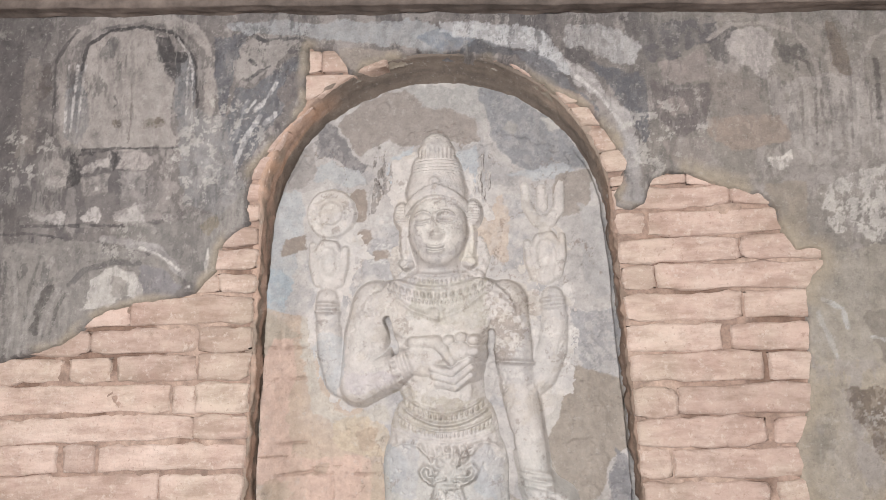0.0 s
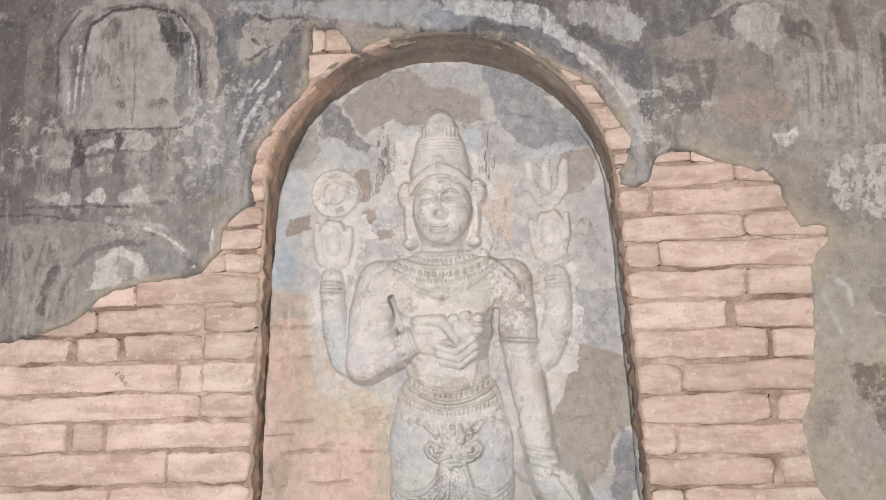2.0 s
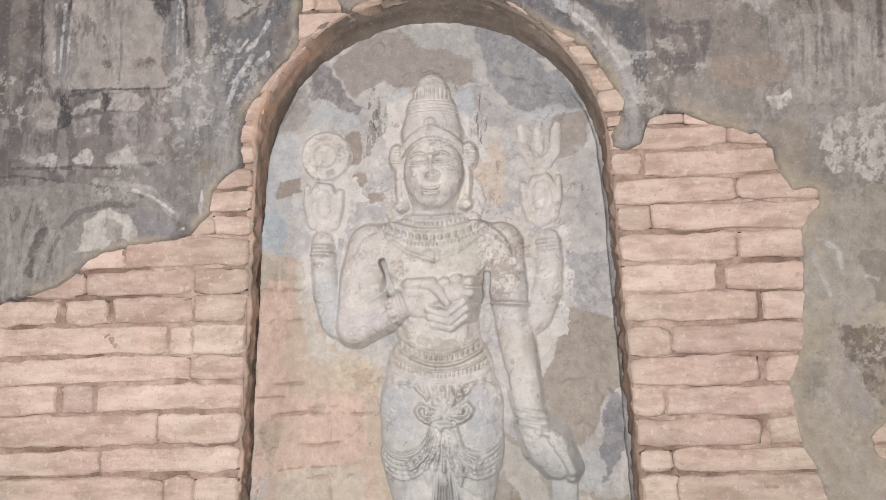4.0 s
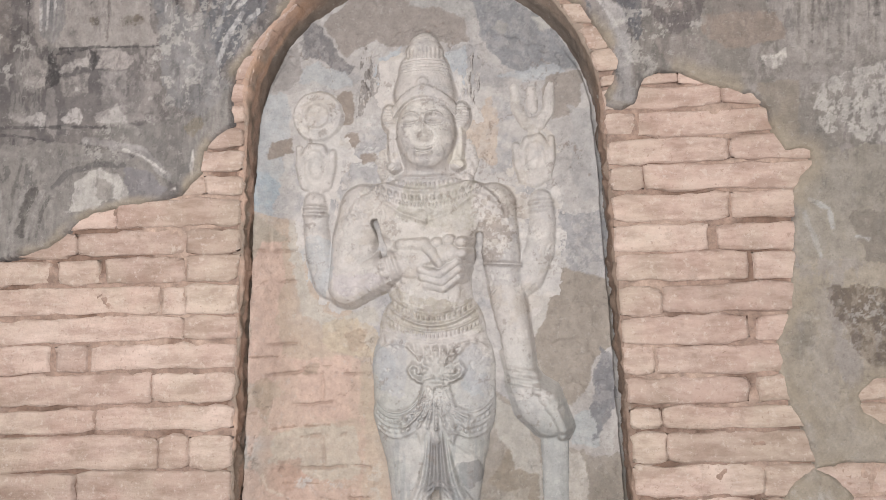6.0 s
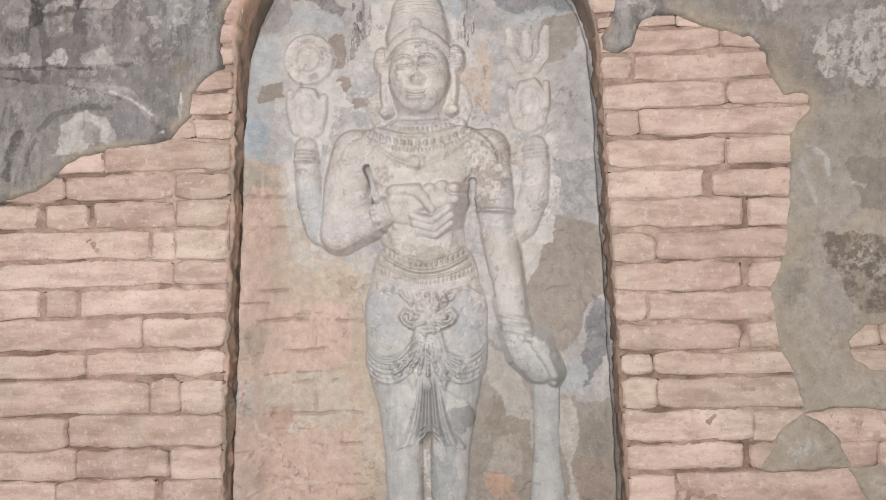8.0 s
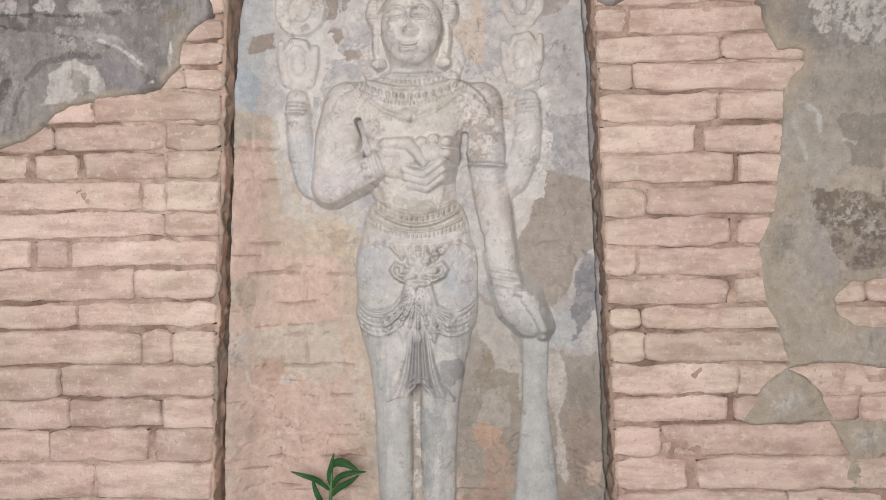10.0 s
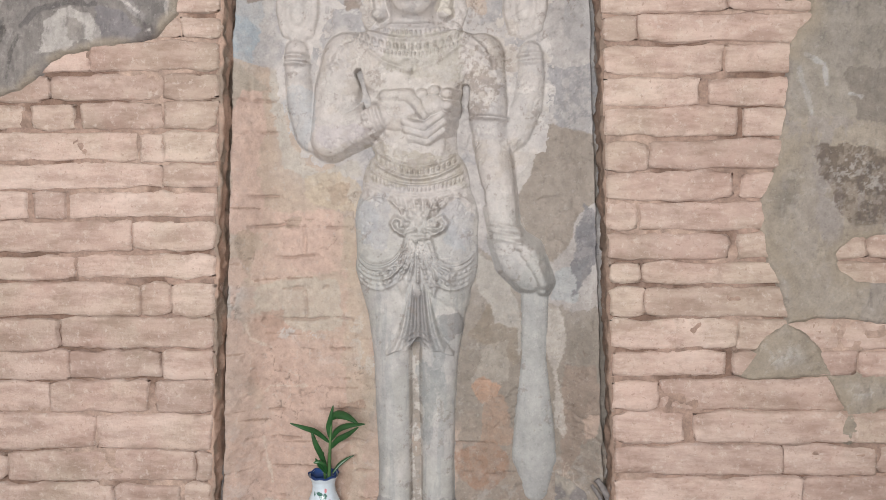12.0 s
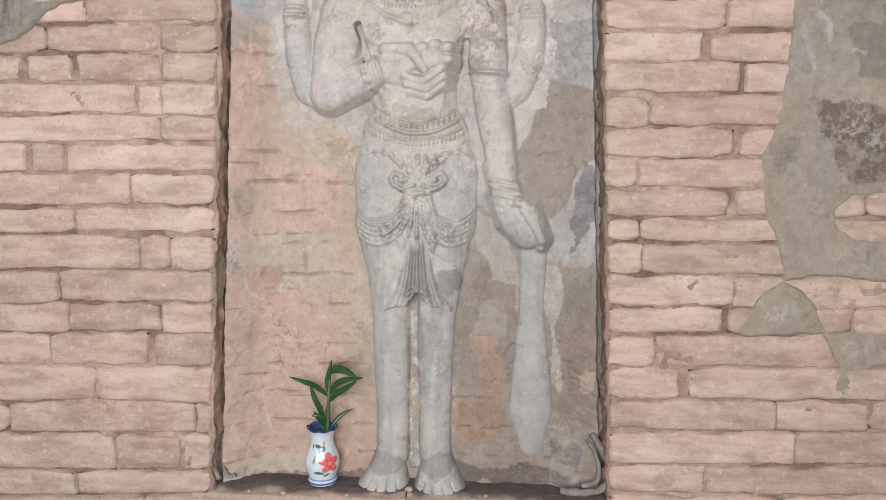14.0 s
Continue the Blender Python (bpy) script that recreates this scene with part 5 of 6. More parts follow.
# thighs, legs, feet
H = join(H, tube([(-0.122, 1.06, 0.094, 0.004), (-0.116, 0.93, 0.064, 0.006), (-0.111, 0.80, 0.053, 0.008), (-0.109, 0.66, 0.052, 0.008), (-0.106, 0.51, 0.047, 0.010), (-0.105, 0.40, 0.046, 0.018)], 0.95), 0.012)
H = join(H, tube([(0.030, 1.06, 0.088, 0.004), (0.030, 0.93, 0.062, 0.006), (0.017, 0.80, 0.054, 0.008), (0.014, 0.66, 0.050, 0.008), (0.015, 0.51, 0.045, 0.010), (0.015, 0.41, 0.044, 0.018)], 0.95), 0.012)
for side, fx_, spread in ((-1, -0.110, -0.022), (1, 0.018, 0.014)):
    t = np.clip((0.415 - sz) / 0.115, 0, 1)
    u = (sx - fx_ - spread * t) / (0.044 + 0.037 * t * t)
    wedge = (0.060 + 0.058 * t ** 1.3) * np.maximum(1 - u * u, 0) ** (0.5 - 0.22 * t)
    toes = step(0.62, 0.80, t) * (0.012 * np.minimum(1, np.abs(np.sin((u * 2.5 + 0.5) * math.pi)) * 2.2) - 0.008) - 0.030 * step(0.93, 1.0, t)
    H = np.where((np.abs(u) < 1) & (sz < 0.415), np.maximum(H, wedge + toes), H)
# rubble packed between the legs
H = join(H, tube([(-0.046, 0.98, 0.020, 0.001), (-0.046, 0.70, 0.014, 0.001), (-0.044, 0.36, 0.016, 0.004)], 0.4) + 0.010 * fbm(sx, sz, 34, 4, 84, 0.65), 0.004)
# arms
H = join(H, tube([(-0.275, 1.400, 0.044, 0.01), (-0.335, 1.425, 0.043, 0.012), (-0.360, 1.50, 0.039, 0.014), (-0.370, 1.60, 0.034, 0.016), (-0.372, 1.655, 0.030, 0.018)], 0.9), 0.015)
H = join(H, tube([(0.175, 1.40, 0.046, 0.004), (0.226, 1.43, 0.042, 0.008), (0.258, 1.50, 0.040, 0.012), (0.268, 1.58, 0.035, 0.014), (0.264, 1.64, 0.030, 0.016)], 0.85), 0.015)
H = join(H, tube([(-0.232, 1.635, 0.062, 0.03), (-0.258, 1.54, 0.060, 0.035), (-0.276, 1.43, 0.052, 0.045)], 0.75), 0.012)
H = join(H, tube([(-0.280, 1.415, 0.051, 0.045), (-0.20, 1.447, 0.043, 0.06), (-0.125, 1.475, 0.035, 0.075)], 0.85), 0.006)
H = join(H, tube([(0.132, 1.63, 0.062, 0.02), (0.148, 1.52, 0.053, 0.022), (0.158, 1.44, 0.048, 0.024), (0.176, 1.32, 0.045, 0.026), (0.192, 1.21, 0.040, 0.03), (0.203, 1.15, 0.036, 0.035)], 0.9), 0.012)
# raised palms with their fingers
for hx_, hz_, s_ in ((-0.367, 1.750, 1), (0.248, 1.750, -1)):
    H = join(H, dome(hx_, hz_ - 0.008, 0.044, 0.066, 0.012, 0.024), 0.012)
    H = join(H, tube([(hx_ - s_ * 0.034, hz_ - 0.045, 0.015, 0.012), (hx_ - s_ * 0.047, hz_ + 0.010, 0.013, 0.018), (hx_ - s_ * 0.050, hz_ + 0.062, 0.009, 0.012)]), 0.006)
    H = join(H, tube([(hx_ + s_ * 0.030, hz_ - 0.050, 0.014, 0.012), (hx_ + s_ * 0.043, hz_ - 0.005, 0.012, 0.020), (hx_ + s_ * 0.047, hz_ + 0.044, 0.010, 0.018)]), 0.006)
    H = join(H, tube([(hx_ - s_ * 0.040, hz_ + 0.030, 0.012, 0.018), (hx_ - s_ * 0.016, hz_ + 0.064, 0.012, 0.020), (hx_ + s_ * 0.016, hz_ + 0.058, 0.011, 0.020), (hx_ + s_ * 0.030, hz_ + 0.030, 0.010, 0.020)]), 0.006)
    loop = np.hypot((sx - hx_ - s_ * 0.002) / 0.024, (sz - hz_ - 0.006) / 0.040)
    H = H + 0.005 * np.exp(-((loop - 1) / 0.34) ** 2) - 0.017 * np.exp(-loop ** 4)
# disc and conch
u = np.hypot(sx + 0.362, sz - 1.903)
disc = 0.019 * step(0.082, 0.064, u) + ridge(u - 0.040, 0.007, 0.006) + ridge(u - 0.068, 0.006, 0.003) - 0.004 * step(0.036, 0.028, u)
H = join(H, np.where(u < 0.083, disc, -0.2), 0.006)
H = join(H, tube([(0.200, 1.960, 0.013, 0.008), (0.204, 1.900, 0.016, 0.011), (0.230, 1.858, 0.018, 0.012), (0.266, 1.856, 0.018, 0.012), (0.293, 1.892, 0.016, 0.011), (0.299, 1.965, 0.013, 0.008)], 0.8), 0.008)
H = join(H, tube([(0.247, 1.90, 0.017, 0.010), (0.248, 1.95, 0.015, 0.009)], 0.8), 0.008)
H = join(H, tube([(0.249, 1.845, 0.018, 0.004), (0.256, 1.80, 0.017, 0.008)], 0.8), 0.008)
# hand on the chest, turned up, with long fingers round a bud
H = join(H, dome(-0.083, 1.483, 0.062, 0.050, 0.072, 0.030, 12), 0.014)
H = join(H, dome(0.006, 1.499, 0.032, 0.026, 0.090, 0.022), 0.008)
H = join(H, dome(-0.021, 1.528, 0.016, 0.013, 0.092, 0.016), 0.005)
H = join(H, dome(0.011, 1.535, 0.016, 0.013, 0.092, 0.016), 0.005)
H = join(H, dome(0.044, 1.527, 0.016, 0.013, 0.092, 0.016), 0.005)
H = join(H, dome(0.043, 1.497, 0.016, 0.013, 0.092, 0.016), 0.005)
H = join(H, tube([(-0.12, 1.524, 0.015, 0.085), (-0.057, 1.523, 0.016, 0.098), (-0.034, 1.5, 0.014, 0.104), (-0.016, 1.47, 0.01, 0.104)]), 0.005)
H = join(H, tube([(-0.068, 1.456, 0.011, 0.096), (-0.017, 1.44, 0.011, 0.104), (0.031, 1.474, 0.008, 0.096)]), 0.003)
H = join(H, tube([(-0.062, 1.435, 0.011, 0.09), (-0.011, 1.42, 0.011, 0.098), (0.036, 1.455, 0.008, 0.09)]), 0.003)
H = join(H, tube([(-0.055, 1.413, 0.011, 0.08199999999999999), (-0.009, 1.403, 0.01, 0.09), (0.034, 1.434, 0.008, 0.08199999999999999)]), 0.003)
H = H - 0.012 * np.exp(-(np.hypot((sx - -0.039) / 0.018, (sz - 1.463) / 0.010)) ** 4)
# fist over the club, and the club
H = join(H, tube([(0.284, 1.02, 0.036, 0.014), (0.284, 0.95, 0.035, 0.012), (0.283, 0.81, 0.034, 0.010), (0.285, 0.65, 0.051, 0.006), (0.287, 0.53, 0.063, 0.003), (0.291, 0.43, 0.036, 0.001), (0.295, 0.39, 0.012, 0.0)], 0.52), 0.01)
H = join(H, tube([(0.205, 1.145, 0.042, 0.04), (0.235, 1.085, 0.052, 0.045), (0.268, 1.045, 0.046, 0.045)], 0.8), 0.012)
for k in range(4):
    H = join(H, tube([(0.238 + 0.016 * k, 1.125 - 0.022 * k, 0.0125, 0.088), (0.272 + 0.010 * k, 1.108 - 0.028 * k, 0.0115, 0.080), (0.296 + 0.002 * k, 1.070 - 0.022 * k, 0.010, 0.055)]), 0.002)
# head, ears, crown
H = join(H, dome(-0.047, 1.838, 0.082, 0.106, 0.055, 0.072), 0.012)
H = join(H, dome(-0.047, 1.772, 0.052, 0.040, 0.085, 0.030), 0.03)
for s_ in (-1, 1):
    ex = -0.050 + s_ * 0.101
    H = join(H, dome(ex, 1.885, 0.023, 0.036, 0.030, 0.022), 0.006)
    H = H + step(0.03, 0.02, np.abs(sz - 1.885)) * step(0.022, 0.016, np.abs(sx - ex)) * 0.003 * np.sin(sz * 700)
    H = join(H, tube([(-0.051 + s_ * 0.090, 1.862, 0.013, 0.035), (-0.051 + s_ * 0.092, 1.80, 0.012, 0.035), (-0.051 + s_ * 0.084, 1.752, 0.015, 0.035)], 0.8), 0.006)
    H = join(H, dome(-0.051 + s_ * 0.088, 1.745, 0.020, 0.014, 0.040, 0.014), 0.008)
    H = H - ridge(line_dist(sx, sz, [(-0.051 + s_ * 0.094, 1.835), (-0.051 + s_ * 0.092, 1.775)]), 0.006, 0.007)
    # locks beside the neck
    H = join(H, tube([(-0.051 + s_ * 0.120, 1.81, 0.012, 0.004), (-0.051 + s_ * 0.128, 1.76, 0.020, 0.008), (-0.051 + s_ * 0.112, 1.715, 0.020, 0.014)], 0.6) + 0.012 * fbm(sx, sz, 60, 4, 73, 0.65), 0.006)
H = join(H, tube([(-0.052, 1.955, 0.084, 0.035), (-0.051, 2.01, 0.070, 0.03), (-0.050, 2.062, 0.052, 0.025), (-0.050, 2.082, 0.044, 0.02)], 0.75), 0.01)
H = join(H, dome(-0.050, 2.098, 0.020, 0.022, 0.02, 0.022), 0.006)
H = H + step(0.07, 0.05, np.abs(sx + 0.05)) * step(2.0, 2.004, sz) * step(2.078, 2.07, sz) * np.where(sz > 2.042, 0.003 * np.sin(sx * 560), 0.0032 * np.sin((sz - 2.0) * 620))
arc = sz - (1.934 - 6.0 * (sx + 0.050) ** 2)
on_band = step(0.094, 0.086, np.abs(sx + 0.052))
H = np.where(on_band > 0.5, np.maximum(H, 0.104 - 6.5 * (sx + 0.052) ** 2 + ridge(arc - 0.010, 0.016, 0.008) - 0.02 * step(0.010, 0.024, np.abs(arc - 0.010)) - step(0.022, 0.030, np.abs(arc - 0.010))), H)
H = H + on_band * (ridge(arc + 0.004, 0.003, 0.004) + ridge(arc - 0.026, 0.004, 0.004) * beads(sx, 0.016) + ridge(np.hypot(sx + 0.052, arc - 0.035) - 0.010, 0.006, 0.008))
# locks and ribbons that fall over both shoulders
for s_, n_lock in ((-1, 4), (1, 6)):
    for k in range(n_lock):
        way = [(MID + s_ * (0.080 + 0.006 * k), 1.745 - 0.010 * k), (MID + s_ * (0.120 + 0.008 * k), 1.712 - 0.012 * k), (MID + s_ * (0.165 + 0.010 * k), 1.672 - 0.010 * k), (MID + s_ * (0.195 + 0.006 * k), 1.62 - 0.008 * k)]
        H = H + step(-0.01, 0.02, H) * ridge(line_dist(sx, sz, way) + 0.003 * fbm(sx, sz, 40, 3, 82 + k), 0.0055, 0.007) * step(-0.25, 0.1, fbm(sx, sz, 22, 4, 90 + k))
form = H.copy()
# a calm face
H = H + ridge(line_dist(sx, sz, [(-0.049, 1.868), (-0.049, 1.828)]), 0.0095, 0.006) + 0.013 * np.exp(-(((sx + 0.049) / 0.019) ** 2 + ((sz - 1.812) / 0.012) ** 2))
for s_ in (-1, 1):
    ex = -0.053 + s_ * 0.033
    H = H + ridge(sz - (1.880 - 16 * (sx - ex) ** 2), 0.0042, 0.009) * step(0.028, 0.02, np.abs(sx - ex))
    H = H - 0.006 * np.exp(-(((sx - ex) / 0.022) ** 2 + ((sz - 1.862) / 0.010) ** 2))
    H = H + 0.007 * np.exp(-(((sx - ex) / 0.020) ** 4 + ((sz - 1.851) / 0.008) ** 2)) - ridge(sz - (1.846 + 10 * (sx - ex) ** 2), 0.0028, 0.008) * step(0.026, 0.018, np.abs(sx - ex))
    H = H + 0.006 * np.exp(-(((sx + 0.053 - s_ * 0.045) / 0.022) ** 2 + ((sz - 1.815) / 0.026) ** 2))
lip = 1.774 + 10.0 * (sx + 0.050) ** 2
on_lip = step(0.028, 0.018, np.abs(sx + 0.050))
H = H + on_lip * (ridge(sz - lip - 0.006, 0.005, 0.005) + ridge(sz - lip + 0.008, 0.006, 0.006) - ridge(sz - lip, 0.0025, 0.006))
H = H + 0.006 * np.exp(-(((sx + 0.053) / 0.022) ** 2 + ((sz - 1.748) / 0.014) ** 2))
# collar and necklaces
dx = sx - MID
body = step(0.03, 0.05, H) * step(0.21, 0.15, np.abs(dx))
for z0, bow, w, high, pitch in ((1.706, 2.6, 0.007, 0.006, 0), (1.688, 2.4, 0.006, 0.006, 0.012), (1.670, 2.2, 0.007, 0.006, 0), (1.650, 2.1, 0.009, 0.008, 0.020), (1.632, 2.0, 0.005, 0.006, 0.010)):
    arc = sz - z0 - bow * dx * dx
    H = H + body * ridge(arc, w, high) * (beads(dx, pitch) if pitch else 1.0)
H = H + body * 0.009 * np.exp(-(np.abs(dx) / 0.022 + np.abs(sz - 1.610) / 0.030) ** 2)
for s_ in (-1, 1):
    H = H + body * ridge(line_dist(sx, sz, [(MID + s_ * 0.145, 1.67), (MID + s_ * 0.07, 1.612), (MID, 1.585)]), 0.006, 0.004)
# armlets, bracelets
for ax, az, bx_, bz_ in ((-0.182, 1.478, -0.160, 1.405), (-0.160, 1.486, -0.137, 1.415), (-0.142, 1.494, -0.118, 1.425), (0.158, 1.185, 0.236, 1.172), (0.162, 1.166, 0.240, 1.153), (0.166, 1.148, 0.242, 1.135),
                         (0.104, 1.470, 0.204, 1.463), (-0.404, 1.620, -0.338, 1.617), (-0.402, 1.640, -0.340, 1.637), (0.232, 1.612, 0.298, 1.617), (0.234, 1.632, 0.296, 1.637)):
    d = line_dist(sx, sz, [(ax, az), (bx_, bz_)])
    H = H + step(0.0, 0.02, H) * ridge(d, 0.0065, 0.008)
for k in range(3):
    H = H + 0.008 * np.exp(-(np.hypot(sx + 0.172 - 0.010 * k, sz - 1.465 + 0.022 * k) / 0.009) ** 4)
crust = step(0.0, 0.3, fbm(sx, sz, 10, 4, 62)) * np.maximum(step(0.07, 0.03, np.hypot(sx - 0.145, (sz - 1.56) * 0.6)), step(0.06, 0.03, np.hypot(sx + 0.245, (sz - 1.56) * 0.6)))
H = H + 0.006 * crust * fbm(sx, sz, 70, 4, 63, 0.7)
# open gaps between the arms and the body
for way, w in (([(-0.194, 1.588), (-0.184, 1.545), (-0.170, 1.488)], 0.010), ([(0.092, 1.545), (0.088, 1.50), (0.092, 1.42), (0.118, 1.33), (0.140, 1.24)], 0.012), ([(-0.165, 1.372), (-0.215, 1.362)], 0.012)):
    cut = line_dist(sx, sz, way) + 0.006 * fbm(sx, sz, 40, 3, 74)
    H = H - np.maximum(H + 0.004, 0) * step(w, 0.5 * w, cut) * (H < 0.085)
# belts
hips = step(0.02, 0.04, H) * step(0.19, 0.165, np.abs(sx + 0.045)) * step(1.42, 1.40, sz)
dx = sx + 0.036
for z0, bow, w, high, pitch in ((1.338, 3.2, 0.006, 0.006, 0), (1.322, 3.2, 0.007, 0.008, 0.014), (1.305, 3.2, 0.006, 0.008, 0), (1.288, 2.4, 0.004, 0.005, 0), (1.276, 2.2, 0.006, 0.006, 0.011), (1.260, 1.6, 0.005, 0.004, 0), (1.243, 1.2, 0.009, 0.006, 0.022)):
    H = H + hips * ridge(sz - z0 - bow * dx * dx, w, high) * (beads(dx, pitch) if pitch else 1.0)
# clasp: a plain lobed boss with scrolls
H = join(H, dome(-0.030, 1.190, 0.044, 0.042, 0.080, 0.020), 0.02)
for s_ in (-1, 1):
    way = [(-0.030 + s_ * 0.012, 1.168), (-0.030 + s_ * 0.040, 1.160), (-0.030 + s_ * 0.064, 1.168), (-0.030 + s_ * 0.074, 1.186), (-0.030 + s_ * 0.062, 1.200), (-0.030 + s_ * 0.046, 1.194), (-0.030 + s_ * 0.048, 1.180)]
    H = H + ridge(line_dist(sx, sz, way), 0.0065, 0.011)
    H = H + ridge(line_dist(sx, sz, [(-0.030 + s_ * 0.030, 1.222), (-0.030 + s_ * 0.062, 1.232), (-0.030 + s_ * 0.075, 1.252)]), 0.006, 0.007)
    H = H + 0.009 * np.exp(-(np.hypot((sx + 0.030 - s_ * 0.020) / 0.013, (sz - 1.207) / 0.010)) ** 4)
    H = H + 0.006 * np.exp(-(np.hypot((sx + 0.030 - s_ * 0.030) / 0.014, (sz - 1.184) / 0.010)) ** 4)
H = H + 0.010 * np.exp(-(((sx + 0.030) / 0.010) ** 2 + ((sz - 1.192) / 0.016) ** 2))
for k in range(5):
    H = H + 0.008 * np.exp(-(np.hypot((sx + 0.074 - 0.022 * k) / 0.009, (sz - 1.234 + 0.004 * abs(k - 2)) / 0.017)) ** 4)
H = H + hips * ridge(sz - 1.150 - 3.0 * (sx + 0.030) ** 2, 0.006, 0.008) * step(0.06, 0.05, np.abs(sx + 0.030))
# beaded swags over both thighs
for scx, ax_ in ((-0.145, 0.080), (0.062, 0.076)):
    for k, (grow, high) in enumerate(((0.0, 0.005), (0.010, 0.005), (0.021, 0.006), (0.031, 0.004), (0.042, 0.006), (0.052, 0.005))):
        u = np.hypot((sx - scx) / (ax_ + grow * 0.55), (sz - 1.165) / (0.092 + grow * 1.3)) * (ax_ + grow * 0.55)
        angle = np.arctan2(sz - 1.165, sx - scx)
        H = H + hips * (1.0 if k == 0 else step(1.17, 1.13, sz)) * ridge(u - ax_ - grow * 0.55, 0.0030, high) * (beads(angle, 0.13) if k % 2 == 0 and k else 1.0)
# falling pleats and the flared sash
for k in range(9):
    q = (k - 4) / 4
    d = line_dist(sx, sz, [(-0.031 + 0.030 * q, 1.145), (-0.032 + 0.050 * q, 1.08), (-0.033 + 0.100 * q, 1.03 + 0.02 * q * q)])
    H = H + step(0.02, 0.04, H) * ridge(d, 0.0052, 0.010) * (0.86 + 0.14 * np.cos(sz * 480 + k * 2.1))
for k in range(5):
    q = (k - 2) / 2
    H = H + 0.010 * np.exp(-(np.abs(sx + 0.033 - 0.085 * q) / 0.014 + np.abs(sz - 1.000 - 0.035 * abs(q)) / 0.030) ** 3)
H = form + (1.35 + 1.15 * step(-0.22, 0.18, fbm(sx, sz, 13, 5, 83, 0.65))) * (H - form)
fall = np.clip((1.03 - sz) / 0.20, 0, 1)
wide = 0.030 + 0.030 * fall + 0.032 * fall ** 4
q = (sx + 0.033) / wide
hem = 0.822 + 0.045 * np.exp(-(q / 0.42) ** 2) + 0.006 * np.cos(q * 9)
sash = step(1.03, 1.01, sz) * step(1.04, 0.98, np.abs(q)) * step(hem, hem + 0.004, sz)
H = np.where(sash > 0.01, np.maximum(H, (0.090 + 0.007 * np.cos(q * 16) - 0.018 * q * q) * sash + H * (1 - sash)), H)
for k in range(3):
    arch = 0.868 + 0.014 * k - 0.9 * (np.abs(sx + 0.033)) ** 1.15
    H = H + sash * ridge(sz - arch, 0.004, 0.006) * step(0.05, 0.035, np.abs(sx + 0.033))
H = H + step(0.03, 0.04, H) * ridge(line_dist(sx, sz, [(0.0, 1.00), (0.055, 0.96), (0.095, 0.905)]), 0.005, 0.006)
# worn surface
H = H + (0.0036 * fbm(sx, sz, 16, 6, 64, 0.64) + 0.0014 * fbm(sx, sz, 90, 3, 65)) * (0.28 + 0.72 * step(0.9, 1.1, sz)) - 0.003 * step(0.16, 0.24, fbm(sx, sz, 26, 6, 66, 0.7)) * step(0.9, 1.1, sz)
H = np.where(H > -0.012, H, -0.03)
skin = np.zeros((*sx.shape, 3)) + np.array((0.455, 0.428, 0.412))
skin = blend(skin, (0.365, 0.37, 0.355), 0.85 * step(1.30, 1.05, sz + 0.12 * fbm(sx, sz, 5, 4, 67)))
skin = blend(skin, (0.375, 0.365, 0.368), 0.5 * step(0.0, 0.2, fbm(sx, sz, 8, 6, 68, 0.62)))
skin = blend(skin, (0.49, 0.47, 0.45), 0.45 * step(0.08, 0.2, fbm(sx, sz, 10, 6, 69, 0.68)))
skin = blend(skin, (0.38, 0.335, 0.28), 0.3 * step(0.1, 0.25, fbm(sx, sz, 11, 6, 70, 0.66)) * step(1.15, 1.3, sz))
skin = blend(skin, (0.285, 0.298, 0.30), 0.5 * step(0.05, 0.25, fbm(sx * 3.2, sz * 0.35, 16, 5, 76, 0.6)) * step(1.15, 0.95, sz))
skin = blend(skin, (0.40, 0.40, 0.395), 0.4 * step(0.12, 0.28, fbm(sx * 3.2, sz * 0.35, 14, 5, 77, 0.6)) * step(1.15, 0.95, sz))
flaky = step(1.25, 0.8, np.hypot((sx - 0.140) / 0.075, (sz - 1.585) / 0.095) + 0.5 * fbm(sx, sz, 12, 4, 79))
skin = blend(skin, (0.23, 0.195, 0.17), 0.6 * flaky * step(0.0, 0.08, fbm(sx, sz, 36, 5, 80, 0.7)))
skin = blend(skin, (0.56, 0.53, 0.49), 0.4 * flaky * step(0.08, 0.14, fbm(sx, sz, 42, 5, 81, 0.7)))
H = H + 0.005 * flaky * fbm(sx, sz, 40, 4, 80, 0.7)
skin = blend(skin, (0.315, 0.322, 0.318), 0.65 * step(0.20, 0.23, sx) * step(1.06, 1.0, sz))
STAINS = [(SKY, 0.5, -0.36, 1.47, 0.05, 0.08), (CHALK, 0.7, -0.07, 1.55, 0.09, 0.05), (CHALK, 0.6, -0.03, 1.395, 0.06, 0.03), (COAL, 0.5, 0.05, 0.90, 0.03, 0.03),
          (COAL, 0.38, -0.115, 0.372, 0.06, 0.028), (COAL, 0.45, 0.022, 0.372, 0.05, 0.035), (CHALK, 0.6, -0.06, 1.825, 0.035, 0.025), (UMBER, 0.45, -0.02, 1.345, 0.05, 0.02), (SKY, 0.5, -0.18, 1.19, 0.04, 0.06), (SKY, 0.5, 0.07, 1.18, 0.04, 0.06)]
skin = paint_spots(skin, sx, sz, STAINS, 300, 0.6)
seam = step(0.022, 0.016, np.abs(sx + 0.046)) * step(0.86, 0.82, sz)
skin = blend(skin, (0.28, 0.25, 0.22), 0.8 * seam)
skin = blend(skin, (0.46, 0.44, 0.415), 0.7 * seam * step(0.0, 0.08, fbm(sx, sz, 40, 5, 85, 0.7)))
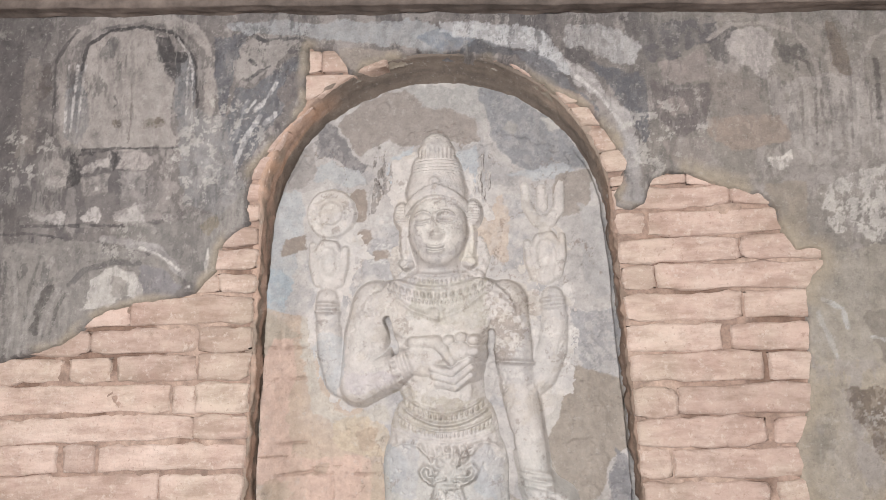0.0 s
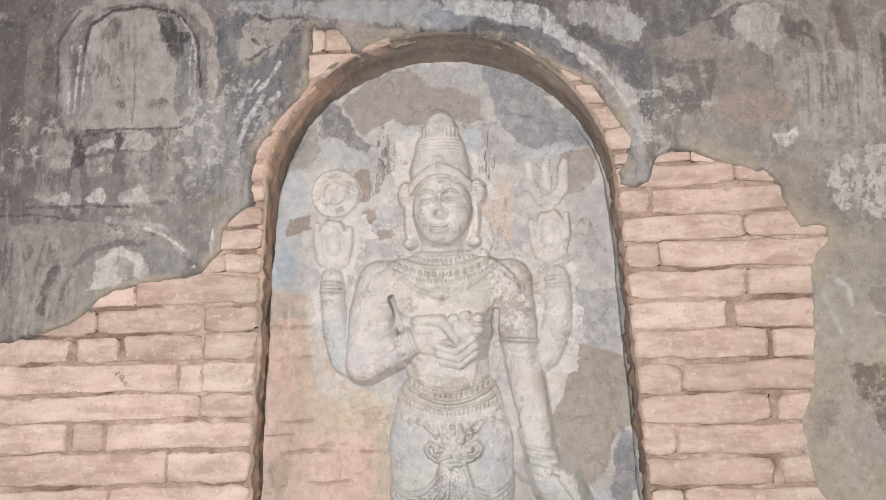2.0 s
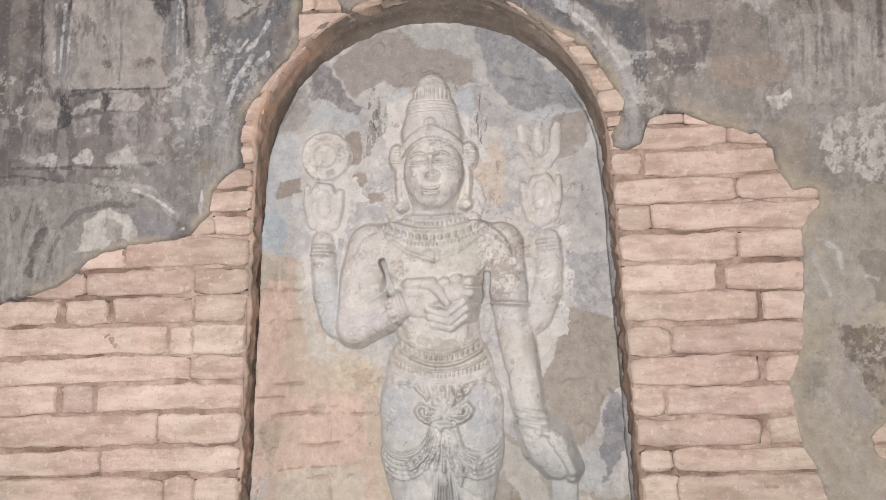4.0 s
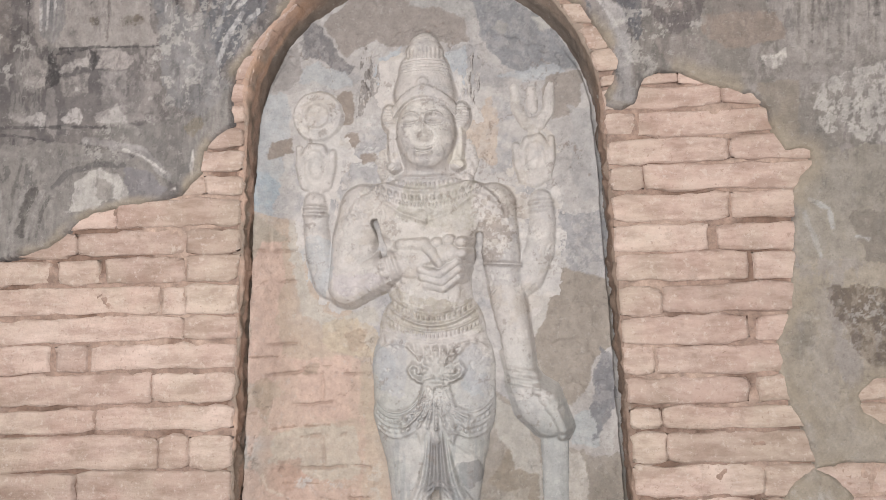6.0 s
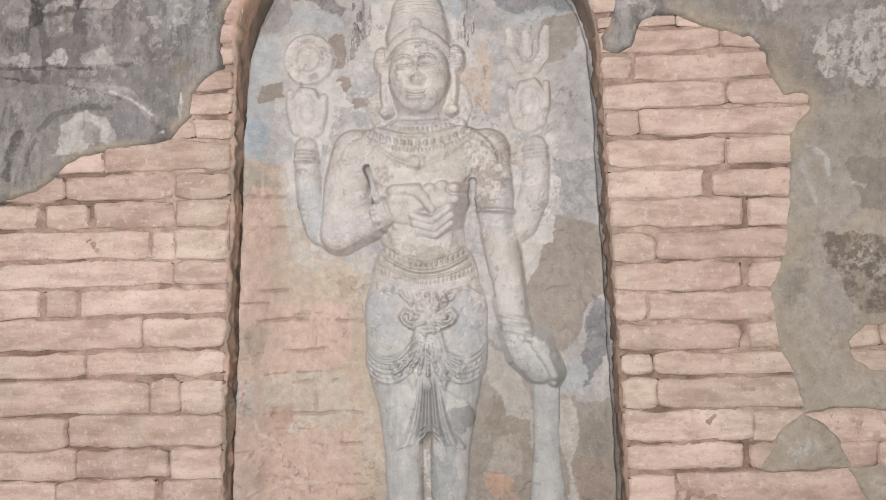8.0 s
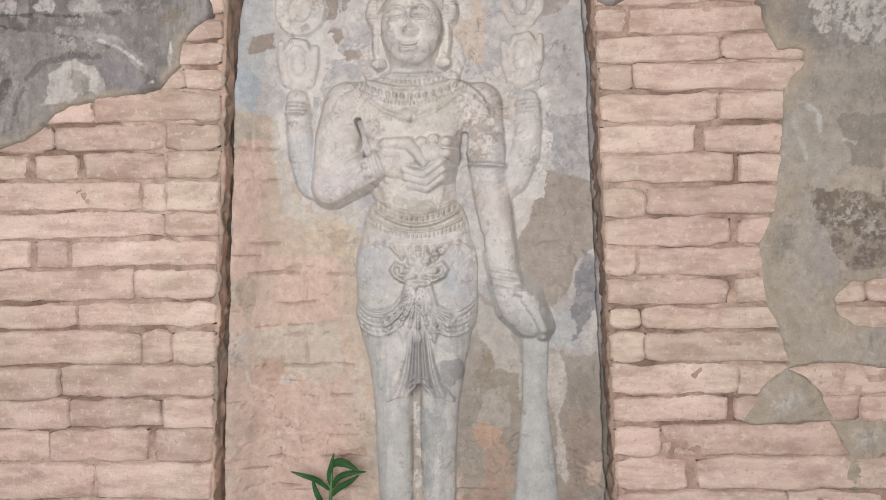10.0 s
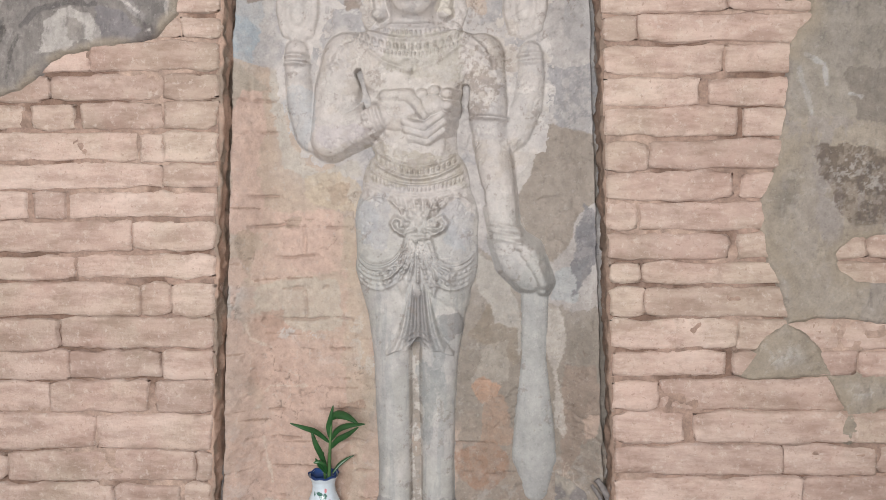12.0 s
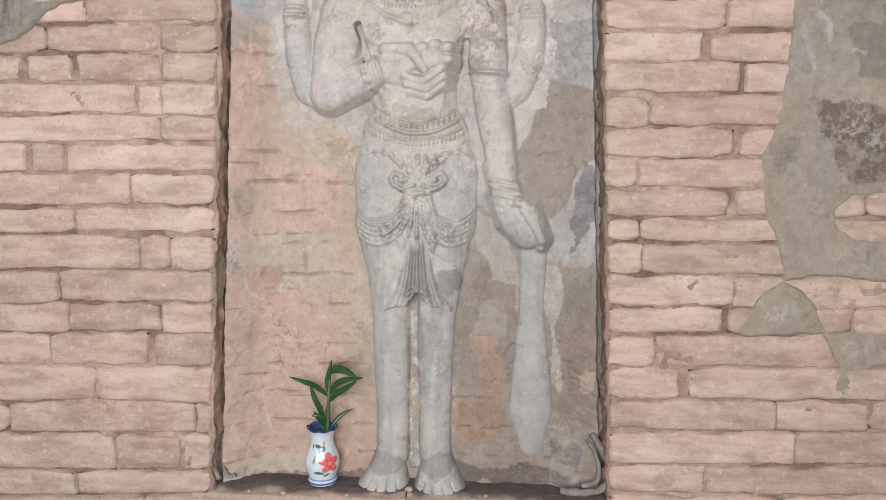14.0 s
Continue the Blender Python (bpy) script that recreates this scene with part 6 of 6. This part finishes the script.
patch(skin, sx, sz, (0.30, 0.285, 0.28), 0.5, [(-0.115, 1.876), (-0.033, 1.893), (0.039, 1.864), (0.037, 1.798), (-0.001, 1.75), (-0.076, 1.751), (-0.109, 1.789)], 0.35, 0.008)
patch(skin, sx, sz, (0.54, 0.515, 0.485), 0.6, [(-0.1, 1.837), (-0.049, 1.847), (0.02, 1.81), (0.007, 1.788), (-0.012, 1.77), (-0.066, 1.782)], 0.45, 0.009)
patch(skin, sx, sz, (0.50, 0.48, 0.455), 0.6, [(-0.094, 1.904), (-0.024, 1.912), (-0.009, 1.869), (-0.08, 1.856)], 0.3, 0.006)
patch(skin, sx, sz, (0.52, 0.49, 0.44), 0.8, [(0.044, 1.852), (0.062, 1.848), (0.057, 1.777), (0.062, 1.735), (0.008, 1.748), (0.029, 1.786)], 0.2, 0.004)
patch(skin, sx, sz, (0.40, 0.37, 0.385), 0.6, [(-0.192, 1.452), (-0.317, 1.455), (-0.325, 1.395), (-0.255, 1.378), (-0.146, 1.436)], 0.2, 0.006)
patch(skin, sx, sz, (0.37, 0.375, 0.39), 0.65, [(-0.2, 1.238), (-0.121, 1.268), (-0.106, 1.208), (-0.121, 1.118), (-0.183, 1.125)], 0.2, 0.006)
patch(skin, sx, sz, (0.37, 0.37, 0.385), 0.65, [(0.015, 1.225), (0.075, 1.255), (0.113, 1.211), (0.099, 1.128), (0.061, 1.117), (0.031, 1.165)], 0.2, 0.006)
patch(skin, sx, sz, (0.255, 0.265, 0.265), 0.7, [(0.009, 0.95), (0.055, 0.935), (0.048, 0.841), (0.018, 0.745), (-0.006, 0.84)], 0.3, 0.008)
patch(skin, sx, sz, (0.245, 0.262, 0.265), 0.65, [(-0.029, 0.808), (0.033, 0.762), (0.018, 0.665), (-0.004, 0.551), (-0.032, 0.583)], 0.35, 0.008)
patch(skin, sx, sz, (0.34, 0.325, 0.28), 0.6, [(-0.11, 1.681), (0.076, 1.689), (0.087, 1.566), (-0.02, 1.554), (-0.143, 1.604)], 0.5, 0.01)
patch(skin, sx, sz, (0.345, 0.32, 0.27), 0.6, [(-0.178, 1.391), (0.096, 1.37), (0.093, 1.282), (-0.195, 1.302)], 0.55, 0.01)
# side plumes: shade and dirt of their recesses put in as dark grey
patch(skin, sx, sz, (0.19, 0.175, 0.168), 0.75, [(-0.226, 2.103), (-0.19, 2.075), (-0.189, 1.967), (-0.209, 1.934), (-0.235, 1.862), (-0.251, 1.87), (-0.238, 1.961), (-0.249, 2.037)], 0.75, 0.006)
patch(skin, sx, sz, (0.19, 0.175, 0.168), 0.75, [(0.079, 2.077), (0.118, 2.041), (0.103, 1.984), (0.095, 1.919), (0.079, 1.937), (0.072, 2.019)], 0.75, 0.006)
grimy = step(0.85, 0.35, np.abs((sx + 0.033) / wide) + 0.25 * fbm(sx * 3, sz * 0.6, 12, 4, 75)) * step(1.03, 0.98, sz) * step(0.845, 0.87, sz)
skin = blend(skin, (0.175, 0.172, 0.175), 0.7 * grimy)
chips = step(0.2, 0.27, fbm(sx, sz, 26, 6, 66, 0.7)) * step(0.95, 1.2, sz)
skin = blend(skin, (0.54, 0.52, 0.495), 0.35 * chips)
skin = blend(skin, (0.22, 0.19, 0.17), 0.45 * step(0.35, 0.41, fbm(sx, sz, 30, 6, 78, 0.72)))
seen_part = H > 0.001
statue_y = (BACK_Y + 0.004) - 0.78 * H
grow = seen_part[:-1, :-1] | seen_part[1:, 1:] | seen_part[:-1, 1:] | seen_part[1:, :-1]
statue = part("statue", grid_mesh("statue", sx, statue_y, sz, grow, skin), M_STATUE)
tagged(statue, "weathered grey stucco statue with four arms, in the arched niche", "statue")

# ---- broken stucco mouldings at the niche's foot ----


def swept(name, pts, radii, material, parent=None, label="", sides=10, rough=0.15):
    """A rounded bar along a way, a little uneven."""
    bm = bmesh.new()
    rings = []
    for k, (p, r) in enumerate(zip(pts, radii)):
        p = Vector(p)
        d = (Vector(pts[min(k + 1, len(pts) - 1)]) - Vector(pts[max(k - 1, 0)])).normalized()
        a = d.cross(Vector((0, 1, 0)))
        a = a.normalized() if a.length > 0.05 else Vector((1, 0, 0))
        b = d.cross(a).normalized()
        ring = []
        for j in range(sides):
            t = 2 * math.pi * j / sides
            q = r * (1 + rough * noise.noise((p * 25 + Vector((j * 0.7, k * 0.2, 0)))))
            ring.append(bm.verts.new(p + a * (q * math.cos(t)) + b * (q * math.sin(t))))
        rings.append(ring)
    for r0, r1 in zip(rings, rings[1:]):
        for j in range(sides):
            bm.faces.new((r0[j], r0[(j + 1) % sides], r1[(j + 1) % sides], r1[j]))
    bm.faces.new(rings[0][::-1]), bm.faces.new(rings[-1])
    bmesh.ops.recalc_face_normals(bm, faces=bm.faces)
    for f in bm.faces:
        f.smooth = True
    return part(name, bm, material, parent, label)


def bent(points, steps=8):
    """A smooth way through a few points."""
    out = []
    p = [Vector(v) for v in points]
    for i in range(len(p) - 1):
        a, b, c, d = p[max(i - 1, 0)], p[i], p[i + 1], p[min(i + 2, len(p) - 1)]
        for k in range(steps):
            t = k / steps
            out.append(0.5 * (2 * b + (c - a) * t + (2 * a - 5 * b + 4 * c - d) * t * t + (3 * b - 3 * c + d - a) * t ** 3))
    return out + [p[-1]]


def moulding(label, ways):
    root = new("stucco_moulding")
    root.location = ways[0][0][0]
    tagged(root, label, "moulding", "mouldings at the niche's foot")
    for pts, r0, r1 in ways:
        way = [v - root.location for v in bent(pts)]
        n = len(way) - 1
        swept("bead", way, [r0 + (r1 - r0) * k / n for k in range(n + 1)], M_GREY, root, rough=0.5)
    return root


moulding("broken grey stucco moulding curling out at the jamb's foot", [
    (((-0.600, 0.035, 0.56), (-0.606, 0.035, 0.44), (-0.608, 0.035, 0.365), (-0.594, 0.03, 0.330)), 0.002, 0.009),
    (((-0.588, 0.06, 0.50), (-0.594, 0.06, 0.42), (-0.590, 0.055, 0.362), (-0.572, 0.045, 0.332), (-0.552, 0.05, 0.336)), 0.002, 0.006),
])
moulding("grey stucco scroll wrapped round the niche's lower corner", [
    (((0.452, 0.055, 0.492), (0.474, 0.045, 0.460), (0.492, 0.035, 0.425), (0.499, 0.03, 0.385), (0.482, 0.025, 0.352), (0.44, 0.03, 0.334), (0.37, 0.045, 0.330)), 0.008, 0.010),
    (((0.440, 0.07, 0.47), (0.462, 0.055, 0.44), (0.474, 0.045, 0.40), (0.468, 0.04, 0.365), (0.43, 0.045, 0.345)), 0.005, 0.008),
])
# rough grey lump beside the club
lx, lz = np.meshgrid(np.linspace(0.345, 0.480, 46), np.linspace(0.31, 0.488, 50))
lump_in = np.minimum(np.minimum(lx - 0.345, 0.480 - lx), 0.478 + 0.008 * np.sin(lx * 60) - lz)
ly = BACK_Y - 0.034 * step(-0.01, 0.06, lump_in) + 0.010 * fbm(lx, lz, 35, 4, 71)
lt = blend(np.zeros((*lx.shape, 3)) + np.array((0.20, 0.185, 0.18)), (0.31, 0.285, 0.25), step(-0.1, 0.3, fbm(lx, lz, 25, 4, 72)))
lump = part("stucco_block", grid_mesh("stucco_block", lx, ly, lz, np.ones((49, 45), bool), lt), M_NICHE)
tagged(lump, "worn grey stucco block beside the statue's club", "moulding")

# ---- porcelain vase with a leafy cutting ----
VX, VY, VZ = -0.306, 0.080, FLOOR_Z + 0.012
VASE = [(0.0, 0.0365), (0.006, 0.0385), (0.014, 0.0375), (0.022, 0.036), (0.040, 0.0405), (0.062, 0.0445), (0.085, 0.0435), (0.105, 0.037), (0.125, 0.0305), (0.145, 0.0285), (0.162, 0.031), (0.176, 0.037), (0.183, 0.0395)]
vt, va = np.meshgrid(np.linspace(0, 0.183, 90), np.linspace(0, 2 * math.pi, 97), indexing="ij")
vr = 1.07 * np.interp(vt, [a for a, _ in VASE], [b for _, b in VASE])
vr = vr * (1 + 0.010 * np.cos(va * 10) * step(0.02, 0.05, vt) * step(0.14, 0.11, vt) + 0.014 * np.cos(va * 8) * step(0.160, 0.183, vt))
vz_ = vt + 0.002 * np.cos(va * 8) * step(0.16, 0.183, vt)
glaze = np.zeros((*vt.shape, 3)) + np.array((0.52, 0.60, 0.66))
COBALT, CRIMSON, LEAFGREEN = (0.03, 0.075, 0.32), (0.58, 0.045, 0.055), (0.015, 0.10, 0.07)
front = (va - 1.5 * math.pi) * 0.042 - 0.004
for lo, hi in ((0.004, 0.010), (0.017, 0.0205)):
    glaze = blend(glaze, COBALT, step(lo - 0.001, lo + 0.001, vt) * step(hi + 0.001, hi - 0.001, vt))
glaze = blend(glaze, (0.03, 0.06, 0.18), step(0.176, 0.179, vt))


def petal(cx, cz, rx, rz, turn):
    c, s_ = math.cos(radians(turn)), math.sin(radians(turn))
    u = np.hypot(((front - cx) * c + (vt - cz) * s_) / rx, (-(front - cx) * s_ + (vt - cz) * c) / rz)
    return step(1.1, 0.9, u)


for k in range(5):
    t = radians(72 * k + 20)
    glaze = blend(glaze, CRIMSON, 0.85 * petal(0.024 + 0.013 * math.cos(t), 0.078 + 0.018 * math.sin(t), 0.016, 0.0105, 72 * k + 20))
glaze = blend(glaze, (0.70, 0.20, 0.19), 0.8 * petal(0.024, 0.078, 0.006, 0.008, 0))
glaze = blend(glaze, CRIMSON, 0.7 * petal(0.012, 0.140, 0.005, 0.007, 0))
for cx, cz, rx, rz, turn in ((-0.010, 0.130, 0.012, 0.006, -10), (-0.004, 0.118, 0.005, 0.010, 20), (-0.030, 0.128, 0.004, 0.007, 10), (0.010, 0.120, 0.009, 0.004, 40), (-0.004, 0.047, 0.014, 0.005, -5), (0.016, 0.040, 0.010, 0.004, 20), (-0.016, 0.090, 0.002, 0.014, -12), (0.008, 0.126, 0.004, 0.007, -30)):
    glaze = blend(glaze, LEAFGREEN, 0.9 * petal(cx, cz, rx, rz, turn))
vase = new("vase")
vase.location, vase.scale = (VX, VY, VZ), (1.03, 1.03, 0.89)
tagged(vase, "small white porcelain vase with red flowers, on the ledge", "vase")
all_v = np.ones((89, 96), bool)
part("body", grid_mesh("body", vr * np.cos(va), vr * np.sin(va), vz_, all_v, glaze, True), M_GLAZE, vase)
inner = np.minimum(vr - 0.0025, 0.035)
top_rows = slice(60, 90)
liner = part("lip", grid_mesh("lip", inner[top_rows] * np.cos(va[top_rows]), inner[top_rows] * np.sin(va[top_rows]), vz_[top_rows] - 0.0005, np.ones((29, 96), bool), np.zeros((30, 97, 3)) + np.array((0.04, 0.08, 0.22))), M_GLAZE, vase, "wavy dark blue rim")
base = bmesh.new()
bmesh.ops.create_cone(base, cap_ends=True, segments=48, radius1=0.036, radius2=0.036, depth=0.006, matrix=Matrix.Translation((0, 0, 0.003)))
foot_mat = plain_mat("unglazed_foot", (0.5, 0.48, 0.45), vary=0.1)
part("foot_ring", base, foot_mat, vase, "unglazed foot ring")

plant = new("plant_cutting")
plant.location, plant.scale = (VX + 0.014, VY, VZ + 0.092), (1.05, 1, 0.87)
tagged(plant, "green leafy plant cutting standing in the porcelain vase", "plant")


def leaf(way, width, droop=0.25, twist=0.0):
    """A pointed blade with a folded midrib along a way."""
    bm = bmesh.new()
    pts = bent(way, 7)
    n = len(pts) - 1
    rows = []
    for k, p in enumerate(pts):
        t = k / n
        w = width * (math.sin(math.pi * min(t * 0.93 + 0.05, 1)) ** 0.8) * (1 - 0.25 * t)
        d = (pts[min(k + 1, n)] - pts[max(k - 1, 0)]).normalized()
        a = Matrix.Rotation(twist, 3, d) @ d.cross(Vector((0, 1, 0))).normalized()
        up = a.cross(d).normalized()
        rows.append([bm.verts.new(p + a * (w * s_) + up * (droop * w * abs(s_) + off)) for off in (0.0006, -0.0006) for s_ in (-1, -0.5, 0, 0.5, 1)])
    for r0, r1 in zip(rows, rows[1:]):
        for j in range(4):
            bm.faces.new((r0[j], r0[j + 1], r1[j + 1], r1[j]))
            bm.faces.new((r0[5 + j + 1], r0[5 + j], r1[5 + j], r1[5 + j + 1]))
        bm.faces.new((r0[5], r0[0], r1[0], r1[5])), bm.faces.new((r0[4], r0[9], r1[9], r1[4]))
    bmesh.ops.recalc_face_normals(bm, faces=bm.faces)
    for f in bm.faces:
        f.smooth = True
    return part("leaf", bm, M_LEAF, plant)


swept("stem", bent([(0.0, 0, -0.02), (0.002, 0, 0.10), (0.006, -0.004, 0.17), (0.010, -0.004, 0.25)]), [0.0062 - 0.00012 * k for k in range(25)], M_STEM, plant, sides=8, rough=0.05)
swept("stem", bent([(-0.006, 0.004, -0.02), (-0.012, 0.006, 0.09), (-0.016, 0.004, 0.15)]), [0.0048 - 0.0001 * k for k in range(17)], M_STEM, plant, sides=8, rough=0.05)
leaf([(0.004, -0.002, 0.185), (-0.025, -0.02, 0.225), (-0.055, -0.035, 0.245), (-0.090, -0.045, 0.262)], 0.0095, 0.3, 0.7)
leaf([(-0.006, 0.0, 0.10), (-0.016, -0.012, 0.145), (-0.030, -0.02, 0.19), (-0.040, -0.02, 0.235)], 0.0090, 0.3, 0.4)
leaf([(0.006, -0.004, 0.20), (0.004, -0.008, 0.235), (0.010, -0.012, 0.268), (0.018, -0.012, 0.312)], 0.0085, 0.3, 0.2)
leaf([(0.008, -0.004, 0.262), (0.026, -0.020, 0.284), (0.055, -0.035, 0.286), (0.090, -0.050, 0.270)], 0.0150, 0.3, -0.5)
leaf([(0.006, -0.004, 0.19), (0.030, -0.02, 0.235), (0.065, -0.03, 0.255), (0.108, -0.04, 0.264)], 0.0110, 0.3, -0.6)
leaf([(0.006, -0.002, 0.165), (0.028, -0.022, 0.200), (0.060, -0.04, 0.228), (0.092, -0.05, 0.258)], 0.0105, 0.3, -0.4)
leaf([(-0.008, 0.002, 0.08), (-0.018, -0.010, 0.105), (-0.026, -0.016, 0.125), (-0.030, -0.02, 0.140)], 0.0060, 0.3, 0.2)
leaf([(0.010, 0.004, 0.08), (0.026, 0.012, 0.105), (0.045, 0.018, 0.122), (0.066, 0.02, 0.135)], 0.0060, 0.3, -0.3)
leaf([(-0.004, -0.004, 0.085), (-0.008, -0.02, 0.115), (-0.020, -0.028, 0.130), (-0.034, -0.03, 0.128)], 0.0085, 0.3, 0.3)

# ---- crumbs of plaster on the ledge ----
for k, (x, y, size) in enumerate(((-0.052, 0.055, 0.013), (-0.046, 0.030, 0.010), (-0.22, 0.012, 0.007), (-0.40, 0.010, 0.008), (0.13, 0.012, 0.009), (0.21, 0.020, 0.007), (0.30, 0.010, 0.010), (0.38, 0.014, 0.007), (-0.50, 0.014, 0.006), (0.165, 0.045, 0.006))):
    bm = bmesh.new()
    bmesh.ops.create_icosphere(bm, subdivisions=2, radius=size)
    for v in bm.verts:
        v.co *= 1 + 0.35 * noise.noise(v.co * 90 + Vector((k * 3.1, 0, 0)))
        v.co.z *= 0.75
    crumb = part("plaster_crumb", bm, M_CRUMB)
    crumb.location = (x, y, FLOOR_Z + 0.5 * size)
    tagged(crumb, "crumb of pale broken plaster on the dusty ledge", "rubble", "crumbs on the ledge")

# ---- the bricks of the wall, each its own piece ----
LEFT_COURSES = [(2.44, ()), (2.365, (-0.36,)), (2.287, ()), (2.205, (-0.50,)), (2.127, ()), (2.057, ()), (1.983, (-0.62,)), (1.925, ()), (1.863, ()), (1.794, (-0.75,)), (1.731, (-0.648,)), (1.666, (-0.90,)), (1.584, (-1.011, -0.699)),
                (1.509, (-1.081, -0.941, -0.702)), (1.431, (-0.774, -0.705)), (1.346, (-0.712,)), (1.273, (-1.081, -0.978)), (1.194, (-0.801,)), (1.102, (-0.964,)), (1.029, (-0.785, -0.698)), (0.928, (-1.02,)),
                (0.838, (-0.996, -0.73)), (0.754, (-1.053, -0.762)), (0.662, (-0.927,)), (0.556, (-1.188, -0.644)), (0.465, (-0.881, -0.688)), (0.356, (-1.0,)), (0.28, (-0.8,)), (0.19, (-1.1,)), (0.10, (-0.9,)), (0.02, ())]
RIGHT_COURSES = [(2.38, ()), (2.30, ()), (2.22, (0.5,)), (2.15, ()), (2.085, (0.46,)), (2.02, ()), (1.951, (0.62,)), (1.913, (0.731,)), (1.853, (0.512,)), (1.782, (0.742,)), (1.711, (0.524,)), (1.638, (0.738,)), (1.56, (0.69,)),
                 (1.481, (0.782,)), (1.405, (0.559,)), (1.321, (0.778,)), (1.247, (0.538,)), (1.166, (0.776, 1.10)), (1.094, (0.548,)), (1.029, (0.557, 1.12)), (0.946, (0.792, 1.05)), (0.86, (0.776, 1.09)), (0.788, (0.601, 1.16)),
                 (0.702, (0.677,)), (0.614, (0.919, 1.152)), (0.526, (0.975,)), (0.432, (0.749,)), (0.353, (0.95,)), (0.27, (0.7,)), (0.19, (1.0,)), (0.10, (0.8,)), (0.02, ())]


def brick(xa, xb, z_low, z_high, tilt, mid, seed):
    """One worn brick: a bulging face with rounded, chipped edges. xa, xb: numbers, or the side of the niche that cuts it."""
    rng = random.Random(seed)
    proud = rng.uniform(-0.004, 0.004)
    rows_ = [0, 0.08, 0.3, 0.5, 0.7, 0.92, 1]
    lean, turn = rng.uniform(-0.003, 0.003), rng.uniform(-0.002, 0.002)
    a_mid = xa if not isinstance(xa, str) else float(jamb_x(np.array((z_low + z_high) / 2), 1)) + 0.004
    b_mid = xb if not isinstance(xb, str) else float(jamb_x(np.array((z_low + z_high) / 2), -1)) - 0.004
    n = max(4, min(18, int((b_mid - a_mid) / 0.024)))
    edge_ = min(0.2, 0.009 / max(b_mid - a_mid, 0.02))
    cols_ = [0] + [edge_ + (1 - 2 * edge_) * k / n for k in range(n + 1)] + [1]
    verts, faces = [], []
    for i, v in enumerate(rows_):
        z = z_low + (z_high - z_low) * v
        left = a_mid if not isinstance(xa, str) else float(jamb_x(np.array(z), 1)) + 0.004
        right = b_mid if not isinstance(xb, str) else float(jamb_x(np.array(z), -1)) - 0.004
        for j, u in enumerate(cols_):
            rim = i in (0, len(rows_) - 1) or j in (0, len(cols_) - 1)
            x = left + (right - left) * u
            p = Vector((x * 17, z * 17, seed * 0.37))
            x += 0.0075 * noise.noise(p * 1.9 + Vector((9, 0, 0))) * (1 if rim else 0.3)
            zz = z + tilt * (x - mid) + (0.0085 * noise.noise(p * 1.1) + 0.005 * noise.noise(p * 3.1) if rim else 0) + 0.005 * noise.noise(p * 0.5)
            pull = 0.008 * math.exp(-min(u, 1 - u) * (right - left) / 0.012)
            zz += pull if i == 0 else -pull if i == len(rows_) - 1 else 0
            y = proud + lean * (u - 0.5) + turn * (v - 0.5) + 0.003 * noise.noise(p * 0.8) + 0.002 * noise.noise(p * 3) + (0.002 + 0.006 * abs(noise.noise(p * 2)) if rim else 0)
            verts.append((x, y, zz))
    w = len(cols_)
    for i in range(len(rows_) - 1):
        for j in range(w - 1):
            faces.append((i * w + j, i * w + j + 1, (i + 1) * w + j + 1, (i + 1) * w + j))
    ring = [j for j in range(w)] + [i * w + w - 1 for i in range(1, len(rows_))] + [(len(rows_) - 1) * w + j for j in range(w - 2, -1, -1)] + [i * w for i in range(len(rows_) - 2, 0, -1)]
    start = len(verts)
    verts += [(verts[k][0], 0.06, verts[k][2]) for k in ring]
    for k in range(len(ring)):
        q = (k + 1) % len(ring)
        faces.append((ring[k], start + k, start + q, ring[q]))
    me = bpy.data.meshes.new("brick")
    me.from_pydata(verts, [], faces)
    me.polygons.foreach_set("use_smooth", np.ones(len(faces), bool))
    return part("brick", me, M_BRICK, wall)


OPEN_JOINTS = (0.69, 0.782, 0.778, 0.776, -0.941, -1.081, 0.677, -0.762)
count = 0
for courses, outer, side in ((LEFT_COURSES, -1.60, -1), (RIGHT_COURSES, 1.48, 1)):
    for (z_high, heads), (z_low, _) in zip(courses, courses[1:]):
        mid_z = (z_high + z_low) / 2
        tilt = 0.036 * np.clip((1.5 - mid_z) / 1.15, -0.15, 1)
        rng = random.Random(count)
        cut = "jamb" if z_high > FLOOR_Z + 0.02 else None
        ends = [outer] + sorted(heads) + [cut or NICHE_X] if side < 0 else [cut or NICHE_X] + sorted(heads) + [outer]
        for a, b in zip(ends, ends[1:]):
            count += 1
            a_ = a if isinstance(a, str) else a + (0.010 if a in OPEN_JOINTS else rng.uniform(-0.001, 0.004))
            b_ = b if isinstance(b, str) else b - (0.010 if b in OPEN_JOINTS else rng.uniform(-0.001, 0.004))
            if z_high > SPRING + 0.47 and "jamb" in (a, b):
                a_, b_ = (a_, NICHE_X - 0.12) if side < 0 else (NICHE_X + 0.12, b_)
            brick(a_, b_, z_low + rng.uniform(0.0005, 0.006), z_high - rng.uniform(0.0005, 0.006), tilt, -0.9 if side < 0 else 0.6, count)
